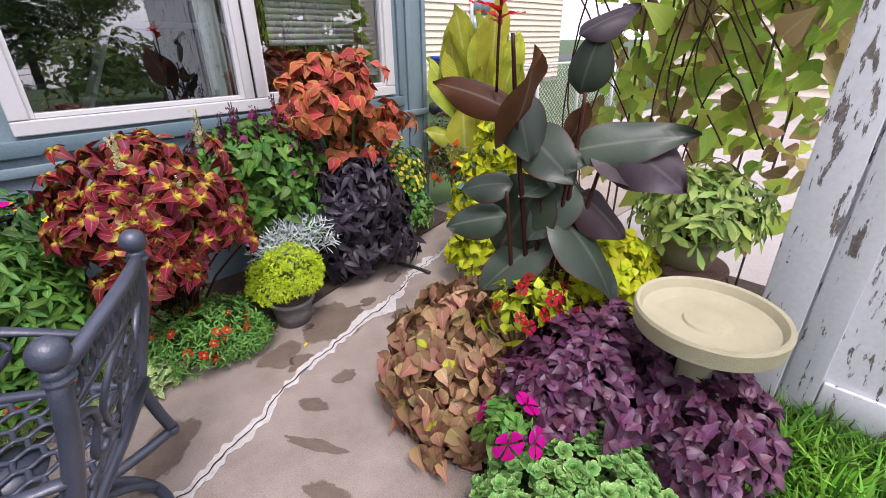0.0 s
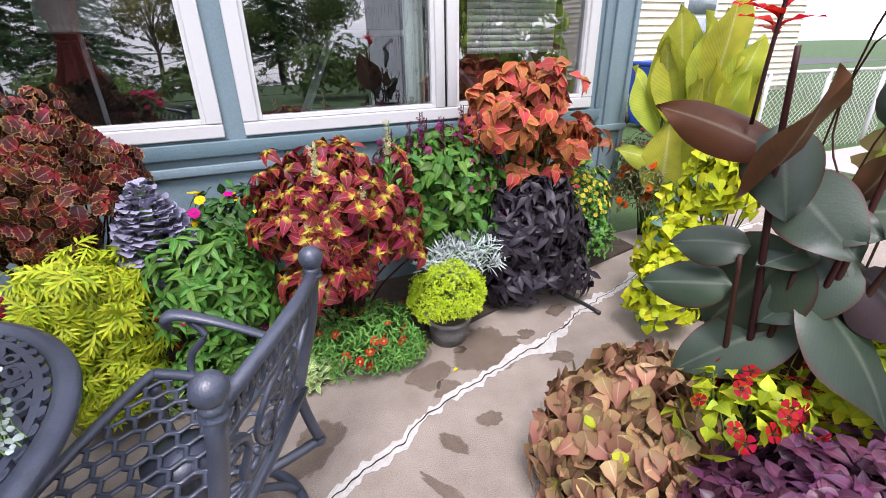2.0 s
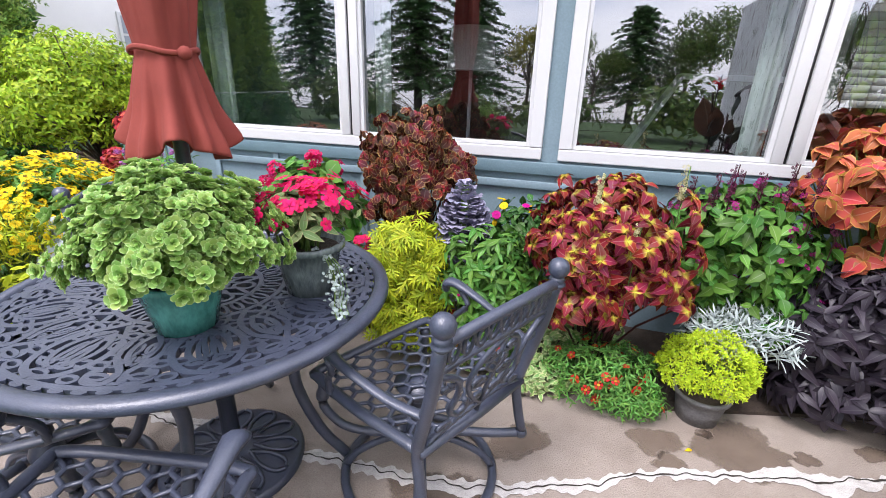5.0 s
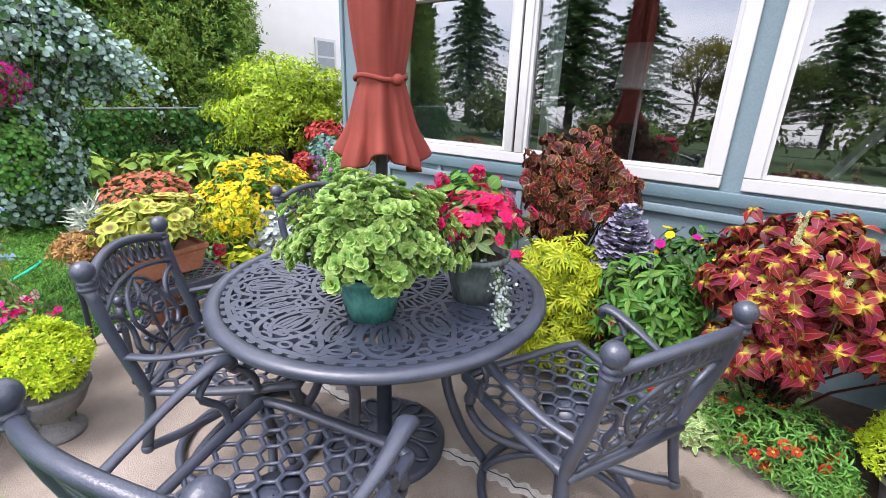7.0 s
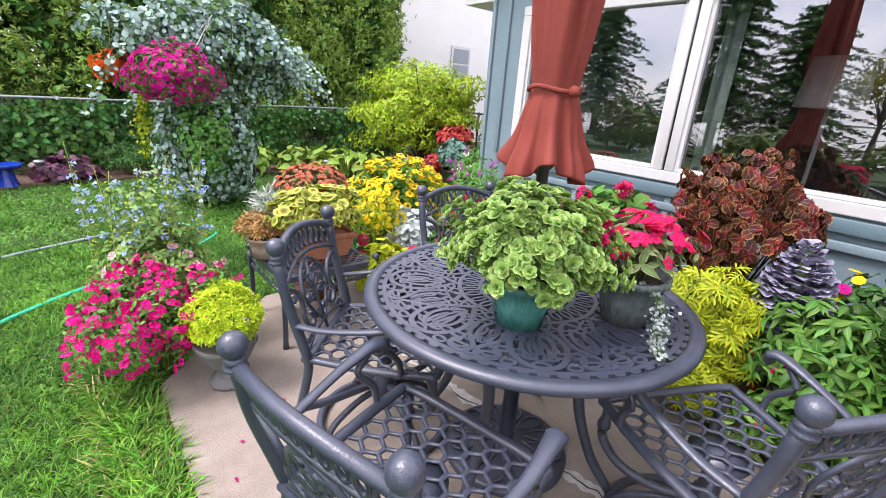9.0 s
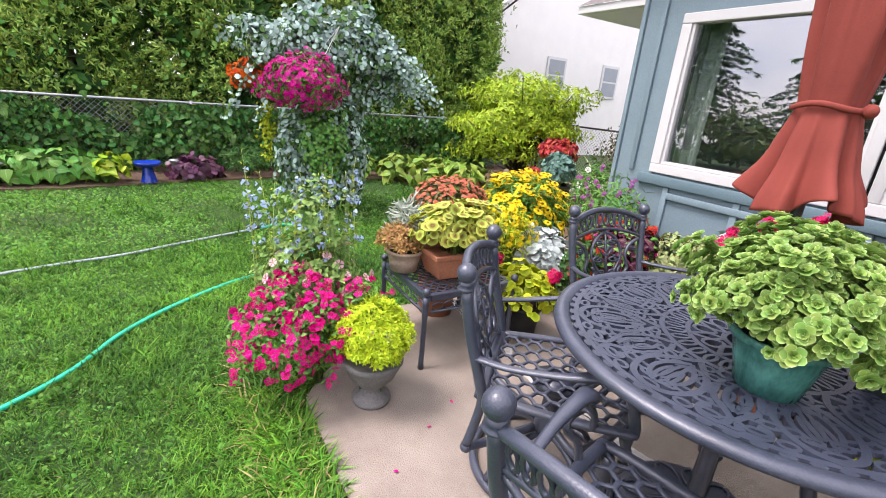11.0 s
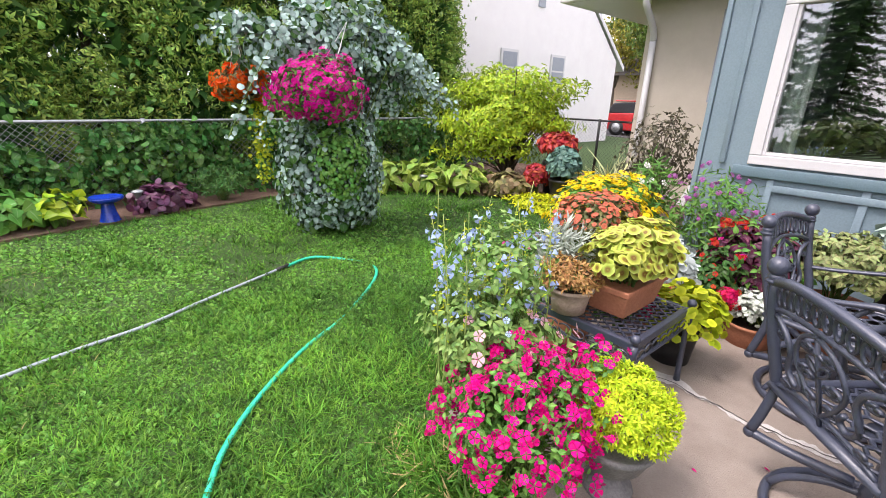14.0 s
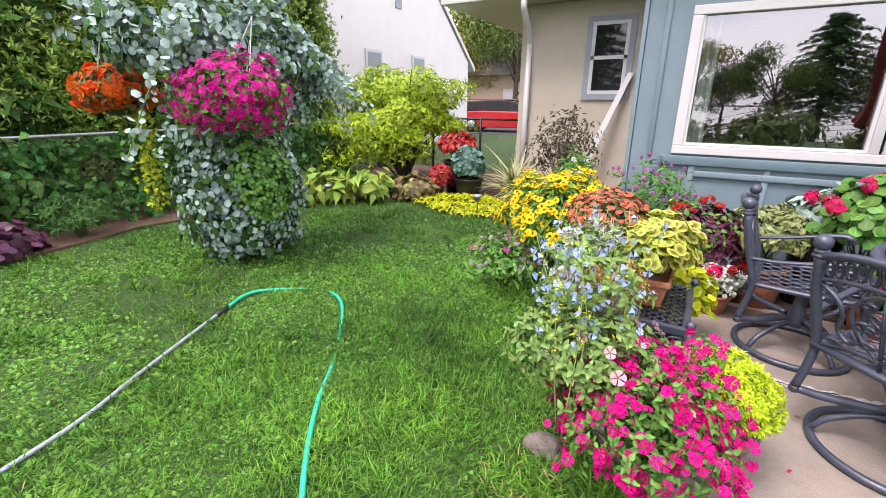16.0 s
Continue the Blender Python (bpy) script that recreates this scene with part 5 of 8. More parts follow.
    plant("dusty_miller", "silver-white trailing plant with narrow leaves", "dusty miller", (1.48, 2.62, 0.0),
          [((1.50, 2.56, 0.36), (0.24, 0.12, 0.11), 360)],
          [dict(t=T_NAR, k=3, tilt=40, size=(0.04, 0.07), m=L_SILVER, down=0.05, up=0.6)], stem=(40, leaf_mat("silver_stem", [(0, (0.4, 0.45, 0.42)), (1, (0.5, 0.55, 0.5))], vein=0), 0.003), inner=False)
    plant("lime_sedum", "lime green sedum dome in a small stone pot", "sedum", (1.35, 2.42, 0.0),
          [((1.34, 2.40, 0.26), (0.19, 0.16, 0.155), 2200, 0.15, 0.7)],
          [dict(t=leaf_tpl(0.3, 2, "lance", 0.1, 0.3), k=5, tilt=40, size=(0.010, 0.019), m=L_LIMESED, down=0.0, up=0.5)], stem=(30, M_STEM, 0.003), pot=(M_STONEPOT, 0.14, 0.105, 0.085), inner=False)
    plant("red_calibrachoa", "trailing green plant with small coral-red flowers", "calibrachoa", (0.94, 2.44, 0.0),
          [((0.93, 2.40, 0.13), (0.26, 0.18, 0.17), 900, 0.2, 0.6), ((1.05, 2.32, 0.08), (0.16, 0.1, 0.1), 300)],
          [dict(t=T_LAN, k=3, tilt=25, size=(0.02, 0.035), m=L_MID, down=0.1)],
          [dict(t=T_PET, m=F_CORAL, n=44, size=(0.014, 0.022), out=0.012, eye=F_YEYE)], stem=(50, M_STEM, 0.002))
    plant("variegated_ground_cover", "cream-edged green ground cover at the bed edge", "ground cover", (0.35, 2.52, 0.0),
          [((0.30, 2.48, 0.07), (0.40, 0.14, 0.10), 420, 0.2, 0.5), ((0.62, 2.40, 0.06), (0.22, 0.12, 0.10), 260), ((0.75, 2.55, 0.2), (0.3, 0.12, 0.12), 260)],
          [dict(t=T_OV, k=3, tilt=20, size=(0.022, 0.042), m=leaf_mat("cream_edged_leaf", [(0, (0.15, 0.28, 0.07)), (1, (0.2, 0.34, 0.1))], (0.55, 0.58, 0.3), 0.75, vary=0.3), down=0.1)], stem=(30, M_STEM, 0.002))
    plant("yellow_green_shrub", "bushy plant with divided yellow-green leaves", "shrub", (-0.06, 2.56, 0.0),
          [((-0.05, 2.50, 0.46), (0.24, 0.19, 0.30), 210), ((-0.03, 2.40, 0.2), (0.19, 0.13, 0.16), 70)],
          [dict(t=T_CUT, k=4, tilt=5, size=(0.07, 0.115), m=L_YGREEN, down=0.35, up=0.4)], stem=(50, M_STEM, 0.004))
    plant("lantana", "leafy green lantana with scattered orange-pink flowers", "lantana", (0.36, 2.58, 0.0),
          [((0.36, 2.50, 0.44), (0.28, 0.2, 0.30), 300), ((0.35, 2.40, 0.2), (0.2, 0.13, 0.16), 120)],
          [dict(t=leaf_tpl(0.38, 5, "ovate", 0.3, 0.3), k=4, tilt=10, size=(0.042, 0.078), m=L_BRIGHT, down=0.3, up=0.4)],
          [dict(t=T_SMALL, m=F_CORAL, n=7, size=(0.007, 0.011), out=0.025, head=14, spread=0.014), dict(t=T_SMALL, m=F_HOT, n=5, size=(0.007, 0.011), out=0.025, head=12, spread=0.013)], stem=(60, M_STEM, 0.004))
    plant("mixed_zinnia", "low green zinnia with yellow and magenta flowers by the wall", "zinnia", (0.52, 2.92, 0.0),
          [((0.50, 2.88, 0.55), (0.26, 0.12, 0.25), 200)],
          [dict(t=T_OV, k=2, tilt=15, size=(0.045, 0.07), m=L_DARK)],
          [dict(t=T_DBL, m=F_YEL, n=10, size=(0.02, 0.028), zmin=0.3, up=0.8), dict(t=T_DBL, m=F_MAG, n=8, size=(0.02, 0.034), zmin=0.3, up=0.8)])
    plant("pink_geranium", "green geranium with rose-pink flower heads", "geranium", (-0.66, 2.74, 0.0),
          [((-0.70, 2.64, 0.66), (0.28, 0.2, 0.28), 280), ((-0.42, 2.52, 0.4), (0.2, 0.14, 0.16), 80)],
          [dict(t=T_ROUND, k=2, tilt=10, size=(0.055, 0.09), m=L_MID, down=0.2)],
          [dict(t=T_PET, m=F_PINK, n=13, size=(0.015, 0.022), out=0.07, head=22, spread=0.036, zmin=-0.2)], stem=(40, M_STEM, 0.005))
    plant("silver_leaved_plant", "grey-silver leaved potted plant by the wall", "dusty miller", (-0.92, 2.86, 0.0),
          [((-0.92, 2.8, 0.66), (0.2, 0.15, 0.15), 160)],
          [dict(t=T_OVB, k=3, tilt=20, size=(0.06, 0.1), m=leaf_mat("grey_green_leaf", [(0, (0.22, 0.32, 0.26)), (1, (0.36, 0.46, 0.4))], vary=0.25))],
          stem=(30, M_STEM, 0.004), pot=(M_BLACKPOT, 0.5, 0.14, 0.11))
    plant("magenta_trailer", "dark trailing plant with small magenta flowers", "petunia", (-0.62, 2.5, 0.0),
          [((-0.62, 2.46, 0.34), (0.22, 0.16, 0.2), 260)],
          [dict(t=T_OV, k=2, tilt=15, size=(0.03, 0.055), m=L_DARK)],
          [dict(t=T_SMALL, m=F_MAG, n=30, size=(0.012, 0.018))], pot=(M_TERRA, 0.2, 0.14, 0.1))
    plant("yellow_marigold", "yellow-flowered bush over small green leaves", "marigold", (2.52, 2.98, 0.0),
          [((2.52, 2.90, 0.36), (0.19, 0.16, 0.32), 500), ((2.5, 2.78, 0.16), (0.18, 0.14, 0.18), 220)],
          [dict(t=T_OV, k=3, tilt=20, size=(0.02, 0.04), m=L_MID)],
          [dict(t=T_DBL, m=petal("pale_yellow_petal", (0.6, 0.42, 0.02), (0.76, 0.64, 0.07)), n=210, size=(0.011, 0.018), out=0.02, zmin=-0.5, where=lambda q: q[2] > 0.36)])
    plant("orange_zinnia", "airy rust-green zinnia bush with small orange flowers", "zinnia", (3.25, 3.02, 0.0),
          [((3.24, 2.96, 0.42), (0.36, 0.28, 0.40), 1500, 0.25, 0.5)],
          [dict(t=T_LAN, k=3, tilt=25, size=(0.03, 0.05), m=leaf_mat("rusty_green_leaf", [(0, (0.12, 0.15, 0.05)), (1, (0.2, 0.17, 0.08))], vary=0.4, hue=0.04))],
          [dict(t=T_DBL, m=F_ORNG, n=90, size=(0.02, 0.032), out=0.02, zmin=-0.5), dict(t=T_SMALL, m=F_HOT, n=12, size=(0.016, 0.024), zmin=0.3)])
    plant("red_impatiens", "red flower cluster under the orange coleus", "impatiens", (2.28, 2.9, 0.0),
          [((2.30, 2.76, 0.5), (0.07, 0.05, 0.08), 24)],
          [dict(t=T_OV, k=2, tilt=10, size=(0.03, 0.05), m=L_DARK)], [dict(t=T_PET, m=F_PINK, n=10, size=(0.018, 0.026))])
    cabbage()

def spike(e, x, y, z, h, stem_m, fl_m):
    s = part("flower_spike", Bag().tube(spline([(x, y, z - 0.25), (x + 0.005, y, z), (x + 0.012, y + 0.004, z + h)], 8), 0.0025, 4), stem_m, e)
    n = 36
    P = np.c_[x + rng.normal(0, 0.007, n), y + rng.normal(0, 0.007, n), z + np.linspace(0.0, h, n)]
    part("blossom", Bag().add(T_SMALL, up_frames(np.c_[rng.normal(0, 1, (n, 2)), np.full(n, 0.3)]), P, np.linspace(0.012, 0.006, n)), fl_m, s)

def cabbage():
    e = thing("ornamental_cabbage", 0.20, 2.62, 0.0, "grey-purple ornamental cabbage grown into a tall cone", "ornamental cabbage")
    part("stem", Bag().tube([(0, 0, 0), (0, -0.01, 0.3), (0, -0.02, 0.9)], 0.018, 8), M_STEM, e)
    tpl = leaf_tpl(1.35, 7, "spoon", 0.22, -0.1, wav=0.10)
    for i in range(19):
        t = i / 18
        z = 0.53 + 0.37 * t
        r = 0.118 * math.sin(math.pi * (0.30 + 0.66 * t)) + 0.012
        k = 13 if i < 14 else 8
        R = frames(np.tile([[0.0, 0.0, 1.0]], (1, 1)), 14 + 34 * t, k, 0.0, 0.03)
        P = R[:, :, 1] * np.array([1, 1, 0]) * r * 0.5 + np.array([0, -0.02, z])
        part("leaf_whorl", Bag().add(tpl, R, P, rng.uniform(0.85, 1.1, k) * (0.02 + r * 0.52)), L_CABB, e)
    R = frames(np.tile([[0.0, 0.0, 1.0]], (1, 1)), 0, 7, 0.35, 0.1)
    P = np.tile([[0, -0.02, 0.47]], (7, 1)) + R[:, :, 1] * 0.04
    part("leaf_whorl", Bag().add(leaf_tpl(0.8, 6, "round", 0.35, 0.1, wav=0.05), R, P, rng.uniform(0.10, 0.17, 7)), L_CABB, e, "broad drooping lower leaves")
bed_plants()

# ---- on the table ----
plant("potted_succulent", "round pale green succulent in a teal glazed pot", "potted plant", (-0.245, 1.36, TZ - 0.004),
      [((-0.245, 1.36, 0.965), (0.235, 0.225, 0.18), 900, 0.3, 0.62, -0.3), ((-0.245, 1.36, 0.95), (0.2, 0.19, 0.11), 160, 0.12, 0.75, -0.4)],
      [dict(t=T_ROSE, face=1, size=(0.014, 0.025), m=L_PLECT, up=0.45, jit=0.22), dict(t=T_ROSE, face=1, size=(0.010, 0.016), m=L_PLECT, up=0.2, jit=0.5, share=0.7, name="young_foliage")],
      stem=(60, M_STEM, 0.005), pot=(M_TEAL, 0.15, 0.105, 0.075))
plant("potted_impatiens", "red impatiens in a grey-green glazed pot", "potted plant", (-0.06, 1.665, TZ - 0.004),
      [((-0.055, 1.665, 0.96), (0.145, 0.135, 0.10), 120, 0.15, 0.5, 0.0)],
      [dict(t=leaf_tpl(0.38, 4, "ovate", 0.25, 0.3), k=3, tilt=20, size=(0.035, 0.065), m=leaf_mat("impatiens_leaf", [(0, (0.1, 0.16, 0.05)), (1, (0.14, 0.2, 0.07))], (0.35, 0.3, 0.15), 0.9, vary=0.3), down=0.15)],
      [dict(t=T_BIG, m=F_PINK, n=64, size=(0.016, 0.025), out=0.045, zmin=0.1), dict(t=T_BIG, m=F_CORAL, n=9, size=(0.018, 0.026), out=0.03, zmin=0.0)],
      stem=(30, M_STEM, 0.004), pot=(M_DARKGLAZE, 0.165, 0.102, 0.072))
def dichondra():
    e = thing("trailing_dichondra", 0.04, 1.60, TZ + 0.0, "silver trailing dichondra hanging over the pot rim", "dichondra")
    lf = Bag()
    for i in range(7):
        x, y = rng.normal(0, 0.016), rng.normal(0, 0.016)
        p = spline([(-0.04, 0.02, 0.15), (x * 0.6 + 0.02, y * 0.6, 0.13), (x + 0.04, y, 0.05), (x + 0.06 + rng.normal(0, 0.01), y - 0.03, 0.006), (x + 0.09, y - 0.07 - 0.03 * rng.random(), 0.006)], 14)
        part("trailing_stem", Bag().tube(p, 0.0015, 4), M_STEM, e)
        lf.add(T_ROUND, frames(np.tile([[0.3, -0.3, 0.8]], (14, 1)), 10, 1, 0.1, 0.4), p + rng.normal(0, 0.006, p.shape) * np.array([1, 1, 0.2]) + np.array([0, 0, 0.004]), rng.uniform(0.009, 0.015, 14))
    lf.add(T_ROUND, frames(np.tile([[0.3, -0.3, 0.8]], (60, 1)), 10, 1, 0.1, 0.5), np.c_[rng.normal(0.05, 0.016, 60), rng.normal(-0.03, 0.016, 60), rng.uniform(0.006, 0.14, 60)], rng.uniform(0.007, 0.012, 60))
    part("foliage", lf, green("dichondra_leaf", (0.22, 0.28, 0.25), (0.34, 0.4, 0.37), vary=0.3, vein=0), e)["kind"] = "stuff"
dichondra()

# ---- bed beside the white wall ----
def right_bed():
    plant("caramel_sweet_potato_vine", "caramel-brown sweet potato vine trailing onto the concrete", "sweet potato vine", (1.62, 1.50, 0.0),
          [((1.62, 1.46, 0.20), (0.36, 0.24, 0.27), 560, 0.15, 0.7), ((1.42, 1.30, 0.12), (0.22, 0.2, 0.22), 240, 0.15, 0.7)],
          [dict(t=leaf_tpl(0.9, 6, "heart", 0.4, 0.4, tooth=0.08), k=1, tilt=14, size=(0.06, 0.1), m=L_CARAMEL, down=0.95, up=0.45, jit=0.3), dict(t=T_HEART, k=1, tilt=-5, size=(0.04, 0.06), m=L_YGREEN, share=0.05, name="young_leaves", up=0.5)], stem=(50, M_STEM_D, 0.003))
    plant("purple_alternanthera", "dark purple foliage mound with glossy leaves", "alternanthera", (1.78, 0.98, 0.0),
          [((1.76, 0.98, 0.20), (0.36, 0.26, 0.27), 460, 0.2, 0.7), ((1.98, 0.74, 0.16), (0.26, 0.2, 0.24), 200, 0.15, 0.75), ((1.58, 1.06, 0.16), (0.2, 0.18, 0.22), 130, 0.15, 0.75), ((1.80, 0.62, 0.20), (0.24, 0.18, 0.20), 240, 0.15, 0.75)],
          [dict(t=leaf_tpl(0.72, 5, "ovate", 0.3, 0.3), k=5, tilt=24, size=(0.028, 0.056), m=L_PURPLE, down=0.1, up=0.6)], stem=(60, M_STEM_D, 0.004))
    plant("round_leaved_sedum", "pale green round-leaved sedum carpet", "sedum", (1.36, 0.82, 0.0),
          [((1.33, 0.79, 0.07), (0.39, 0.28, 0.19), 800, 0.1, 0.8), ((1.41, 0.93, 0.05), (0.22, 0.18, 0.17), 300, 0.1, 0.75)],
          [dict(t=T_ROSE, face=1, size=(0.017, 0.029), m=L_SEDUM, up=0.8, jit=0.25), dict(t=T_ROUND, k=3, tilt=24, size=(0.016, 0.026), m=L_SEDUM, up=0.9, name="lower_leaves")], stem=(20, M_STEM, 0.004))
    plant("magenta_petunia", "magenta petunia flowers over small green leaves", "petunia", (1.36, 1.08, 0.0),
          [((1.33, 1.04, 0.28), (0.1, 0.07, 0.07), 60)],
          [dict(t=T_OV, k=2, tilt=25, size=(0.025, 0.045), m=L_BRIGHT)], [dict(t=T_PET, m=F_MAG, n=6, size=(0.032, 0.05), out=0.02, zmin=-0.2)])
    plant("red_petunia", "dark-eyed red petunias among lime leaves", "petunia", (1.72, 1.26, 0.0),
          [((1.74, 1.24, 0.44), (0.22, 0.12, 0.1), 90)],
          [dict(t=T_HEART, k=2, tilt=15, size=(0.03, 0.05), m=L_YGREEN)], [dict(t=T_PET, m=F_RED, n=22, size=(0.020, 0.029), out=0.03, eye=F_DARKEYE, zmin=-0.1)])
    plant("lime_sweet_potato_vine", "bright lime-yellow sweet potato vine", "sweet potato vine", (2.2, 1.2, 0.0),
          [((2.18, 1.16, 0.40), (0.28, 0.2, 0.2), 420, 0.15, 0.7)],
          [dict(t=T_HEART, k=2, tilt=12, size=(0.035, 0.06), m=L_LIME, down=0.5, up=0.7)], stem=(30, M_STEM, 0.003))
    plant("lime_climbing_vine", "tall lime-green vine spilling beside the path", "sweet potato vine", (2.62, 2.02, 0.0),
          [((2.48, 2.1, 0.35), (0.2, 0.18, 0.36), 330, 0.2, 0.6), ((2.62, 2.05, 0.72), (0.2, 0.18, 0.28), 230, 0.2, 0.6), ((2.34, 2.02, 0.2), (0.18, 0.16, 0.24), 140)],
          [dict(t=T_HEART, k=2, tilt=14, size=(0.035, 0.065), m=L_LIME, down=0.7, up=0.5), dict(t=T_HEART, k=1, tilt=0, size=(0.04, 0.065), m=L_BLUEG, down=0.4, share=0.12, name="blue_green_leaves")], stem=(40, M_STEM, 0.004))
right_bed()

def canna(name, label, base, stems, leaves, mats, stem_m, side=Vector((0.7071, -0.7071, 0)), seed=3, droop=0.42):
    """Stems and broad paddle leaves given in the plant's own upright plane: sideways, up, to sideways, up, width for length, kind."""
    r = np.random.default_rng(seed)
    e = thing(name, *base, label, "canna")
    sd, fr = np.array(side), np.array((-0.7071, -0.7071, 0))
    for st in stems:
        p = [sd * u + np.array([0, 0, z]) + fr * 0.02 * i for i, (u, z) in enumerate(st)]
        part("stem", Bag().tube(spline(p, 16), np.linspace(0.012, 0.006, 16), 8), stem_m, e)
    for (u0, z0, u1, z1, w, mi) in leaves:
        fwd = r.uniform(-0.10, 0.16)
        a = sd * u0 + np.array([0, 0, z0])
        b = sd * u1 + np.array([0, 0, z1]) + fr * fwd
        a = a - (b - a) * 0.12
        dr = droop * r.uniform(0.6, 1.3)
        Y = (b - a) / np.linalg.norm(b - a)
        N = fr * r.uniform(0.55, 1.05) + np.array([0, 0, 0.6]) + sd * r.normal(0, 0.7)
        N -= Y * (N @ Y)
        N /= np.linalg.norm(N)
        Y = b + N * dr * np.linalg.norm(b - a) - a
        L = np.linalg.norm(Y)
        Y /= L
        N -= Y * (N @ Y)
        N /= np.linalg.norm(N)
        T, Q, U = canna_tpl(min(w * 1.36, 0.84), dr, r.uniform(0.15, 0.7), 0.085)
        part("leaf", Bag().add((T, Q, U), np.stack([np.cross(Y, N), Y, N], 1)[None], a[None], np.array([L])), mats[mi], e)
    return e
def red_flower(e, x, y, z):
    part("flower_stalk", Bag().tube(spline([(x, y, z - 0.25), (x, y, z - 0.1), (x + 0.01, y, z + 0.06)], 8), 0.005, 5), M_STEM_D, e)
    tpl = leaf_tpl(0.36, 6, "ovate", 0.35, 0.3, wav=0.05)
    for i in range(8):
        R = frames(np.array([[0, 0, 1.0]]), rng.uniform(5, 60), 1, 0.0, 0.25)
        part("petal", Bag().add(tpl, R, np.array([[x + 0.008, y, z - 0.06 + i * 0.010]]), np.array([rng.uniform(0.07, 0.115)])), F_SCAR, e)
LEAVES = [(0.03, 0.85, -0.08, 0.59, 0.71, 0), (0.07, 0.64, -0.14, 0.46, 0.47, 0), (0.14, 1.18, 0.18, 1.33, 0.95, 0), (-0.1, 1.03, -0.06, 1.28, 0.51, 1), (-0.09, 1.11, -0.28, 1.17, 0.36, 1),
          (-0.07, 1.15, -0.03, 0.98, 0.74, 0), (0.12, 1.02, 0.16, 1.13, 0.9, 1), (0.16, 0.98, 0.48, 1.03, 0.32, 0), (0.27, 1.01, 0.44, 0.89, 0.62, 2), (0.1, 0.73, 0.26, 0.5, 0.53, 0),
          (0.19, 0.81, 0.33, 0.67, 0.7, 2), (0.02, 0.99, 0.12, 0.93, 0.8, 2), (-0.1, 0.74, -0.26, 0.69, 0.52, 0), (-0.08, 0.86, -0.21, 0.83, 0.6, 0), (0.22, 0.99, 0.33, 0.88, 0.8, 2), (0.13, 1.34, 0.28, 1.4, 0.48, 2)]
k = np.random.default_rng(21)
for i in range(5):
    u, z = k.uniform(-0.04, 0.2), k.uniform(0.5, 1.05)
    s = 1 if k.random() > 0.45 else -1
    LEAVES.append((u, z, u + s * k.uniform(0.1, 0.24), z - k.uniform(-0.02, 0.2), k.uniform(0.5, 0.7), int(k.choice([0, 0, 2]))))
dark_canna = canna("bronze_canna", "bronze-leaved canna with a red flower", (1.8, 1.32, 0.0),
                   [[(0.03, 0.0), (0.0, 0.54), (-0.07, 1.07), (-0.1, 1.34)], [(0.06, 0.0), (0.10, 0.6), (0.12, 0.98)], [(0.1, 0.0), (0.13, 0.8), (0.14, 1.17)], [(0.12, 0.0), (0.17, 0.6), (0.23, 0.98)], [(0.0, 0.0), (0.03, 0.5), (0.035, 0.82)], [(0.02, 0.0), (-0.05, 0.5), (-0.09, 0.85)]],
                   LEAVES, [L_CANNA_D, L_CANNA_R, leaf_mat("purple_canna_leaf", [(0, (0.03, 0.018, 0.022)), (1, (0.045, 0.028, 0.038))], None, vary=0.3, trans=0.15, vein=0.06, spec=0.35, rough=0.45, ribs=0.12)], M_STEM_D)
red_flower(dark_canna, -0.10, 0.09, 1.42)
q = np.random.default_rng(12)
tall = []
for i in range(22):
    u, z = q.uniform(-0.26, 0.26), q.uniform(0.45, 1.15)
    tall.append((u * 0.7, z, u * 1.15 + q.normal(0, 0.05), z + q.uniform(0.32, 0.5), q.uniform(0.36, 0.46), 0))
tall += [(-0.1, 0.62, -0.42, 0.70, 0.35, 0), (0.1, 0.55, 0.42, 0.6, 0.3, 0)]
canna("yellow_canna", "tall canna with yellow-green upright leaves", (3.15, 2.70, 0.0), [[(a * 0.5, 0.0), (a * 0.8, 0.6), (a, 1.35)] for a in (-0.2, -0.08, 0.06, 0.18)], tall, [L_CANNA_Y], M_STEM, seed=8, droop=0.22)

# ---- bird bath, plant stand, trellis, white wall ----
def bird_bath():
    e = thing("bird_bath", 1.85, 0.70, 0.0, "cream stoneware bird bath dish on a short pedestal", "bird bath")
    d = part("bowl", Bag().lathe([(0.002, 0.515), (0.12, 0.515), (0.205, 0.525), (0.222, 0.535), (0.228, 0.588), (0.222, 0.598), (0.210, 0.594), (0.198, 0.568), (0.15, 0.557), (0.075, 0.553), (0.07, 0.56), (0.05, 0.562), (0.002, 0.562)], 0, 0, 96), M_CREAM, e, smooth=False)
    e.scale = (0.92, 0.92, 1.0)
    part("pedestal", Bag().lathe([(0.13, 0.0), (0.13, 0.03), (0.09, 0.06), (0.06, 0.2), (0.055, 0.4), (0.09, 0.49), (0.12, 0.516)], 0, 0, 32), M_CREAM, e)
bird_bath()

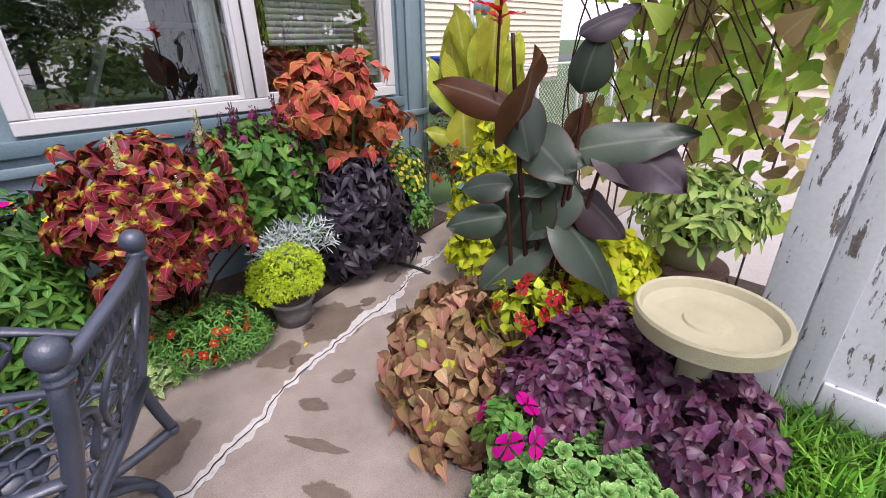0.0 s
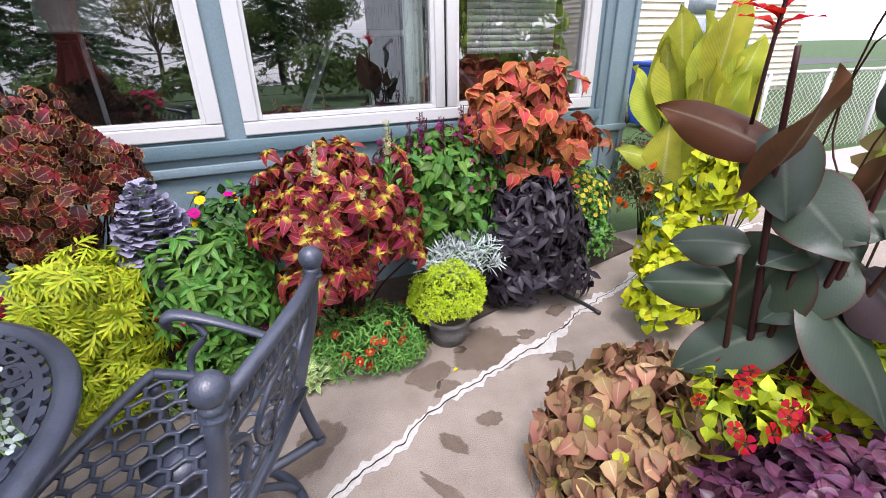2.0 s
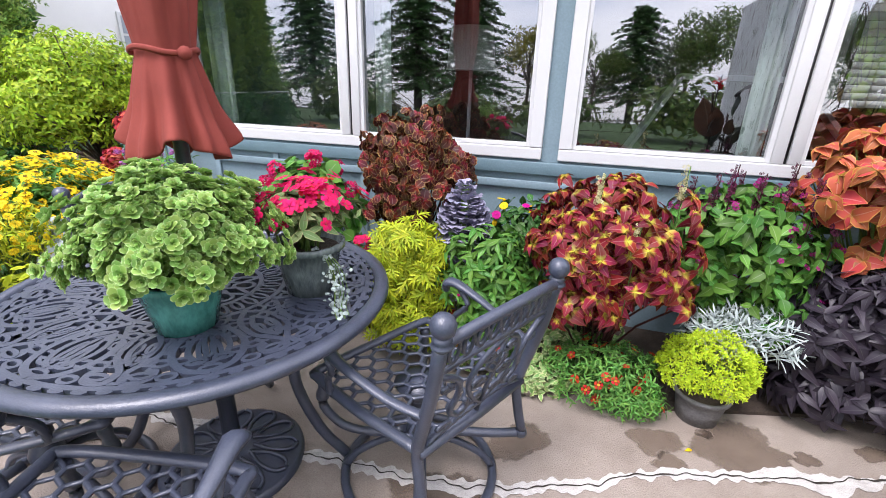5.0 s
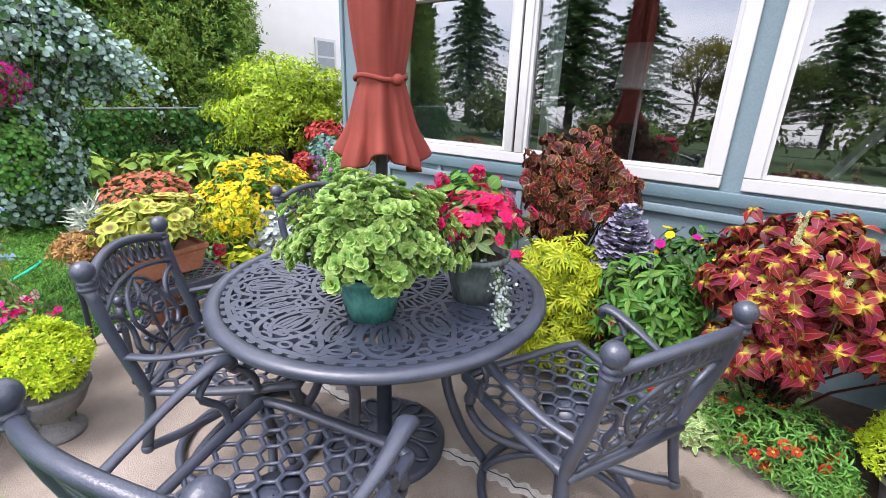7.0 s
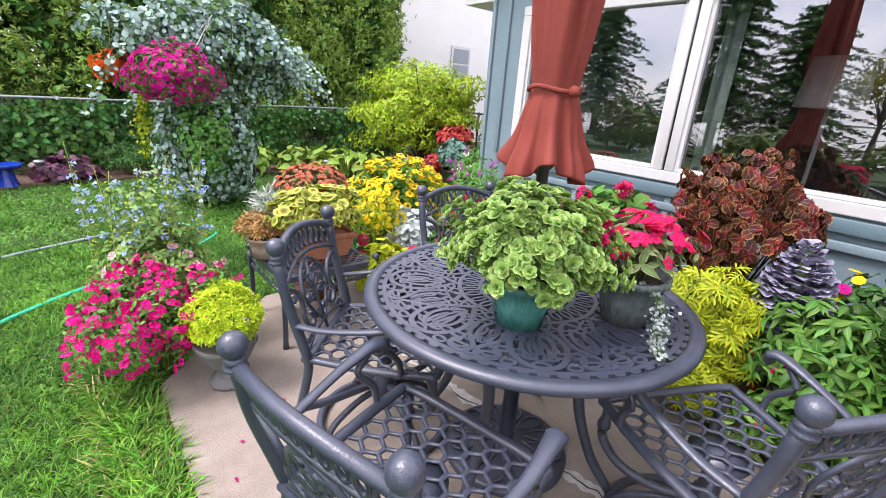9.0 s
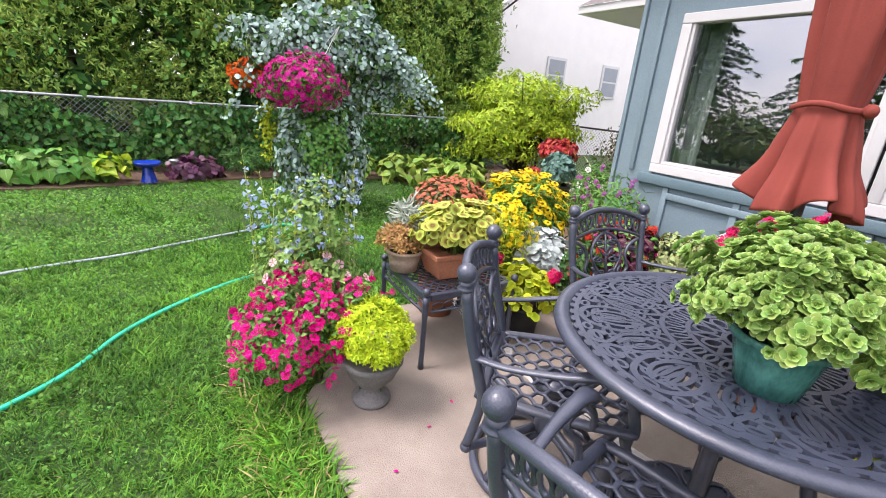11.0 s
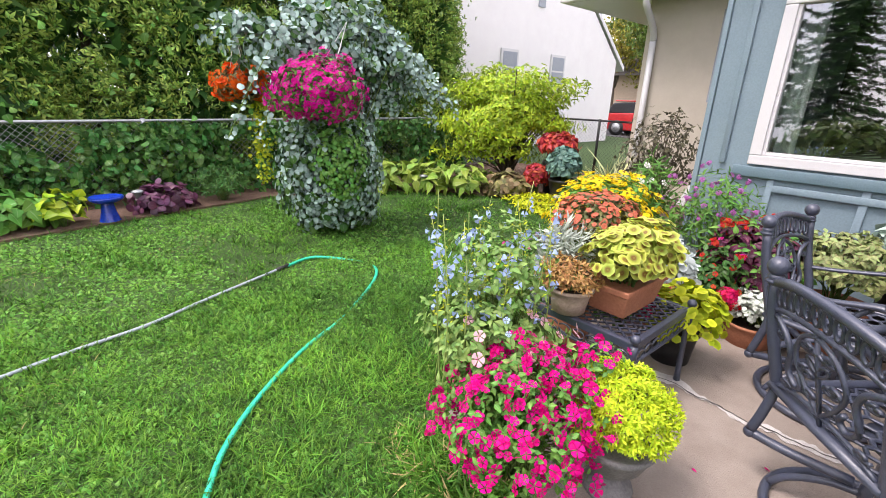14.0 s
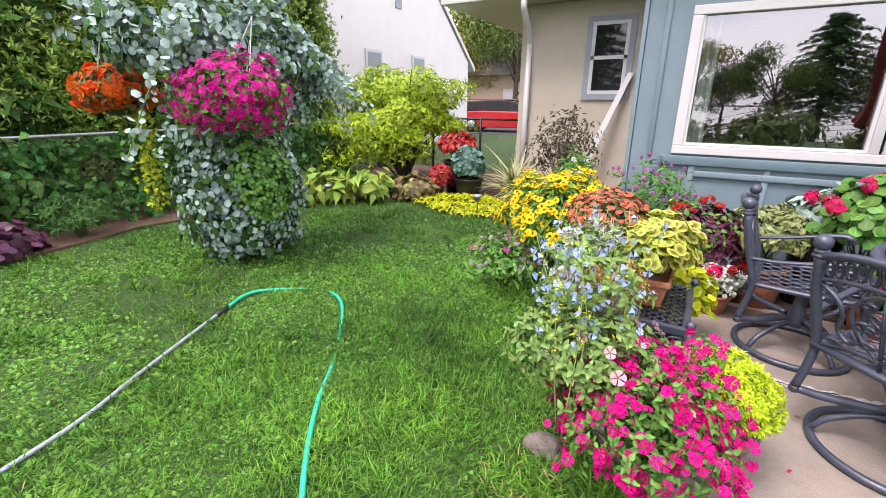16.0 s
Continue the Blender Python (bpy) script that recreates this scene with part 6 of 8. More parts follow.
def peeling():
    m, nt, p = material("peeling_white_paint")
    tc = node(nt, "ShaderNodeTexCoord")
    mp = node(nt, "ShaderNodeMapping")
    mp.inputs["Scale"].default_value = (1, 1, 0.22)
    nt.links.new(tc.outputs["Object"], mp.inputs[0])
    a = node(nt, "ShaderNodeTexNoise", Scale=24.0, Detail=8.0, Roughness=0.68)
    nt.links.new(mp.outputs[0], a.inputs["Vector"])
    b = node(nt, "ShaderNodeTexNoise", Scale=60.0, Detail=4.0)
    nt.links.new(tc.outputs["Object"], b.inputs["Vector"])
    k = ramp(nt, [(0.568, (0, 0, 0)), (0.583, (1, 1, 1))], a.outputs[0])
    wood = ramp(nt, [(0.3, (0.10, 0.085, 0.08)), (0.7, (0.26, 0.22, 0.2))], b.outputs[0])
    white = ramp(nt, [(0.2, (0.64, 0.65, 0.68)), (0.8, (0.75, 0.76, 0.78))], b.outputs[0])
    nt.links.new(mixrgb(nt, k, white, wood), p.inputs["Base Color"])
    p.inputs["Roughness"].default_value = 0.7
    bp = node(nt, "ShaderNodeBump", Strength=0.7, Distance=0.01)
    bp.invert = True
    nt.links.new(k, bp.inputs["Height"])
    nt.links.new(bp.outputs[0], p.inputs["Normal"])
    return m
M_PEEL = peeling()
setting("wall_boards", Bag().box(2.42, 2.54, -1.4, 0.62, -0.03, 2.35), M_PEEL, "white board wall with peeling paint", "wall")
gt = thing("wall_trim", 2.42, 0.62, 0, "white peeling corner boards of the board wall", "trim", kind="structure")
part("corner_board", Bag().box(-0.024, -0.002, -0.12, 0.022, 0.0, 2.34), M_PEEL, gt, bevel=0.004)
part("corner_board", Bag().box(-0.001, 0.119, 0.002, 0.022, 0.0, 2.34), M_PEEL, gt, bevel=0.004)
part("batten_board", Bag().box(-0.018, -0.002, -0.235, -0.13, 0.0, 2.34), M_PEEL, gt, bevel=0.004)
part("batten_board", Bag().box(-0.018, -0.002, -0.5, -0.45, 0.17, 2.34), M_PEEL, gt, bevel=0.004)
part("base_board", Bag().box(-0.02, -0.002, -0.8, -0.24, 0.02, 0.16), M_PEEL, gt, bevel=0.004)

M_RUSTY = surface("rusty_iron", (0.07, 0.035, 0.025), (0.2, 0.11, 0.08), 20.0, 0.85, 0.4)
def plant_stand():
    e = thing("plant_stand", 2.52, 0.96, 0.0, "rusty round wire plant stand", "plant stand")
    part("top", Bag().lathe([(0.002, 0.40), (0.17, 0.40), (0.175, 0.41), (0.17, 0.42), (0.002, 0.415)], 0, 0, 32), M_RUSTY, e)
    part("hoop", Bag().tube(np.c_[oval(0, 0, 0.18, 0.18, 0, 32), np.full(32, 0.36)], 0.006, 5, closed=True), M_RUSTY, e)
    for k in range(3):
        a = 2.1 * k + 0.4
        part("leg", Bag().tube(spline([(0.15 * math.cos(a), 0.15 * math.sin(a), 0.40), (0.13 * math.cos(a), 0.13 * math.sin(a), 0.2), (0.19 * math.cos(a), 0.19 * math.sin(a), 0.0)], 10), 0.008, 6), M_RUSTY, e)
    plant("holiday_cactus", "arching green segmented cactus in a cream pot", "potted plant", (2.52, 0.96, 0.42),
          [((2.46, 0.93, 0.68), (0.24, 0.24, 0.18), 420, 0.15, 0.5, -0.3)],
          [dict(t=leaf_tpl(0.32, 4, "spoon", 0.4, 0.1, tooth=0.12), k=2, tilt=20, size=(0.05, 0.1), m=leaf_mat("cactus_segment", [(0, (0.10, 0.17, 0.04)), (0.6, (0.2, 0.3, 0.06)), (1, (0.34, 0.42, 0.12))], vary=0.3, vein=0), down=0.35, up=0.5)],
          stem=(30, M_STEM, 0.004), pot=(M_CREAM, 0.15, 0.13, 0.10))
plant_stand()
def bean_vine():
    e = thing("bean_vine", 2.95, 1.2, 0.0, "hyacinth bean vine with green and purplish leaves on canes", "vine")
    for i in range(6):
        x, y = -0.2 + 0.6 * rng.random(), -0.5 + 1.0 * rng.random()
        part("cane", Bag().tube(spline([(x * 0.6, y, 0), (x * 0.8, y, 1.0), (x, y, 2.4)], 8), 0.006, 5), M_BARK, e, "brown cane support")
    for (nm, mt, n) in (("foliage", L_VINE, 900), ("purplish_foliage", L_VINE_P, 380)):
        P = np.c_[rng.uniform(-0.25, 0.5, n), rng.uniform(-0.55, 0.55, n), 0.35 + 2.05 * rng.random(n) ** 0.55]
        P[:, 0] += np.abs(P[:, 1]) * 0.3
        N = np.tile([[-0.75, -0.45, 0.35]], (n, 1))
        lf = Bag().add(T_HEART, frames(N, -20, 1, 0.45, 0.45), P, rng.uniform(0.08, 0.16, n))
        part(nm, lf, mt, e)
    vb = Bag()
    for i in range(14):
        z, y = 0.8 + 1.5 * rng.random(), -0.5 + 0.9 * rng.random()
        vb.tube(spline([(-0.2, y, z), (-0.25, y + 0.2, z + 0.3), (-0.2, y + 0.3, z - 0.2), (-0.28, y + 0.1, z - 0.5)], 14), 0.004, 4)
    part("tendril", vb, M_STEM_D, e)
bean_vine()
plant("white_alyssum", "small green plant with white flowers in a dark pot", "alyssum", (2.75, 1.55, 0.0),
      [((2.75, 1.55, 0.28), (0.16, 0.14, 0.12), 200)], [dict(t=T_LAN, k=3, tilt=20, size=(0.025, 0.04), m=L_MID)],
      [dict(t=T_SMALL, m=F_WHITE, n=60, size=(0.008, 0.012))], pot=(M_BLACKPOT, 0.2, 0.13, 0.1))

# ---- far end beyond the path ----
setting("driveway", Bag().box(3.42, 12.0, -6.0, 1.88, -0.029, -0.012).box(6.62, 12.0, 1.881, 4.1, -0.029, -0.012), M_DRIVE, "pale concrete driveway beyond the garden", "driveway")
def cream_garage():
    e = thing("cream_garage", 12.0, -1.0, -0.03, "neighbouring garage with cream horizontal siding", "garage", kind="structure")
    part("wall", Bag().box(0.05, 5.0, -9.0, 5.5, 0.0, 5.0), M_SIDING, e)
    for i in range(30):
        part("siding_board", Bag().raw([(0.005, -9.0, 0.1 + i * 0.16), (0.005, 5.5, 0.1 + i * 0.16), (0.047, 5.5, 0.26 + i * 0.16), (0.047, -9.0, 0.26 + i * 0.16), (0.047, -9.0, 0.1 + i * 0.16), (0.047, 5.5, 0.1 + i * 0.16)], [(0, 1, 2, 3), (4, 5, 1, 0)]), M_SIDING, e, smooth=False)
cream_garage()
def neighbour_cream():
    e = thing("cream_house", 9.5, 8.0, 0.0, "neighbouring house with cream horizontal siding", "house", kind="structure")
    part("wall", Bag().box(-5.6, 6.0, 1.6, 5.0, -0.03, 6.0), M_SIDING, e)
    for i in range(34):
        part("siding_board", Bag().raw([(-5.6, 1.555, 0.1 + i * 0.16), (6.0, 1.555, 0.1 + i * 0.16), (6.0, 1.597, 0.26 + i * 0.16), (-5.6, 1.597, 0.26 + i * 0.16), (-5.6, 1.597, 0.1 + i * 0.16), (6.0, 1.597, 0.1 + i * 0.16)], [(0, 1, 2, 3), (4, 5, 1, 0)]), M_SIDING, e, smooth=False)
    for x in (-3.9, -1.2, 1.8):
        w = part("window", Bag().box(x - 0.55, x + 0.55, 1.50, 1.56, 1.2, 2.5), M_WHITE, e)
        for dz in (0, 0.64):
            part("pane", Bag().box(x - 0.47, x + 0.47, 1.485, 1.497, 1.28 + dz, 1.84 + dz), surface("dim_glass", (0.2, 0.24, 0.28), (0.3, 0.34, 0.38), 2.0, 0.1, 0.0), w)
neighbour_cream()
M_BIN = surface("blue_plastic", (0.01, 0.05, 0.30), (0.015, 0.08, 0.42), 5.0, 0.4, 0.1)
def bin_():
    e = thing("recycling_bin", 7.0, 6.6, 0.0, "blue plastic wheeled recycling bin with a lid", "bin")
    b = Bag().raw([(-0.22, -0.24, 0.05), (0.22, -0.24, 0.05), (0.22, 0.24, 0.05), (-0.22, 0.24, 0.05), (-0.29, -0.32, 0.98), (0.29, -0.32, 0.98), (0.29, 0.32, 0.98), (-0.29, 0.32, 0.98)], [(3, 2, 1, 0), (4, 5, 6, 7), (0, 1, 5, 4), (1, 2, 6, 5), (2, 3, 7, 6), (3, 0, 4, 7)])
    part("body", b, M_BIN, e, smooth=False, bevel=0.02)
    part("lid", Bag().box(-0.31, 0.31, -0.35, 0.34, 0.985, 1.05), M_BIN, e, smooth=False, bevel=0.02)
    for sx in (-0.25, 0.25):
        part("wheel", Bag().tube([(sx - 0.03, 0.3, 0.12), (sx + 0.03, 0.3, 0.12)], 0.12, 16), M_BLACKPOT, e)
bin_()
def low_fence(name, label, x0, y0, x1, y1, h, mat, n, step_posts=1.2, wire=True):
    e = thing(name, x0, y0, -0.03, label, "fence", kind="structure")
    L = math.hypot(x1 - x0, y1 - y0)
    d = np.array([(x1 - x0) / L, (y1 - y0) / L])
    for k in range(int(L / step_posts) + 1):
        q = d * k * step_posts
        part("post", Bag().tube([(q[0], q[1], 0), (q[0], q[1], h * 0.5), (q[0], q[1], h + 0.03)], 0.025, 8), mat, e)
    part("rail", Bag().tube([(0, 0, h), (d[0] * L / 2, d[1] * L / 2, h), (d[0] * L, d[1] * L, h)], 0.019, 8), mat, e)
    if wire:
        w = Bag()
        s = 0.075
        m = int(L / s)
        k2 = int(h / s)
        for i in range(-k2, m):
            for sg in (0, 1):
                a, b = i * s, i * s + h
                za, zb = 0.02, h
                if a < 0:
                    za, a = za - a, 0
                if b > L:
                    zb, b = zb - (b - L), L
                if sg:
                    za, zb = h - za, h - zb
                w.tube([(d[0] * a, d[1] * a, za), (d[0] * b, d[1] * b, zb)], 0.0025, 3, cap=False)
        part("chain_link", w, mat, e, "woven wire mesh")
    return e
low_fence("wire_gate", "low white wire garden fence", 5.6, 4.6, 8.8, 4.2, 1.0, M_WHITE, 3, 1.0)

# ---- yard side ----
low_fence("fence_1", "galvanised chain-link fence grown over with ivy", -7.8, -6.2, -7.8, 7.4, 0.99, M_GALV, 6, 2.2)
low_fence("fence_2", "chain-link fence with a gate", -7.8, 7.4, -4.5, 7.4, 1.04, M_BLACKPOT, 3, 1.1)
def vine_wall():
    e = thing("ivy", -7.75, 0, 0, "dense green ivy covering the fence", "ivy", kind="stuff")
    n = 9000
    y = rng.uniform(-6, 6.8, n)
    z = rng.random(n) ** 0.8 * 1.0
    bump = np.array([noise.noise(Vector((a * 0.9, b * 1.5, 4))) for a, b in zip(y, z)])
    keep = bump > -0.28
    y, z, bump = y[keep], z[keep], bump[keep]
    x = 0.05 + 0.45 * (1 - z) * (0.6 + bump) + rng.uniform(-0.12, 0.12, len(y))
    P = np.c_[x, y, z * 0.93 + bump * 0.12]
    N = np.tile([[0.85, -0.15, 0.4]], (len(P), 1))
    part("foliage", Bag().add(T_HEART, frames(N, -15, 1, 0.5, 0.4), P, rng.uniform(0.05, 0.11, len(P))), L_IVY, e)
    n = 250
    y = np.concatenate([rng.normal(c, 0.3, n // 5) for c in (-2.3, -0.9, 0.4, 1.8, 3.4)])
    P = np.c_[0.2 + rng.uniform(-0.1, 0.25, n), y, rng.uniform(0.1, 2.2, n)]
    part("climbing_leaves", Bag().add(T_HEART, frames(np.tile([[0.85, -0.1, 0.4]], (n, 1)), -15, 1, 0.5, 0.35), P, rng.uniform(0.05, 0.10, n)), L_MID, e)
vine_wall()
def conifer_mesh(n, h, r, seed):
    """Foliage sprays of one columnar arborvitae, in drooping tiers round the trunk."""
    q = np.random.default_rng(seed)
    m = 165
    cz, ca = h * q.random(m) ** 0.9, q.uniform(0, 2 * np.pi, m)
    cr = r * (1 - (cz / h) ** 1.8 * 0.85) * q.uniform(0.55, 1.0, m)
    i = q.integers(0, m, n)
    d = q.normal(0, 1, (n, 3)) * np.array([0.115, 0.115, 0.23])
    P = np.c_[cr * np.cos(ca), cr * np.sin(ca), cz][i] + d
    N = np.c_[np.cos(ca), np.sin(ca), np.full(m, 0.45)][i] + d * np.array([3.5, 3.5, 1.2])
    P[:, 2] = np.maximum(P[:, 2], 0.05)
    return P, N / np.linalg.norm(N, axis=1)[:, None]
def frond_tpl():
    """A flat spray: a stalk with paired finger scales."""
    T, Q, U = [], [], []
    for s in (-1, 0, 1):
        b = len(T)
        ang = s * 0.55
        for t, w in ((0.0, 0.04), (0.55, 0.115), (1.0, 0.03)):
            L = t * (1.0 if s == 0 else 0.75)
            x, y = L * math.sin(ang), L * math.cos(ang)
            T += [(x - w * math.cos(ang), y + w * math.sin(ang), -0.2 * t * t), (x + w * math.cos(ang), y - w * math.sin(ang), -0.2 * t * t)]
            U += [(0.5, t), (0.5, t)]
        Q += [(b, b + 1, b + 3, b + 2), (b + 2, b + 3, b + 5, b + 4)]
    return np.array(T), np.array(Q), np.array(U)
T_FROND = frond_tpl()
def fan_tpl():
    """A small fan of three flat fingers."""
    T, Q, U = [], [], []
    for s in (-1, 0, 1):
        a, L, b = s * 0.9, 1 - 0.3 * abs(s), len(T)
        c, d = math.cos(a), math.sin(a)
        for x, y in ((0, 0), (-0.14, 0.55 * L), (0, L), (0.14, 0.55 * L)):
            T.append((x * c + y * d, y * c - x * d, -0.15 * y * y))
            U.append((0.5, y))
        Q.append((b, b + 3, b + 2, b + 1))
    return np.array(T), np.array(Q), np.array(U)
T_FAN = fan_tpl()
def arborvitae(seed):
    e = thing("arborvitae", 0, 0, -0.03, "tall dense green arborvitae in the hedge", "arborvitae", "hedge trees")
    part("trunk", Bag().tube(spline([(0, 0, 0), (0.04, 0, 2), (0, 0.03, 4.8)], 8), np.linspace(0.09, 0.02, 8), 8), M_BARK, e)
    P, N = conifer_mesh(15500, 5.6, 0.95, seed)
    # Inner fans are coloured darker than the outer spray, painting the core's shade.
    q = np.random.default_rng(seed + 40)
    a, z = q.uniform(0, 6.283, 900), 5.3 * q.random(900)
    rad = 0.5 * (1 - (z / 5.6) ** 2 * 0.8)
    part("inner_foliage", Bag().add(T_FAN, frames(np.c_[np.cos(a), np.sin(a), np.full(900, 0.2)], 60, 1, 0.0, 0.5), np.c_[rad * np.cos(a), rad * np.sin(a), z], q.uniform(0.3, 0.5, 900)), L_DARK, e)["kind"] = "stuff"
    part("foliage", Bag().add(T_FAN, frames(N, 48, 1, -0.25, 0.35), P, rng.uniform(0.07, 0.125, len(P))), L_HEDGE, e)
    return e
hedge = [arborvitae(1), arborvitae(2)]
spots = [(-8.9, -6.0), (-9.1, -4.7), (-8.8, -3.5), (-9.0, -2.3), (-8.8, -1.1), (-9.1, 0.1), (-8.9, 1.2), (-9.0, 2.4), (-8.8, 3.5), (-9.1, 4.6), (-8.9, 5.6), (-9.6, 6.4)]
hedge[0].matrix_basis = pose(*spots[0], -0.03)
hedge[1].matrix_basis = pose(*spots[1], -0.03)
for i, (x, y) in enumerate(spots[2:]):
    c = copy_thing(hedge[i % 2], pose(x, y, -0.03, 0, 0, 67 * i))
    c.scale = (1, 1, 0.9 + 0.25 * ((i * 7) % 5) / 5)

def yard_plants():
    plant("yellow_shrub", "large yellow-green leafy shrub by the fence", "shrub", (-6.15, 5.5, -0.02),
          [((-6.15, 5.45, 1.08), (1.12, 1.05, 0.76), 5200, 0.5, 0.4), ((-6.3, 5.2, 0.55), (0.9, 0.85, 0.5), 900, 0.35, 0.4)],
          [dict(t=leaf_tpl(0.46, 3, "ovate", 0.2, 0.2), k=3, tilt=10, size=(0.05, 0.09), m=L_YSHRUB, down=0.3, up=0.4)], stem=(60, M_BARK, 0.012))
    hs = plant("hosta", "pale-edged green hosta clump", "hosta", (-6.2, 3.75, -0.02),
          [((-6.2, 3.75, 0.16), (0.42, 0.42, 0.30), 90, 0.1, 0.4)],
          [dict(t=leaf_tpl(0.62, 5, "heart", 0.45, 0.2), k=1, tilt=20, size=(0.14, 0.22), m=L_HOSTA, down=0.15, up=0.7)], stem=(20, M_STEM, 0.006), group="hostas")
    copy_thing(hs, pose(-5.72, 4.1, -0.02, 0, 0, 80))
    copy_thing(hs, pose(-6.55, 3.3, -0.02, 0, 0, 200))
    copy_thing(hs, pose(-6.9, 2.6, -0.02, 0, 0, 140))
    plant("heuchera", "bronze and green low heuchera", "heuchera", (-5.3, 4.5, -0.02), [((-5.3, 4.48, 0.12), (0.34, 0.3, 0.22), 170)],
          [dict(t=T_ROUND, k=2, tilt=15, size=(0.07, 0.12), m=leaf_mat("bronze_leaf", [(0, (0.16, 0.16, 0.06)), (1, (0.26, 0.2, 0.09))], vary=0.5, hue=0.05))])
    plant("green_ground_plants", "dark green leafy clump under the fence", "shrub", (-6.85, -1.55, -0.02), [((-6.85, -1.4, 0.14), (0.34, 0.85, 0.26), 420)],
          [dict(t=T_HEART, k=1, tilt=10, size=(0.09, 0.15), m=L_MID, down=0.3)])
    plant("lime_hosta", "small bright yellow-lime hosta", "hosta", (-6.72, -0.6, -0.02), [((-6.72, -0.58, 0.14), (0.2, 0.22, 0.2), 60)],
          [dict(t=T_HEART, k=1, tilt=20, size=(0.09, 0.14), m=L_YSHRUB, down=0.2, up=0.6)])
    plant("purple_heuchera", "dark purple heuchera clump", "heuchera", (-6.95, 0.32, -0.02), [((-6.95, 0.34, 0.1), (0.26, 0.34, 0.2), 170)],
          [dict(t=T_ROUND, k=2, tilt=15, size=(0.06, 0.1), m=L_PURPLE)])
    plant("grey_shrub", "grey-green feathery small shrub", "shrub", (-7.1, 1.05, -0.02), [((-7.1, 1.05, 0.2), (0.25, 0.3, 0.25), 200)],
          [dict(t=T_NAR, k=4, tilt=35, size=(0.06, 0.1), m=L_IVY)])
    plant("red_coleus_pot", "bright red foliage plant in a pot", "coleus", (-4.98, 5.24, -0.02), [((-4.95, 5.21, 0.72), (0.27, 0.27, 0.19), 220)],
          [dict(t=T_OVB, k=4, tilt=8, size=(0.07, 0.11), m=L_REDCOL, down=0.3)], pot=(M_BLACKPOT, 0.5, 0.18, 0.14))
    plant("red_coleus_low", "low red foliage plant", "coleus", (-5.02, 4.86, -0.02), [((-5.02, 4.85, 0.26), (0.18, 0.18, 0.2), 130)],
          [dict(t=T_OVB, k=4, tilt=8, size=(0.05, 0.09), m=L_REDCOL, down=0.3)])
    plant("blue_green_dome", "blue-green domed kale-like plant in a dark pot", "ornamental kale", (-4.61, 4.96, -0.02), [((-4.61, 4.94, 0.48), (0.22, 0.22, 0.25), 220, 0.08, 0.8)],
          [dict(t=T_ROUND, k=3, tilt=15, size=(0.06, 0.1), m=L_BLUEG, down=0.3)], pot=(M_BLACKPOT, 0.3, 0.2, 0.16))
    plant("yellow_ground_cover", "bright yellow-green creeping ground cover", "ground cover", (-4.3, 4.4, -0.02), [((-4.3, 4.4, 0.02), (0.75, 0.5, 0.09), 900, 0.3, 0.4, 0.0)],
          [dict(t=T_OV, k=3, tilt=25, size=(0.03, 0.055), m=L_LIME)], inner=False)
    plant("variegated_grass", "striped grassy clump with arching blades", "grass", (-4.05, 5.35, -0.02), [((-4.05, 5.35, 0.05), (0.1, 0.1, 0.1), 170)],
          [dict(t=leaf_tpl(0.05, 6, "blade", 0.7, 0.1), k=1, tilt=55, size=(0.45, 0.7), m=leaf_mat("striped_blade", [(0, (0.3, 0.36, 0.15)), (1, (0.45, 0.46, 0.22))], (0.6, 0.58, 0.35), 0.8, vary=0.3, vein=0), down=0.0, up=1.5)], stem=None, inner=False)
    plant("dark_shrub", "airy dark-leaved twiggy shrub at the house corner", "shrub", (-3.15, 4.63, -0.02), [((-3.15, 4.6, 0.72), (0.42, 0.4, 0.6), 620, 0.3, 0.3)],
          [dict(t=T_OV, k=2, tilt=30, size=(0.03, 0.055), m=leaf_mat("dull_dark_leaf", [(0, (0.06, 0.065, 0.035)), (1, (0.12, 0.10, 0.06))], vary=0.5))], stem=(60, M_BARK, 0.005), inner=False)
    plant("white_lily", "white trumpet flowers over green stems", "lily", (-2.75, 3.6, -0.02), [((-2.75, 3.55, 0.5), (0.2, 0.2, 0.4), 160)],
          [dict(t=T_NAR, k=3, tilt=30, size=(0.08, 0.13), m=L_MID)], [dict(t=T_PET, m=F_WHITE, n=9, size=(0.026, 0.04), out=0.04)], inner=False)
    plant("black_eyed_susan", "golden black-eyed susans in a dense clump", "rudbeckia", (-2.55, 2.5, -0.02),
          [((-2.5, 2.42, 0.48), (0.32, 0.42, 0.34), 820), ((-2.85, 2.8, 0.42), (0.3, 0.35, 0.32), 500)],
          [dict(t=T_LAN, k=3, tilt=25, size=(0.05, 0.09), m=L_MID)],
          [dict(t=T_DAISY, m=F_YEL, n=860, size=(0.024, 0.036), out=0.05, up=0.7, zmin=-0.3, eye=F_DARKEYE, eyesize=0.3)])
    plant("verbena", "airy verbena with small lilac flower heads on tall stems", "verbena", (-1.98, 2.9, 0.0),
          [((-1.96, 2.84, 0.52), (0.32, 0.24, 0.42), 420, 0.3, 0.35)],
          [dict(t=T_LAN, k=3, tilt=30, size=(0.035, 0.065), m=L_MID)],
          [dict(t=T_SMALL, m=petal("mauve_petal", (0.3, 0.08, 0.28), (0.42, 0.13, 0.38)), n=44, size=(0.008, 0.012), out=0.08, head=9, spread=0.012, zmin=0.0, up=0.9)], stem=(90, M_STEM, 0.002), inner=False)
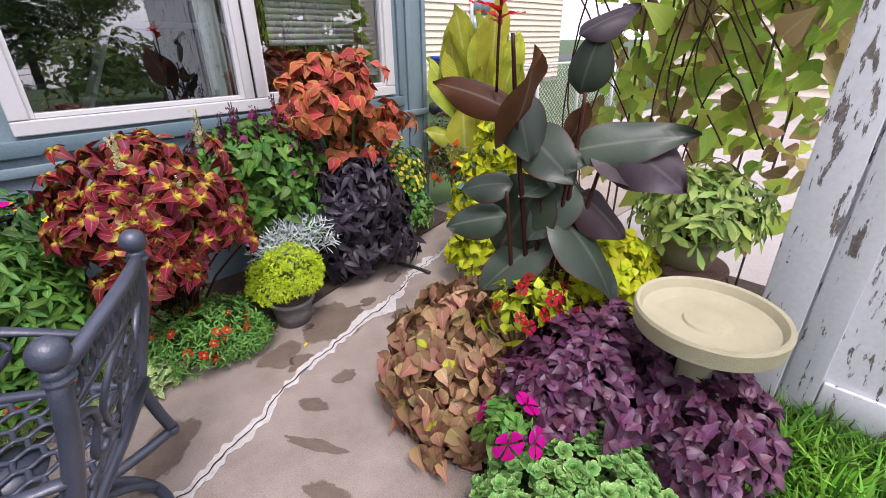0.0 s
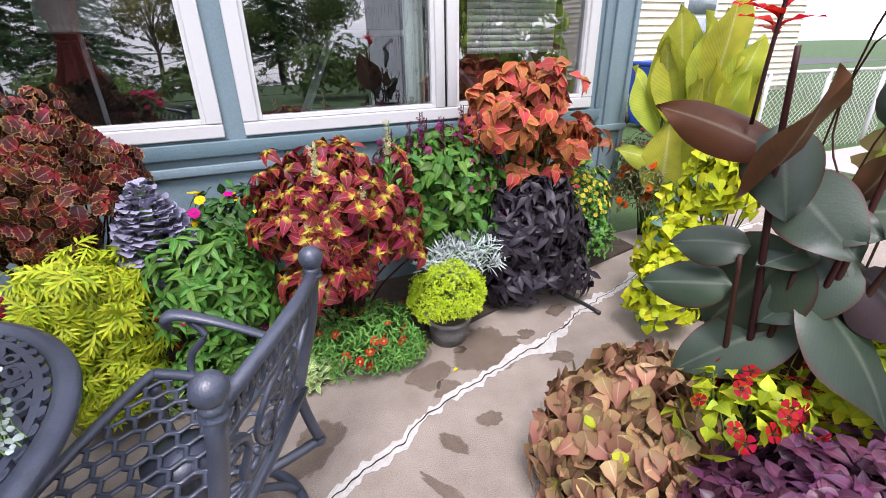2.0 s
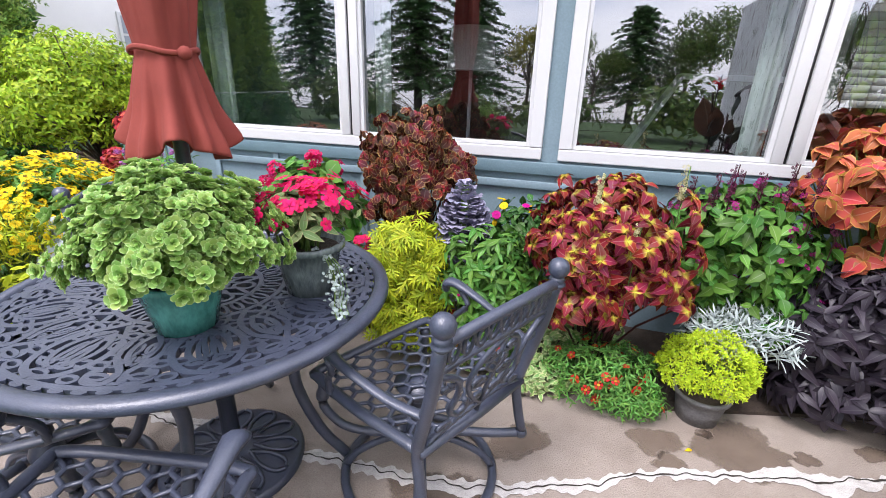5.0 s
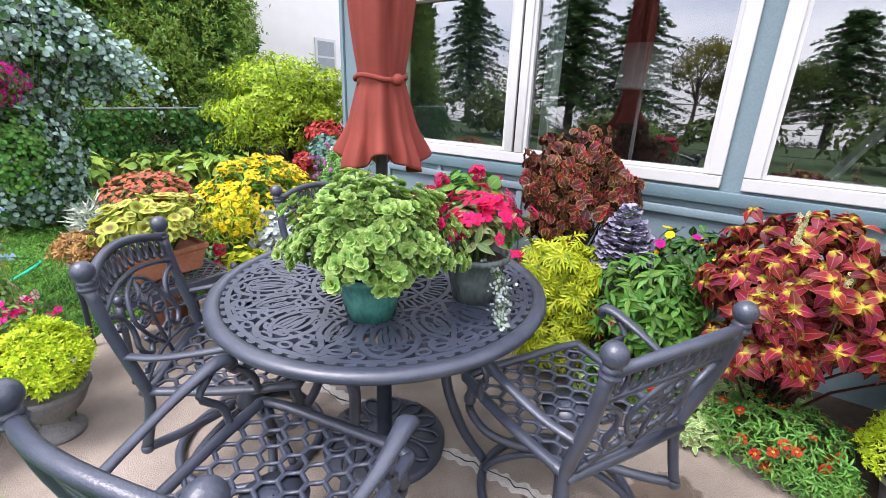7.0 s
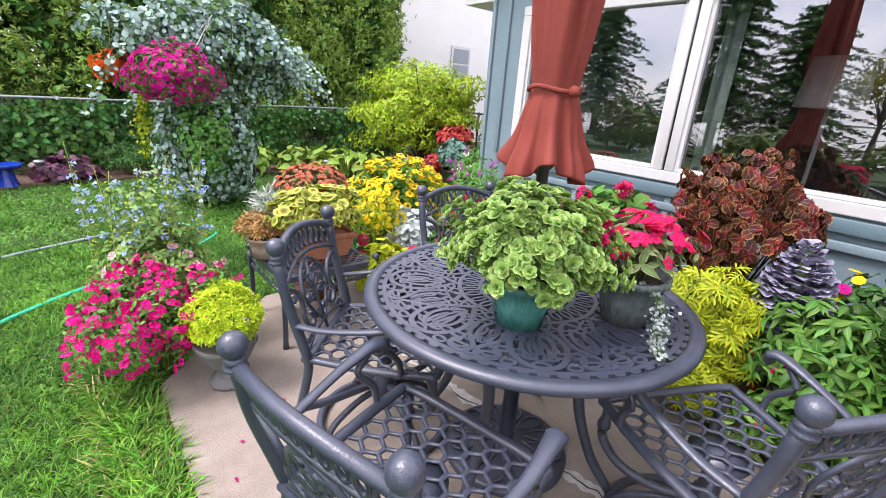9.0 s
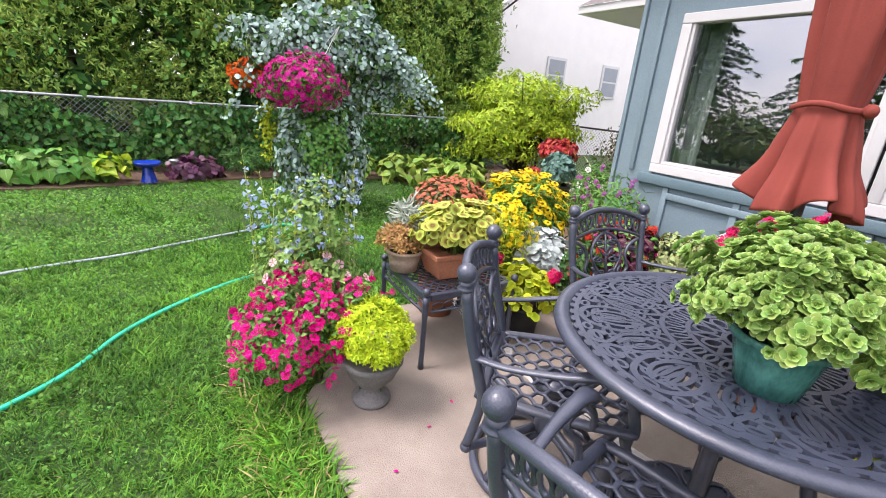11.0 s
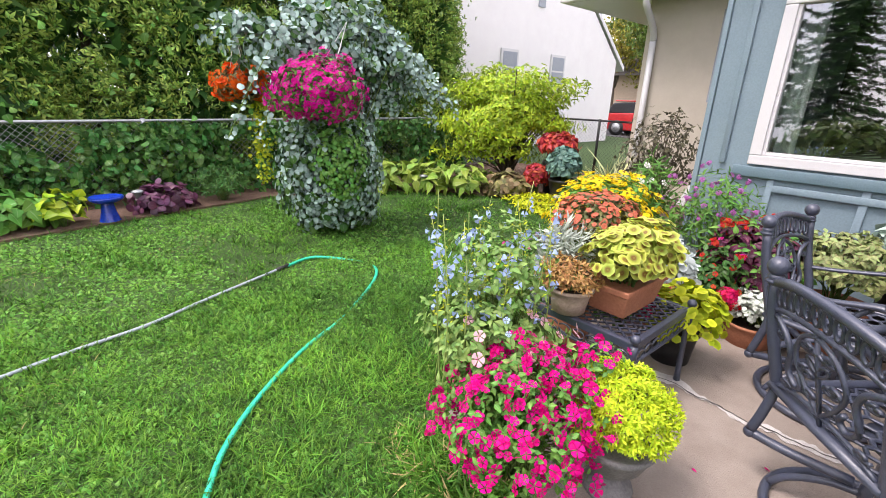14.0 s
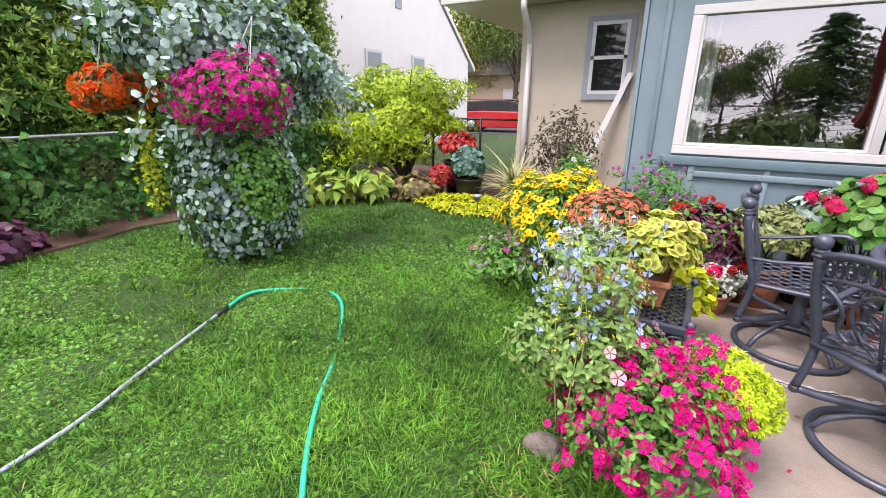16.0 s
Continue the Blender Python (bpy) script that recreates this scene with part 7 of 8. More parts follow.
    plant("silver_dusty_miller", "silver-white dusty miller mound", "dusty miller", (-1.98, 2.22, 0.0),
          [((-1.98, 2.22, 0.36), (0.19, 0.17, 0.2), 260)], [dict(t=T_RUF, k=3, tilt=20, size=(0.04, 0.07), m=L_SILVER)], pot=(M_TERRA, 0.2, 0.13, 0.1))
    plant("purple_coleus", "dark maroon coleus mound with orange flowers above", "coleus", (-1.62, 2.72, 0.0),
          [((-1.6, 2.62, 0.42), (0.30, 0.22, 0.26), 420)], [dict(t=T_OVB, k=4, tilt=8, size=(0.03, 0.058), m=L_MAROON, down=0.35), dict(t=T_OV, k=2, tilt=15, size=(0.04, 0.06), m=L_MID, share=0.5, name="green_leaves")],
          [dict(t=T_PET, m=F_CORAL, n=14, size=(0.016, 0.022), head=10, spread=0.025, out=0.05, zmin=0.2), dict(t=T_PET, m=F_MAG, n=14, size=(0.016, 0.022), zmin=0.0)], pot=(M_TERRA, 0.18, 0.16, 0.12))
    plant("white_begonia", "white-flowered low plant in a clay pot", "begonia", (-1.5, 2.44, 0.0),
          [((-1.48, 2.42, 0.22), (0.2, 0.15, 0.13), 380)], [dict(t=T_ROUND, k=2, tilt=15, size=(0.02, 0.036), m=leaf_mat("white_variegated_leaf", [(0, (0.5, 0.55, 0.48)), (1, (0.62, 0.66, 0.6))], (0.2, 0.3, 0.15), 0.9, vary=0.3))],
          [dict(t=T_SMALL, m=F_RED, n=5, size=(0.012, 0.018), head=16, spread=0.026, out=0.04)], pot=(M_TERRA, 0.14, 0.15, 0.12))
    plant("pale_coleus", "pale green and cream trailing foliage plant", "coleus", (-1.2, 2.72, 0.0),
          [((-1.2, 2.66, 0.52), (0.24, 0.17, 0.2), 420)], [dict(t=T_OVB, k=4, tilt=5, size=(0.026, 0.046), m=leaf_mat("cream_green_leaf", [(0, (0.28, 0.32, 0.12)), (1, (0.20, 0.30, 0.09))], (0.4, 0.3, 0.2), 0.9, vary=0.3), down=0.4)], pot=(M_TERRA, 0.3, 0.16, 0.12))
    plant("red_geranium", "lime-leaved geranium with red flower heads in a black pot", "geranium", (-1.72, 1.88, 0.0),
          [((-1.66, 1.80, 0.30), (0.19, 0.18, 0.2), 330)], [dict(t=T_DISC, face=1, size=(0.017, 0.03), m=L_YGREEN, up=0.5, jit=0.35)],
          [dict(t=T_PET, m=F_PINK, n=9, size=(0.013, 0.019), head=22, spread=0.03, out=0.05, zmin=-0.4)], pot=(M_BLACKPOT, 0.2, 0.12, 0.1))
    plant("orange_impatiens", "dark leafy plant with small orange-red flowers", "impatiens", (-1.78, 2.42, 0.0),
          [((-1.74, 2.36, 0.3), (0.18, 0.16, 0.26), 220)], [dict(t=T_OV, k=3, tilt=15, size=(0.03, 0.05), m=L_DARK)], [dict(t=T_PET, m=F_CORAL, n=40, size=(0.013, 0.02))])
    plant("yellow_daisy_bush", "yellow flowers with green leaves behind the pots", "daisy", (-2.08, 1.98, 0.0),
          [((-2.1, 2.0, 0.48), (0.2, 0.2, 0.24), 260)], [dict(t=T_LAN, k=3, tilt=20, size=(0.03, 0.05), m=L_YGREEN)], [dict(t=T_DAISY, m=F_YEL, n=70, size=(0.016, 0.024), out=0.02)])
    plant("rust_mum", "rust-orange chrysanthemum dome in full bloom", "chrysanthemum", (-2.16, 1.52, 0.0),
          [((-2.06, 1.50, 0.77), (0.21, 0.22, 0.14), 620, 0.08, 0.75, -0.4), ((-2.06, 1.50, 0.64), (0.17, 0.18, 0.12), 220)],
          [dict(t=T_OV, k=2, tilt=15, size=(0.02, 0.036), m=leaf_mat("mum_leaf", [(0, (0.1, 0.13, 0.04)), (1, (0.17, 0.16, 0.06))], vary=0.4))],
          [dict(t=T_DBL, m=F_MUM, n=520, size=(0.011, 0.016), out=0.012, zmin=0.0, up=0.5)], pot=(M_TERRA, 0.42, 0.14, 0.11))
    plant("banded_geranium", "yellow-green banded geranium in a terracotta trough", "geranium", (-1.82, 1.42, 0.425),
          [((-1.80, 1.40, 0.70), (0.19, 0.25, 0.15), 420, 0.28, 0.45)],
          [dict(t=T_DISC, face=1, size=(0.018, 0.034), m=L_GERAN, up=0.7, jit=0.3)], stem=(40, M_STEM, 0.005))
    trough = thing("terracotta_trough", -1.82, 1.42, 0.424, "rectangular terracotta trough planter", "planter")
    t = Bag()
    prof = [((0.085, 0.15), 0.0), ((0.105, 0.185), 0.115), ((0.115, 0.195), 0.116), ((0.115, 0.195), 0.145), ((0.10, 0.18), 0.145), ((0.095, 0.175), 0.12)]
    V = [(sx * a, sy * b, z) for (a, b), z in prof for sx, sy in ((-1, -1), (1, -1), (1, 1), (-1, 1))]
    F = [(i * 4 + s, i * 4 + (s + 1) % 4, (i + 1) * 4 + (s + 1) % 4, (i + 1) * 4 + s) for i in range(5) for s in range(4)] + [(3, 2, 1, 0), (20, 21, 22, 23)]
    part("body", t.raw(V, F), M_TERRA, trough, smooth=False, bevel=0.006)
    plant("rusty_sedum", "rusty brown sedum in a pale clay pot", "sedum", (-1.95, 1.16, 0.424),
          [((-1.95, 1.13, 0.60), (0.14, 0.12, 0.09), 420)], [dict(t=T_SCALE, k=4, tilt=35, size=(0.018, 0.03), m=L_RUST)], pot=(M_PALECLAY, 0.12, 0.095, 0.075))
    plant("grey_lavender", "grey tuft of narrow lavender leaves in a pot", "lavender", (-2.06, 1.26, 0.424),
          [((-2.06, 1.26, 0.62), (0.13, 0.12, 0.16), 240)], [dict(t=T_NAR, k=3, tilt=55, size=(0.05, 0.09), m=leaf_mat("grey_needle", [(0, (0.3, 0.36, 0.28)), (1, (0.42, 0.47, 0.4))], vary=0.25, vein=0))], pot=(M_TERRA, 0.1, 0.08, 0.06))
    plant("lime_sedum_urn", "lime-yellow sedum mound in a grey stone urn", "sedum", (-1.47, 0.79, 0.0),
          [((-1.47, 0.79, 0.35), (0.17, 0.16, 0.155), 2000, 0.2, 0.65, -0.5)],
          [dict(t=T_SCALE, k=5, tilt=40, size=(0.013, 0.025), m=L_LIMESED, up=0.5)], stem=(30, M_STEM, 0.003), inner=False)
    urn = thing("stone_urn", -1.47, 0.79, 0.0, "grey stone pedestal urn", "urn")
    part("body", Bag().lathe([(0.002, 0.0), (0.085, 0.0), (0.09, 0.015), (0.085, 0.03), (0.055, 0.05), (0.045, 0.075), (0.07, 0.1), (0.105, 0.14), (0.13, 0.2), (0.14, 0.215), (0.135, 0.23), (0.12, 0.225), (0.002, 0.21)], 0, 0, 32), M_STONEPOT, urn)
    plant("hot_pink_petunia", "cascade of hot pink petunias at the patio edge", "petunia", (-1.72, 0.58, 0.0),
          [((-1.70, 0.50, 0.28), (0.28, 0.25, 0.26), 900, 0.25, 0.6), ((-1.68, 0.56, 0.42), (0.24, 0.22, 0.12), 160), ((-1.56, 0.76, 0.45), (0.1, 0.12, 0.12), 60)],
          [dict(t=T_OV, k=2, tilt=20, size=(0.018, 0.032), m=L_MID, down=0.2)],
          [dict(t=T_PET, m=F_HOT, n=430, size=(0.014, 0.023), out=0.025, zmin=-0.6, up=0.2, jit=0.75), dict(t=T_PET, m=F_HOT, n=240, size=(0.012, 0.019), out=0.035, zmin=-0.3, up=0.2, jit=0.9)], stem=(60, M_STEM, 0.003))
    bs = plant("blue_salvia", "airy green plant with sky-blue salvia flowers", "salvia", (-1.98, 0.72, 0.0),
          [((-1.94, 0.62, 0.46), (0.28, 0.25, 0.24), 800, 0.25, 0.5), ((-1.95, 0.66, 0.74), (0.22, 0.22, 0.22), 170, 0.3, 0.2)],
          [dict(t=T_OV, k=3, tilt=20, size=(0.018, 0.036), m=leaf_mat("soft_green_leaf", [(0, (0.11, 0.21, 0.045)), (1, (0.21, 0.34, 0.085))], vary=0.3), down=0.1)],
          [dict(t=T_SMALL, m=F_BLUE, n=26, size=(0.009, 0.016), out=0.03, where=lambda q: q[2] > 0.6), dict(t=T_PET, m=F_LPINK, n=16, size=(0.018, 0.026), out=0.045, where=lambda q: q[2] < 0.6 and q[0] > -1.95)], stem=(120, M_STEM, 0.0025), inner=False)
    for i in range(15):
        tall_spike(bs, rng.normal(0.01, 0.14), rng.normal(-0.04, 0.14), 0.66, 0.18 + 0.24 * rng.random())
    plant("pansy", "lilac and magenta pansies at the lawn edge", "pansy", (-2.85, 2.1, -0.02),
          [((-2.85, 2.1, 0.2), (0.3, 0.3, 0.2), 260)], [dict(t=T_OV, k=2, tilt=15, size=(0.03, 0.05), m=L_MID)],
          [dict(t=T_SMALL, m=F_LILAC, n=60, size=(0.014, 0.02)), dict(t=T_PET, m=F_MAG, n=16, size=(0.018, 0.026))])
    plant("deep_green_filler", "low dark green foliage between the pots", "foliage", (-2.2, 2.4, 0.0),
          [((-2.3, 2.2, 0.16), (0.3, 0.5, 0.22), 350)], [dict(t=T_OV, k=2, tilt=15, size=(0.04, 0.07), m=L_DARK)])
L_SPIKE = green("pale_spike_green", (0.22, 0.32, 0.08), (0.38, 0.46, 0.15), vary=0.2, vein=0)
def tall_spike(e, x, y, z, h):
    st = spline([(x, y, z - 0.4), (x + rng.normal(0, 0.02), y, z), (x + rng.normal(0, 0.03), y + rng.normal(0, 0.03), z + h)], 14)
    s = part("flower_stem", Bag().tube(st, np.linspace(0.003, 0.0012, 14), 4), L_SPIKE, e)
    n = 40
    q = st[(np.linspace(5, 13, n)).astype(int)] + rng.normal(0, 0.008, (n, 3))
    part("bud", Bag().add(T_SCALE, frames(np.tile([[0, 0, 1.0]], (n, 1)), 20, 1, 0, 0.4), q, rng.uniform(0.012, 0.024, n)), L_YGREEN, s)["kind"] = "stuff"
    q = st[[6, 7, 8, 9, 10, 11, 12]] + rng.normal(0, 0.018, (7, 3))
    part("blossom", Bag().add(T_LIP, up_frames(np.c_[rng.normal(0, 1, (7, 2)), np.full(7, -0.2)]), q, rng.uniform(0.011, 0.018, 7)), F_BLUE, s)
yard_plants()

def side_stand():
    e = thing("side_table", -1.86, 1.40, 0.0, "square dark cast metal side table with scroll apron", "side table")
    a, b, z = 0.26, 0.28, 0.405
    part("frame", Bag().box(-a, a, -b, -b + 0.03, z - 0.03, z + 0.008).box(-a, a, b - 0.03, b, z - 0.03, z + 0.008).box(-a, -a + 0.03, -b + 0.031, b - 0.031, z - 0.03, z + 0.008).box(a - 0.03, a, -b + 0.031, b - 0.031, z - 0.03, z + 0.008), M_IRON, e, smooth=False, bevel=0.005)
    for i in range(-9, 10):
        pts = np.array([(min(a - 0.02, max(-a + 0.02, i * 0.03 + (0.013 if i % 2 else -0.013) * math.cos(k * 3.1416))), -b + 0.02 + k * (2 * b - 0.04) / 20, z) for k in range(21)])
        part("top_bar", Bag().tube(pts, 0.0085, 4, 0.6, cap=False), M_IRON, e)
    ap = Bag()
    for sx, sy, horizontal in ((0, -b, 1), (0, b, 1), (a, 0, 0), (-a, 0, 0)):
        for k in range(-3, 4):
            o = oval(k * 0.07, z - 0.06, 0.033, 0.022, 0, 10)
            p = np.c_[o[:, 0], np.full(10, sy), o[:, 1]] if horizontal else np.c_[np.full(10, sx), o[:, 0], o[:, 1]]
            ap.tube(p, 0.005, 4, closed=True)
        L = np.array([[-0.25, z - 0.085], [0, z - 0.09], [0.25, z - 0.085]])
        ap.tube(np.c_[L[:, 0], np.full(3, sy), L[:, 1]] if horizontal else np.c_[np.full(3, sx), L[:, 0], L[:, 1]], 0.008, 5)
    part("apron", ap, M_IRON, e, "cast scroll apron")
    for sx in (-1, 1):
        for sy in (-1, 1):
            l = part("leg", Bag().tube(spline([(sx * a, sy * b, z), (sx * a, sy * b, 0.2), (sx * (a + 0.005), sy * (b + 0.005), 0.0)], 10), [0.017] * 3 + [0.014] * 6 + [0.017], 8), M_IRON, e)
            part("finial", Bag().ball((sx * a, sy * b, z + 0.03), 0.022, 12, 8), M_IRON, l)
side_stand()

def arbor():
    e = thing("arbor_post", -5.2, 1.75, -0.03, "grey steel tee post with hooks", "post")
    M_POST = surface("grey_steel", (0.22, 0.27, 0.31), (0.33, 0.38, 0.42), 9.0, 0.5, 0.1)
    part("post", Bag().tube([(0, 0, 0), (0, 0, 1.0), (0, 0, 1.98)], 0.035, 14), M_POST, e)
    part("crossbar", Bag().tube([(-0.35, -0.84, 1.90), (0, 0, 1.94), (0.1, 0.22, 1.95)], 0.035, 14), M_POST, e)
    # A quarter of the leaves go dark green, shade painted among the silver.
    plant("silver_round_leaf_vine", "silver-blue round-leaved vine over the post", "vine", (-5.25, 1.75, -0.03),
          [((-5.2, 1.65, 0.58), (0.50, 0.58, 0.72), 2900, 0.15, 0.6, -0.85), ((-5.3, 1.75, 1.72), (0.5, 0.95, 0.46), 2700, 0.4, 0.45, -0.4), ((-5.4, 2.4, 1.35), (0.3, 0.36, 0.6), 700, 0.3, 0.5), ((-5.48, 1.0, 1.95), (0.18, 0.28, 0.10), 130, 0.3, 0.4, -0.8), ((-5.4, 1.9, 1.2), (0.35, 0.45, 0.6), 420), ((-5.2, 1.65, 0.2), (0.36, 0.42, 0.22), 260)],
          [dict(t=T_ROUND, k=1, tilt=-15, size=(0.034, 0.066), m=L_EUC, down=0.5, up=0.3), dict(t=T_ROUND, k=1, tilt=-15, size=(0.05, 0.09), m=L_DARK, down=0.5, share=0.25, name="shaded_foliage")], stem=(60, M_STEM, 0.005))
    spray = thing("silver_vine_sprays", -5.2, 1.75, -0.03, "arching sprays of the silver round-leaved vine", "vine")
    for i in range(16):
        s = 1 if i < 14 else -1
        yy, xx, zz = s * rng.uniform(0.7, 1.35), rng.uniform(-0.25, 0.45), rng.uniform(0.95, 1.5)
        q = spline([(0, 0.1 * s, 1.85), (xx * 0.4, yy * 0.35, 2.1 + rng.normal(0, 0.08)), (xx * 0.8, yy * 0.75, (zz + 2.0) / 2), (xx, yy, zz)], 34)
        st = part("spray_stem", Bag().tube(q, 0.004, 4), M_STEM, spray)
        lv = np.repeat(q[4:], 3, 0)
        lv = lv + rng.normal(0, 0.025, lv.shape)
        part("foliage", Bag().add(T_ROUND, frames(np.tile([[0.6, -0.3, 0.6]], (len(lv), 1)), -10, 1, 0.35, 0.5), lv, np.tile(np.linspace(0.07, 0.04, 30), (3, 1)).T.ravel() * rng.uniform(0.8, 1.2, len(lv))), L_EUC, st)["kind"] = "stuff"
    plant("green_trailer", "green trailing plant below the hanging basket", "trailing plant", (-4.75, 1.5, -0.03),
          [((-4.85, 1.55, 0.75), (0.25, 0.28, 0.42), 600, 0.2, 0.6, -0.9)], [dict(t=T_ROUND, k=2, tilt=0, size=(0.03, 0.05), m=L_MID, down=0.4)], stem=None)
arbor()
def basket(name, label, x, y, z, r, hook, fl, n, leaf_m, size):
    e = thing(name, x, y, z, label, "hanging basket")
    part("bowl", Bag().lathe([(0.002, -0.14), (0.08, -0.13), (0.13, -0.08), (0.15, 0.0), (0.14, 0.0), (0.002, -0.01)], 0, 0, 24), M_BLACKPOT, e)
    for k in range(3):
        a = 2.1 * k
        part("wire", Bag().tube([(0.14 * math.cos(a), 0.14 * math.sin(a), 0), ((hook[0] - x) / 2 + 0.07 * math.cos(a), (hook[1] - y) / 2 + 0.07 * math.sin(a), (hook[2] - z) / 2), (hook[0] - x, hook[1] - y, hook[2] - z)], 0.004, 4), M_WHITE, e)
    P, N = mound((0, 0, 0.05), (r, r, r * 0.7), 1000, 0.32, 0.7, -0.75)
    part("foliage", Bag().add(T_OV, frames(N, 20, 2, 0.2), np.repeat(P, 2, 0), rng.uniform(0.03, 0.06, 2 * len(P))), leaf_m, e)["kind"] = "stuff"
    i = rng.permutation(len(P))[:n]
    part("blossom", Bag().add(T_PET, up_frames(N[i], 0.35), P[i] + N[i] * 0.03, rng.uniform(*size, n)), fl, e)
    return e
basket("hanging_petunia_basket", "hanging basket overflowing with magenta petunias", -4.69, 1.29, 1.30, 0.365, (-4.98, 1.76, 1.98), F_MAG, 900, L_MID, (0.018, 0.030))
ob = basket("hanging_begonia_basket", "hanging basket of orange begonias with a trailing vine", -5.70, 1.0, 1.36, 0.22, (-5.55, 0.93, 1.88), F_ORNG, 190, leaf_mat("begonia_leaf", [(0, (0.15, 0.12, 0.05)), (1, (0.2, 0.17, 0.07))], vary=0.4), (0.03, 0.05))
tr = Bag()
n = 260
P = np.c_[rng.normal(0.08, 0.04, n), rng.normal(0.1, 0.05, n), -0.05 - 0.85 * rng.random(n)]
part("trailing_vine", tr.add(T_HEART, frames(np.tile([[0.7, -0.4, 0.3]], (n, 1)), -10, 1, 0.5, 0.4), P, rng.uniform(0.025, 0.045, n)), L_YGREEN, ob, "pale variegated trailing vine")

M_COBALT = surface("cobalt_glaze", (0.005, 0.02, 0.22), (0.01, 0.05, 0.4), 8.0, 0.12, 0.1)
bb = thing("blue_bird_bath", -6.72, -0.2, -0.005, "low cobalt blue glazed bird bath", "bird bath")
part("bowl", Bag().lathe([(0.05, 0.19), (0.13, 0.21), (0.155, 0.235), (0.16, 0.26), (0.15, 0.26), (0.12, 0.235), (0.002, 0.225)], 0, 0, 32), M_COBALT, bb)
part("foot", Bag().lathe([(0.1, 0.0), (0.09, 0.02), (0.07, 0.1), (0.06, 0.17), (0.055, 0.195)], 0, 0, 24), M_COBALT, bb)
def path_light(x, y):
    e = thing("path_light", x, y, -0.01, "small grey solar path light on a stake", "path light", "path lights")
    part("stake", Bag().tube([(0, 0, 0), (0, 0, 0.1), (0, 0, 0.2)], 0.008, 6), M_BLACKPOT, e)
    part("lamp", Bag().lathe([(0.002, 0.18), (0.03, 0.19), (0.04, 0.25), (0.065, 0.255), (0.05, 0.275), (0.002, 0.285)], 0, 0, 16), M_GALV, e)
    return e
pl = path_light(-3.98, 3.95)
copy_thing(pl, pose(-6.85, 0.1, -0.01))
copy_thing(pl, pose(-6.6, -1.6, -0.01))
copy_thing(pl, pose(-6.0, 3.5, -0.01))

def hose():
    e = thing("garden_hose", -3.5, 0.5, -0.03, "green garden hose looped over the lawn", "hose")
    M_HOSE = surface("green_hose", (0.0, 0.42, 0.25), (0.01, 0.62, 0.38), 30.0, 0.35, 0.1)
    M_GHOSE = surface("grey_hose", (0.27, 0.32, 0.36), (0.42, 0.47, 0.51), 40.0, 0.5, 0.3)
    o = np.array([-3.5, 0.5, 0])
    g = spline(np.array([(-1.75, -1.05, 0.012), (-1.96, -0.71, 0.012), (-2.22, -0.43, 0.012), (-2.54, -0.24, 0.012), (-2.80, 0.0, 0.012), (-3.07, 0.34, 0.006), (-3.33, 0.74, -0.018), (-3.73, 1.23, 0.008), (-4.08, 1.35, -0.02), (-4.4, 1.04, 0.012), (-4.32, 0.71, 0.014)]) - o, 90)
    part("green_tube", Bag().tube(g + np.array([0, 0, 0.008]), 0.0125, 8), M_HOSE, e)
    g = spline(np.array([(-4.32, 0.71, 0.014), (-4.05, 0.07, 0.012), (-3.88, -0.3, 0.012), (-3.78, -0.7, 0.012), (-3.6, -1.3, 0.012), (-3.4, -2.2, 0.012)]) - o, 50)
    part("grey_tube", Bag().tube(g + np.array([0, 0, 0.008]), 0.0105, 8), M_GHOSE, e)
    part("coupling", Bag().tube(np.array([(-4.345, 0.77, 0.014), (-4.32, 0.71, 0.014), (-4.295, 0.65, 0.014)]) - o + np.array([0, 0, 0.008]), 0.017, 8), M_BLACKPOT, e)
    e2 = thing("black_hose", 2.1, 2.4, 0.0, "short black hose end lying on the concrete", "hose")
    part("tube", Bag().tube(spline([(0.0, 0.25, 0.05), (0.0, 0.12, 0.03), (0.06, 0.0, 0.014), (0.08, -0.14, 0.014)], 14), 0.011, 8), M_BLACKPOT, e2)
hose()

# ---- house wing and neighbours ----
setting("wall_wing", Bag().box(-4.45, -2.203, 6.4, 6.55, -0.05, 2.75), M_STUCCO, "beige stucco wing of the house", "wall")
setting("wall_wing_side", Bag().box(-4.45, -4.3, 6.55, 12.0, -0.05, 2.75), M_STUCCO, "beige stucco wing of the house", "wall")
setting("wing_eave", Bag().box(-5.5, -2.203, 5.9, 12.4, 2.76, 2.80), M_WHITE, "white soffit of the wing", "soffit")
setting("wing_gutter", Bag().box(-5.6, -2.203, 5.8, 5.89, 2.76, 2.87).box(-5.6, -5.51, 5.891, 12.4, 2.76, 2.87), M_WHITE, "white gutter", "gutter", bevel=0.01)
setting("wing_roof", Bag().raw([(-5.6, 5.78, 2.87), (-2.0, 5.78, 2.87), (-2.0, 9.2, 4.6), (-5.6, 9.2, 4.6), (-2.0, 12.6, 2.87), (-5.6, 12.6, 2.87)], [(0, 1, 2, 3), (3, 2, 4, 5)]), M_SHINGLE, "shingled roof of the wing", "roof")
dsp = thing("downspout", -4.3, 6.38, 0, "white downspout at the wing corner", "downspout", kind="structure")
part("pipe", Bag().tube(spline([(0.05, -0.52, 2.76), (0.05, -0.5, 2.6), (0.02, -0.15, 2.35), (0.0, -0.05, 2.2)], 14), 0.045, 8).tube([(0, -0.05, 2.2), (0, -0.05, 1.0), (0, -0.05, 0.02)], 0.045, 8), M_WHITE, dsp)
ww = thing("window_3", -3.1, 6.4, 1.4, "grey-framed white sash window in the beige wall", "window", kind="structure")
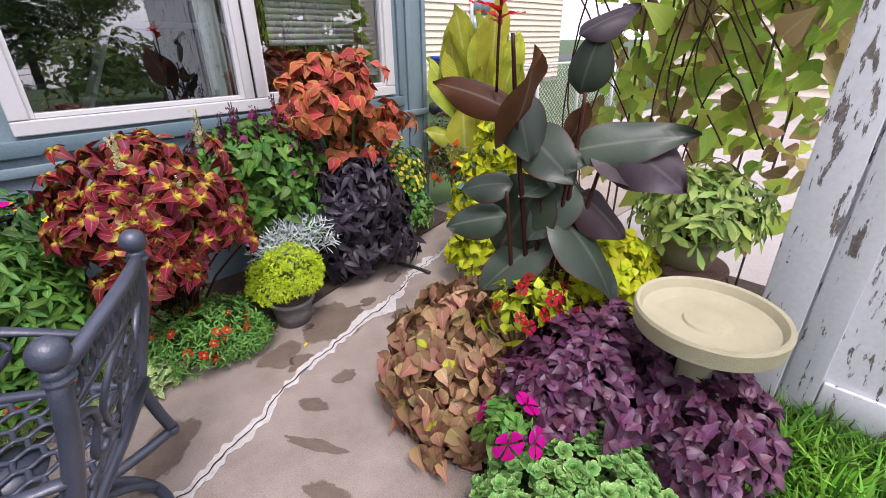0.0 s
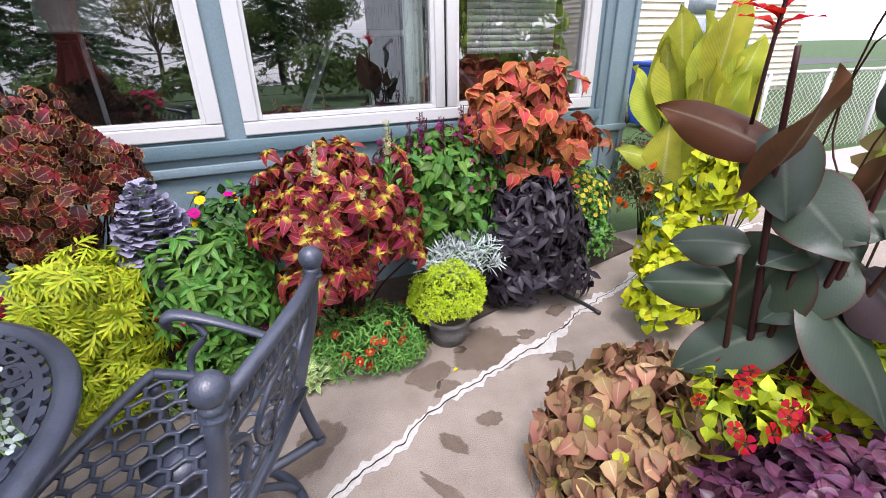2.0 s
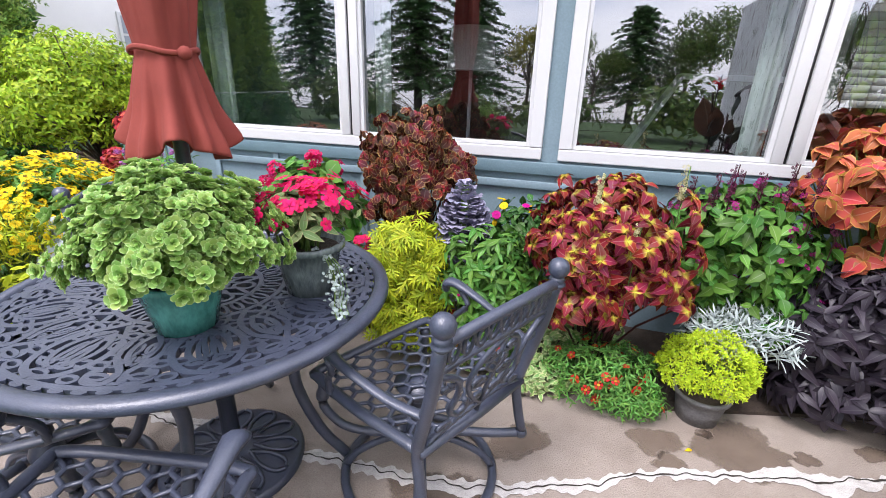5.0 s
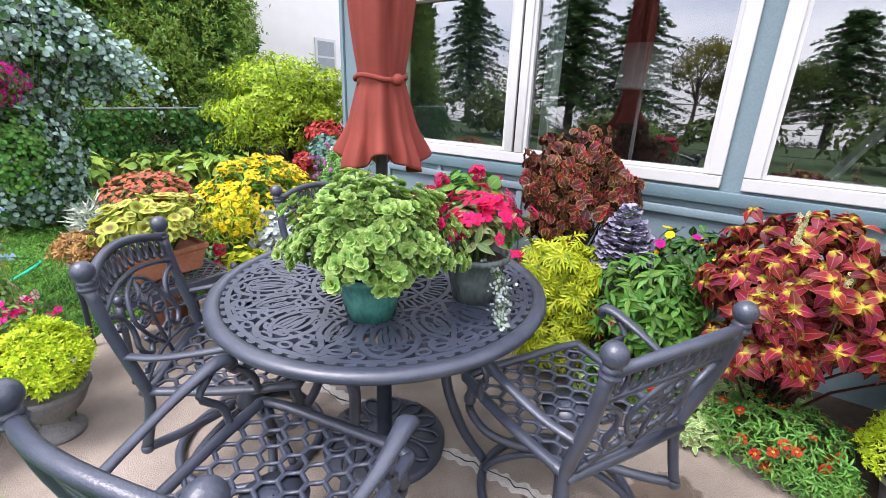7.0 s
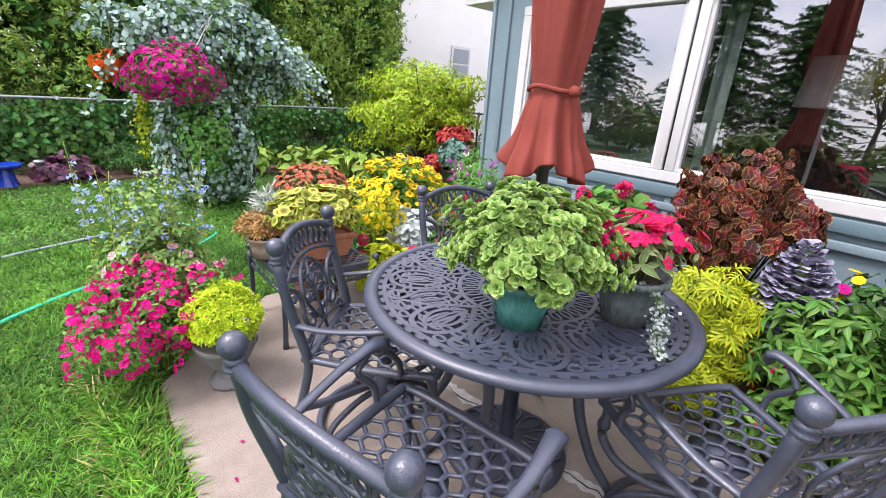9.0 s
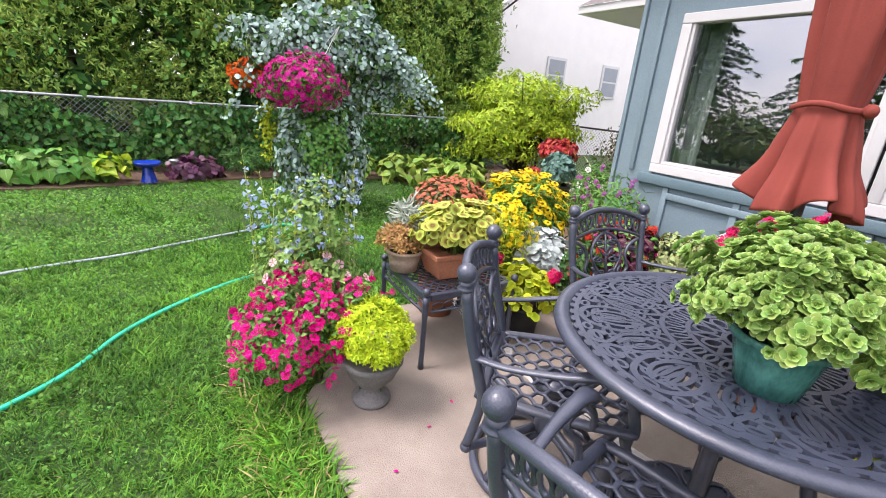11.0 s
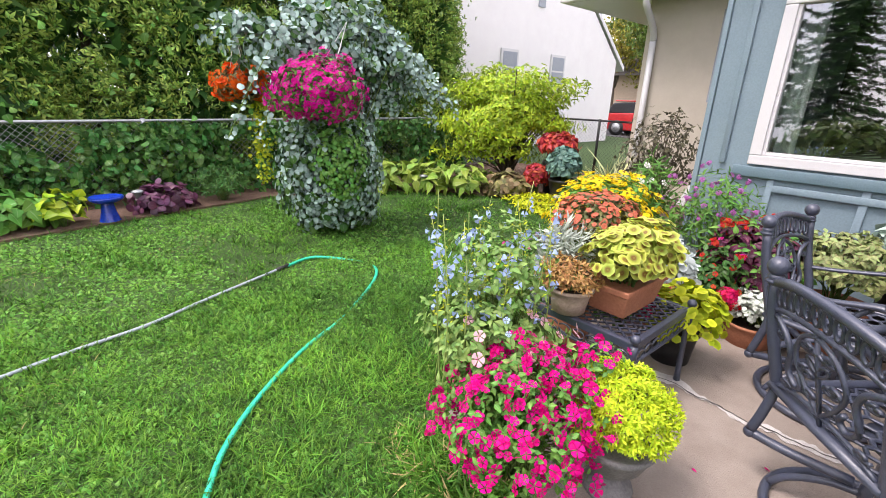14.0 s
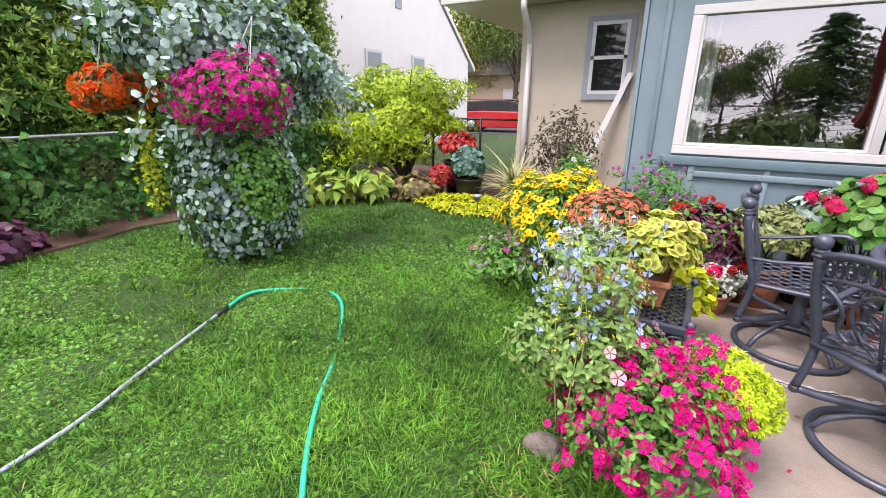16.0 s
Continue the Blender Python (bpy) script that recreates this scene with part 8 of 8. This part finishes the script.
M_GREYF = surface("grey_window_trim", (0.27, 0.3, 0.34), (0.33, 0.36, 0.4), 4.0, 0.6, 0.1)
part("window_frame", Bag().box(-0.34, 0.34, -0.03, -0.002, -0.02, 0.06).box(-0.34, 0.34, -0.03, -0.002, 1.05, 1.12).box(-0.34, -0.26, -0.03, -0.002, 0.061, 1.049).box(0.26, 0.34, -0.03, -0.002, 0.061, 1.049), M_GREYF, ww, smooth=False)
part("sash", Bag().box(-0.258, 0.258, -0.025, -0.002, 0.062, 0.11).box(-0.258, 0.258, -0.025, -0.002, 1.0, 1.048).box(-0.258, 0.258, -0.025, -0.002, 0.54, 0.59).box(-0.258, -0.21, -0.025, -0.002, 0.111, 0.999).box(0.21, 0.258, -0.025, -0.002, 0.111, 0.999), M_WHITE, ww, smooth=False)
M_DARKGL = surface("dark_pane", (0.01, 0.012, 0.014), (0.02, 0.022, 0.025), 3.0, 0.03, 0.0, spec=0.8)
part("pane", Bag().box(-0.212, 0.212, -0.012, -0.002, 0.1, 1.01), M_DARKGL, ww, smooth=False)
setting("corner_board", Bag().box(-2.236, -2.203, 3.10, 3.2, -0.03, 2.7), M_BLUE, "blue-grey corner board of the sunroom", "trim", bevel=0.004)

def white_house():
    e = thing("white_house", -10.0, 11.0, -0.03, "white stucco neighbour house with a gable", "house", kind="structure")
    y0, y1, ze, zp = -4.4, 4.4, 2.75, 6.2
    V = [(0, y0, 0), (0, y1, 0), (0, y1, ze), (0, 0, zp), (0, y0, ze), (-9, y0, 0), (-9, y1, 0), (-9, y1, ze), (-9, 0, zp), (-9, y0, ze)]
    part("wall", Bag().raw(V, [(0, 1, 2, 4), (2, 3, 4, 4), (1, 6, 7, 2), (5, 0, 4, 9), (6, 5, 9, 7), (7, 9, 8, 8)]), M_HOUSEW, e, smooth=False)
    r = Bag()
    for s in (-1, 1):
        r.raw([(0.06, s * 0.0, zp + 0.05), (0.06, s * 4.9, ze - 0.3), (-9.3, s * 4.9, ze - 0.3), (-9.3, 0, zp + 0.05), (0.06, 0, zp + 0.2), (0.06, s * 4.9, ze - 0.15), (-9.3, s * 4.9, ze - 0.15), (-9.3, 0, zp + 0.2)], [(0, 1, 2, 3), (4, 7, 6, 5), (0, 4, 5, 1), (1, 5, 6, 2)])
    part("roof", r, M_WHITE, e, smooth=False)
    for y, z in ((-1.35, 1.75), (0.9, 1.75)):
        w = part("window", Bag().box(-0.02, 0.05, y - 0.36, y + 0.36, z, z + 0.95), M_WHITE, e, smooth=False)
        part("pane", Bag().box(0.052, 0.06, y - 0.29, y + 0.29, z + 0.07, z + 0.45), M_GREYF, w, smooth=False)
        part("pane", Bag().box(0.052, 0.06, y - 0.29, y + 0.29, z + 0.5, z + 0.88), M_GREYF, w, smooth=False)
    part("vent", Bag().box(0.002, 0.03, -0.25, 0.05, 3.9, 4.4), M_GREYF, e, smooth=False)
white_house()
def far_house():
    e = thing("far_house", -16, 30, -0.03, "distant brown house with a grey roof", "house", kind="structure")
    part("wall", Bag().box(-6, 6, 0, 7, 0, 3.2), M_PALECLAY, e, smooth=False)
    part("roof", Bag().raw([(-6.5, -0.6, 3.1), (6.5, -0.6, 3.1), (6.5, 3.5, 5.5), (-6.5, 3.5, 5.5), (6.5, 7.6, 3.1), (-6.5, 7.6, 3.1)], [(0, 1, 2, 3), (3, 2, 4, 5)]), M_SHINGLE, e, smooth=False)
    for x in (-3, 2):
        part("window", Bag().box(x - 0.6, x + 0.6, -0.05, -0.002, 1.0, 2.2), M_WHITE, e)
far_house()
def car():
    e = thing("red_car", -10.2, 19.5, 0.0, "red estate car parked on the street", "car")
    e.matrix_basis = pose(-10.0, 19.5, -0.03, 0, 0, 8)
    M_CAR = surface("red_car_paint", (0.42, 0.012, 0.015), (0.5, 0.02, 0.02), 2.0, 0.25, 0.0, spec=0.7)
    def loft(sec, mat, name):
        V, F = [], []
        for x, w, zb, zt in sec:
            V += [(x, -w, zb), (x, w, zb), (x, w * 0.97, zt), (x, -w * 0.97, zt)]
        for i in range(len(sec) - 1):
            for s in range(4):
                F.append((i * 4 + s, i * 4 + (s + 1) % 4, (i + 1) * 4 + (s + 1) % 4, (i + 1) * 4 + s))
        k = len(V) - 4
        F += [(3, 2, 1, 0), (k, k + 1, k + 2, k + 3)]
        return part(name, Bag().raw(V, F), mat, e, smooth=False, bevel=0.04)
    loft([(-2.25, 0.75, 0.4, 0.75), (-2.15, 0.84, 0.25, 0.9), (-0.9, 0.87, 0.22, 0.95), (1.0, 0.87, 0.22, 0.93), (2.0, 0.82, 0.25, 0.78), (2.25, 0.74, 0.35, 0.62)], M_CAR, "body")
    loft([(-2.0, 0.74, 0.9, 1.0), (-1.75, 0.7, 0.92, 1.36), (-0.2, 0.68, 0.94, 1.45), (0.5, 0.68, 0.93, 1.38), (1.15, 0.74, 0.9, 0.95)], M_DARKGL, "glazing")
    part("roof", Bag().box(-1.7, 0.4, -0.66, 0.66, 1.42, 1.47), M_CAR, e, smooth=False, bevel=0.02)
    for x in (-1.45, 1.4):
        for y in (-0.8, 0.8):
            w = part("wheel", Bag().tube([(x, y - 0.1, 0.32), (x, y + 0.1, 0.32)], 0.32, 20), M_BLACKPOT, e)
            part("rim", Bag().tube([(x, y - 0.105, 0.32), (x, y + 0.105, 0.32)], 0.2, 16), M_GALV, w)
car()
setting("road", Bag().box(-60, 40, 17.5, 24.0, -0.029, -0.02), surface("asphalt", (0.04, 0.04, 0.042), (0.07, 0.07, 0.072), 4.0, 0.9, 0.3), "grey asphalt street", "road")

def broad_tree(seed, h, r, mat, n=2600, size=(0.12, 0.22)):
    q = np.random.default_rng(seed)
    e = thing("deciduous_tree", 0, 0, -0.03, "tall leafy tree with a broad crown", "tree", "trees")
    tk = Bag().tube(spline([(0, 0, 0), (0.1, 0, h * 0.3), (0, 0.1, h * 0.7)], 8), np.linspace(0.22, 0.07, 8) * h / 8, 8)
    PP, NN = [], []
    for i in range(11):
        a, zz = q.uniform(0, 6.28), h * q.uniform(0.25, 0.9)
        d = r * q.uniform(0.3, 0.75) * (1.15 - abs(zz / h - 0.6))
        c = np.array([d * math.cos(a), d * math.sin(a), zz])
        tk.tube(spline([(0, 0, zz * 0.55), c * np.array([0.5, 0.5, 0.85]), c], 6), np.linspace(0.07, 0.02, 6) * h / 8, 5)
        P, N = mound(c, (r * 0.42, r * 0.42, r * 0.34), n // 11, 0.3, 0.2, -0.9)
        PP.append(P)
        NN.append(N)
    part("trunk", tk, M_BARK, e)
    P, N = np.vstack(PP), np.vstack(NN)
    part("crown", Bag().add(T_OV, frames(N, 10, 2, 0.3, 0.6), np.repeat(P, 2, 0), rng.uniform(*size, 2 * len(P))), mat, e)
    return e
def spruce(seed, h, r):
    q = np.random.default_rng(seed)
    e = thing("spruce_tree", 0, 0, -0.03, "tall dark spruce with drooping tiers", "spruce", "trees")
    tk = Bag().tube([(0, 0, 0), (0, 0, h / 2), (0, 0, h)], [0.25, 0.16, 0.02], 8)
    PP, NN = [], []
    for i in range(120):
        z = h * (0.12 + 0.86 * i / 120)
        a = i * 2.4
        L = r * (1 - z / h) ** 0.7 * q.uniform(0.45, 1.3) + 0.2
        t = np.linspace(0.1, 1, 26)
        p = np.c_[L * t * math.cos(a), L * t * math.sin(a), z + 0.18 * L * t - 0.42 * L * t * t]
        tk.tube(p[[0, 13, 25]], 0.03, 4, cap=False)
        m = np.repeat(p, 3, 0) + q.normal(0, 0.12, (78, 3)) * np.array([1, 1, 0.6])
        PP.append(m)
        NN.append(np.tile([[math.cos(a) * 0.3, math.sin(a) * 0.3, 0.9]], (78, 1)))
    part("trunk", tk, M_BARK, e)
    P, N = np.vstack(PP), np.vstack(NN)
    part("crown", Bag().add(T_FROND, frames(N, 0, 1, 0.4, 0.4), P, rng.uniform(0.16, 0.36, len(P))), L_DARK, e)
    return e
L_TREE = green("tree_leaf", (0.07, 0.13, 0.025), (0.15, 0.21, 0.04), vary=0.4, hue=0.03)
L_GOLD = green("golden_tree_leaf", (0.22, 0.22, 0.03), (0.36, 0.32, 0.05), vary=0.4, hue=0.03)
sp = spruce(1, 11.0, 4.6)
sp.matrix_basis = pose(-16.3, -21, -0.03)
sp.scale = (0.95, 0.95, 0.66)
for x, y, s in ((-9.2, -21, 0.7), (-5.8, -21, 0.58), (-22.5, -21, 0.5), (-29, -22, 0.6), (2.9, -22, 0.5), (-36, -22, 0.66)):
    c = copy_thing(sp, pose(x, y, -0.03, 0, 0, x * 40))
    c.scale = (s * 1.5, s * 1.5, s)
bt = broad_tree(4, 7.5, 3.6, L_TREE, 5200)
bt.matrix_basis = pose(0.8, -20.5, -0.03)
bt.scale = (0.52, 0.52, 0.52)
for x, y, s in ((5.4, -21.5, 0.66), (9.3, -21, 0.42), (14, -24, 0.7), (-1.2, -23, 0.45), (-12.4, -30, 0.5)):
    c = copy_thing(bt, pose(x, y, -0.03, 0, 0, x * 50))
    c.scale = (s, s, s)
gt2 = broad_tree(9, 7.5, 2.8, L_GOLD)
gt2.matrix_basis = pose(-2.7, -21, -0.03)
gt2.scale = (0.6, 0.6, 0.6)
for x, y, s in ((-13, 28, 1.1), (-17.5, 34, 1.4), (-9, 36, 1.3), (-22, 26, 1.0), (-5, 40, 1.4), (-18.2, 30, 1.0), (-15.6, 31.5, 0.9)):
    c = copy_thing(gt2 if x < -15 else bt, pose(x, y, -0.03, 0, 0, x * 50))
    c.scale = (s, s, s)
M_LAKE = surface("lake_water", (0.02, 0.03, 0.035), (0.03, 0.04, 0.045), 0.3, 0.06, 0.03, fine=12, spec=0.6)
setting("lake", Bag().box(-160, 120, -180, -14.5, -0.029, -0.016), M_LAKE, "calm lake beyond the garden, mirroring the sky", "water")
plant("boundary_shrubs", "dark leafy shrub row along the far side of the yard", "shrub", (-4, -8.5, -0.03),
      [((x, -8.5 + 0.6 * math.sin(x), 0.55), (1.3, 0.9, 0.85 + 0.5 * math.sin(x * 2.3)), 420, 0.35, 0.5) for x in (-14.2, -10.1, -7.6, -6.6, -3.1, -0.2, 3.2)],
      [dict(t=T_OV, k=2, tilt=10, size=(0.12, 0.22), m=L_TREE, down=0.3)], stem=(60, M_BARK, 0.012))

# ---- small things ----
def rock(x, y, z, r):
    e = thing("rock", x, y, z, "rough brown-grey stone at the lawn edge", "rock")
    b = Bag().ball((0, 0, r * 0.45), r, 18, 12)
    ob = part("stone", b, surface("rough_stone", (0.12, 0.10, 0.085), (0.3, 0.26, 0.22), 14.0, 0.9, 0.6), e)
    for v in ob.data.vertices:
        k = 1 + 0.5 * noise.noise(v.co * 14) + 0.2 * noise.noise(v.co * 40)
        v.co = Vector((v.co.x * k * 1.2, v.co.y * k, max(0.0, v.co.z * k * 0.8)))
rock(-2.05, 0.60, -0.03, 0.065)
plank = thing("white_plank", -3.38, 6.3, 0.0, "white plank leaning on the beige wall", "plank")
part("board", Bag().raw([(-0.05, -0.28, 0), (0.05, -0.28, 0), (0.05, -0.25, 0), (-0.05, -0.25, 0), (0.58, 0.03, 1.75), (0.66, 0.03, 1.75), (0.66, 0.06, 1.75), (0.58, 0.06, 1.75)], [(3, 2, 1, 0), (4, 5, 6, 7), (0, 1, 5, 4), (1, 2, 6, 5), (2, 3, 7, 6), (3, 0, 4, 7)]), M_WHITE, plank, smooth=False)
def fallen(name, label, tpl, spots, size, mat):
    for x, y in spots:
        e = thing(name, x, y, 0.004, label, name.split("_")[1])
        part("blade", Bag().add(tpl, up_frames(np.array([[0.0, 0.0, 1.0]]), 0.12), np.array([[0, 0, 0.004]]), np.array([size])), mat, e)
fallen("fallen_leaf", "small yellow leaf lying on the concrete", T_OV, [(1.29, 2.18)], 0.028, F_YEL)
fallen("fallen_petal", "loose pink petal lying on the concrete", T_OV, [(-1.18, 0.95), (-1.02, 0.72), (-1.3, 1.12), (-0.86, 0.64), (-1.12, 1.35), (-0.95, 1.0)], 0.022, F_HOT)

# ---- grass ----
def in_lawn(x, y):
    """True on the mown lawn, outside patio and beds."""
    patio_in = (x > -2.32) & (y > 0.50 + 0.02 * np.sin(x * 9) + 1.05 * np.maximum(0, -1.6 - x)) & (x < 1.3)
    edge = np.interp(y, [-6, -1, 0.3, 1.6, 3.1, 3.9, 4.6], [-6.4, -6.45, -6.75, -7.0, -6.6, -5.9, -4.9])
    right = np.interp(y, [0.5, 1.25, 2.6, 2.9, 3.9, 4.6], [-1.55, -2.3, -2.4, -3.1, -3.6, -4.9])
    return (~patio_in) & (x > edge) & ((y < 0.5) | (x < right)) & (y < 4.6) & ~((x > 1.28) & (y > 0.55)) & ~((x > 2.4) & (y < 0.62))
def grass(name, label, n, box, size, tpl, mat, tilt, thick=None):
    x, y = rng.uniform(box[0], box[1], n), rng.uniform(box[2], box[3], n)
    k = in_lawn(x, y)
    if thick is not None:
        k &= thick(x, y)
    x, y = x[k], y[k]
    N = np.tile([[0, 0, 1.0]], (len(x), 1))
    P = np.c_[x, y, np.full(len(x), -0.03)]
    h = np.array([1 + 0.35 * noise.noise(Vector((a * 1.7, b * 1.7, 9))) + 0.3 * noise.noise(Vector((a * 6, b * 6, 2))) for a, b in zip(x, y)])
    ob = part(name, Bag().add(tpl, frames(N, tilt, 1, 0, 0.25), P, rng.uniform(*size, len(x)) * h), mat)
    return tagged(ob, label, "grass", kind="stuff")
T_B2 = (np.array([(-0.04, 0, 0), (0.04, 0, 0), (0.03, 0.55, -0.08), (-0.03, 0.55, -0.08), (0, 1, -0.3)]), np.array([(0, 1, 2, 3), (3, 2, 4, 4)]), np.array([(0.5, 0), (0.5, 0), (0.5, 0.6), (0.5, 0.6), (0.5, 1)]))
patchy = lambda x, y: np.array([noise.noise(Vector((a * 0.9, b * 0.9, 3))) for a, b in zip(x, y)])
grass("lawn_grass", "short green mown grass", 230000, (-4.4, 1.2, -1.6, 2.4), (0.03, 0.07), T_B2, L_GRASS, 45, lambda x, y: rng.random(len(x)) < np.clip(np.minimum(np.minimum(x + 4.4, 2.4 - y), y + 1.6) / 1.2, 0, 1))
grass("lawn_grass_far", "short green mown grass", 210000, (-7.2, 1.5, -5.5, 4.7), (0.035, 0.07), T_B2, L_GRASS, 45)
grass("clover", "low clover growing in the lawn", 170000, (-7.0, -0.4, -2.6, 3.8), (0.02, 0.034), T_CLOVER, L_CLOVER, 10, lambda x, y: rng.random(len(x)) < np.clip((patchy(x, y) + 0.42) * 2.2, 0, 1) * np.clip(np.minimum(np.minimum(-0.4 - x, x + 7.0), np.minimum(y + 2.6, 3.8 - y)) / 1.3, 0, 1))
grass("grass_tufts", "longer green tufts standing in the lawn", 80000, (-7.2, 1.5, -3.6, 3.8), (0.06, 0.105), T_B2, L_GRASS, 40, lambda x, y: np.array([noise.noise(Vector((a * 4.5, b * 4.5, 7))) + 0.6 * noise.noise(Vector((a * 1.1, b * 1.1, 5))) for a, b in zip(x, y)]) > 0.22)
grass("dry_grass", "straw-coloured dry tufts in the lawn", 26000, (-6.8, 0.5, -3.5, 3.5), (0.03, 0.06), T_B2, L_STRAW, 18, lambda x, y: (patchy(x * 1.6 + 9, y * 1.6) > 0.33) | ((x + 1.95) ** 2 / 0.05 + (y + 0.30) ** 2 / 0.02 < 1) | ((x + 3.55) ** 2 / 0.10 + (y + 0.72) ** 2 / 0.03 < 1))
grass("edge_grass", "longer grass leaning over the patio edge", 9000, (-2.2, 1.1, 0.30, 0.53), (0.06, 0.125), T_B2, L_GRASS, 38)
grass("dry_edge_grass", "straw-coloured blades along the patio edge", 1800, (-2.2, 1.1, 0.25, 0.53), (0.05, 0.11), T_B2, L_STRAW, 30)
grass("wall_grass", "long grass below the white board wall", 6500, (1.5, 2.4, -0.6, 0.55), (0.08, 0.17), T_B2, L_GRASS, 55)
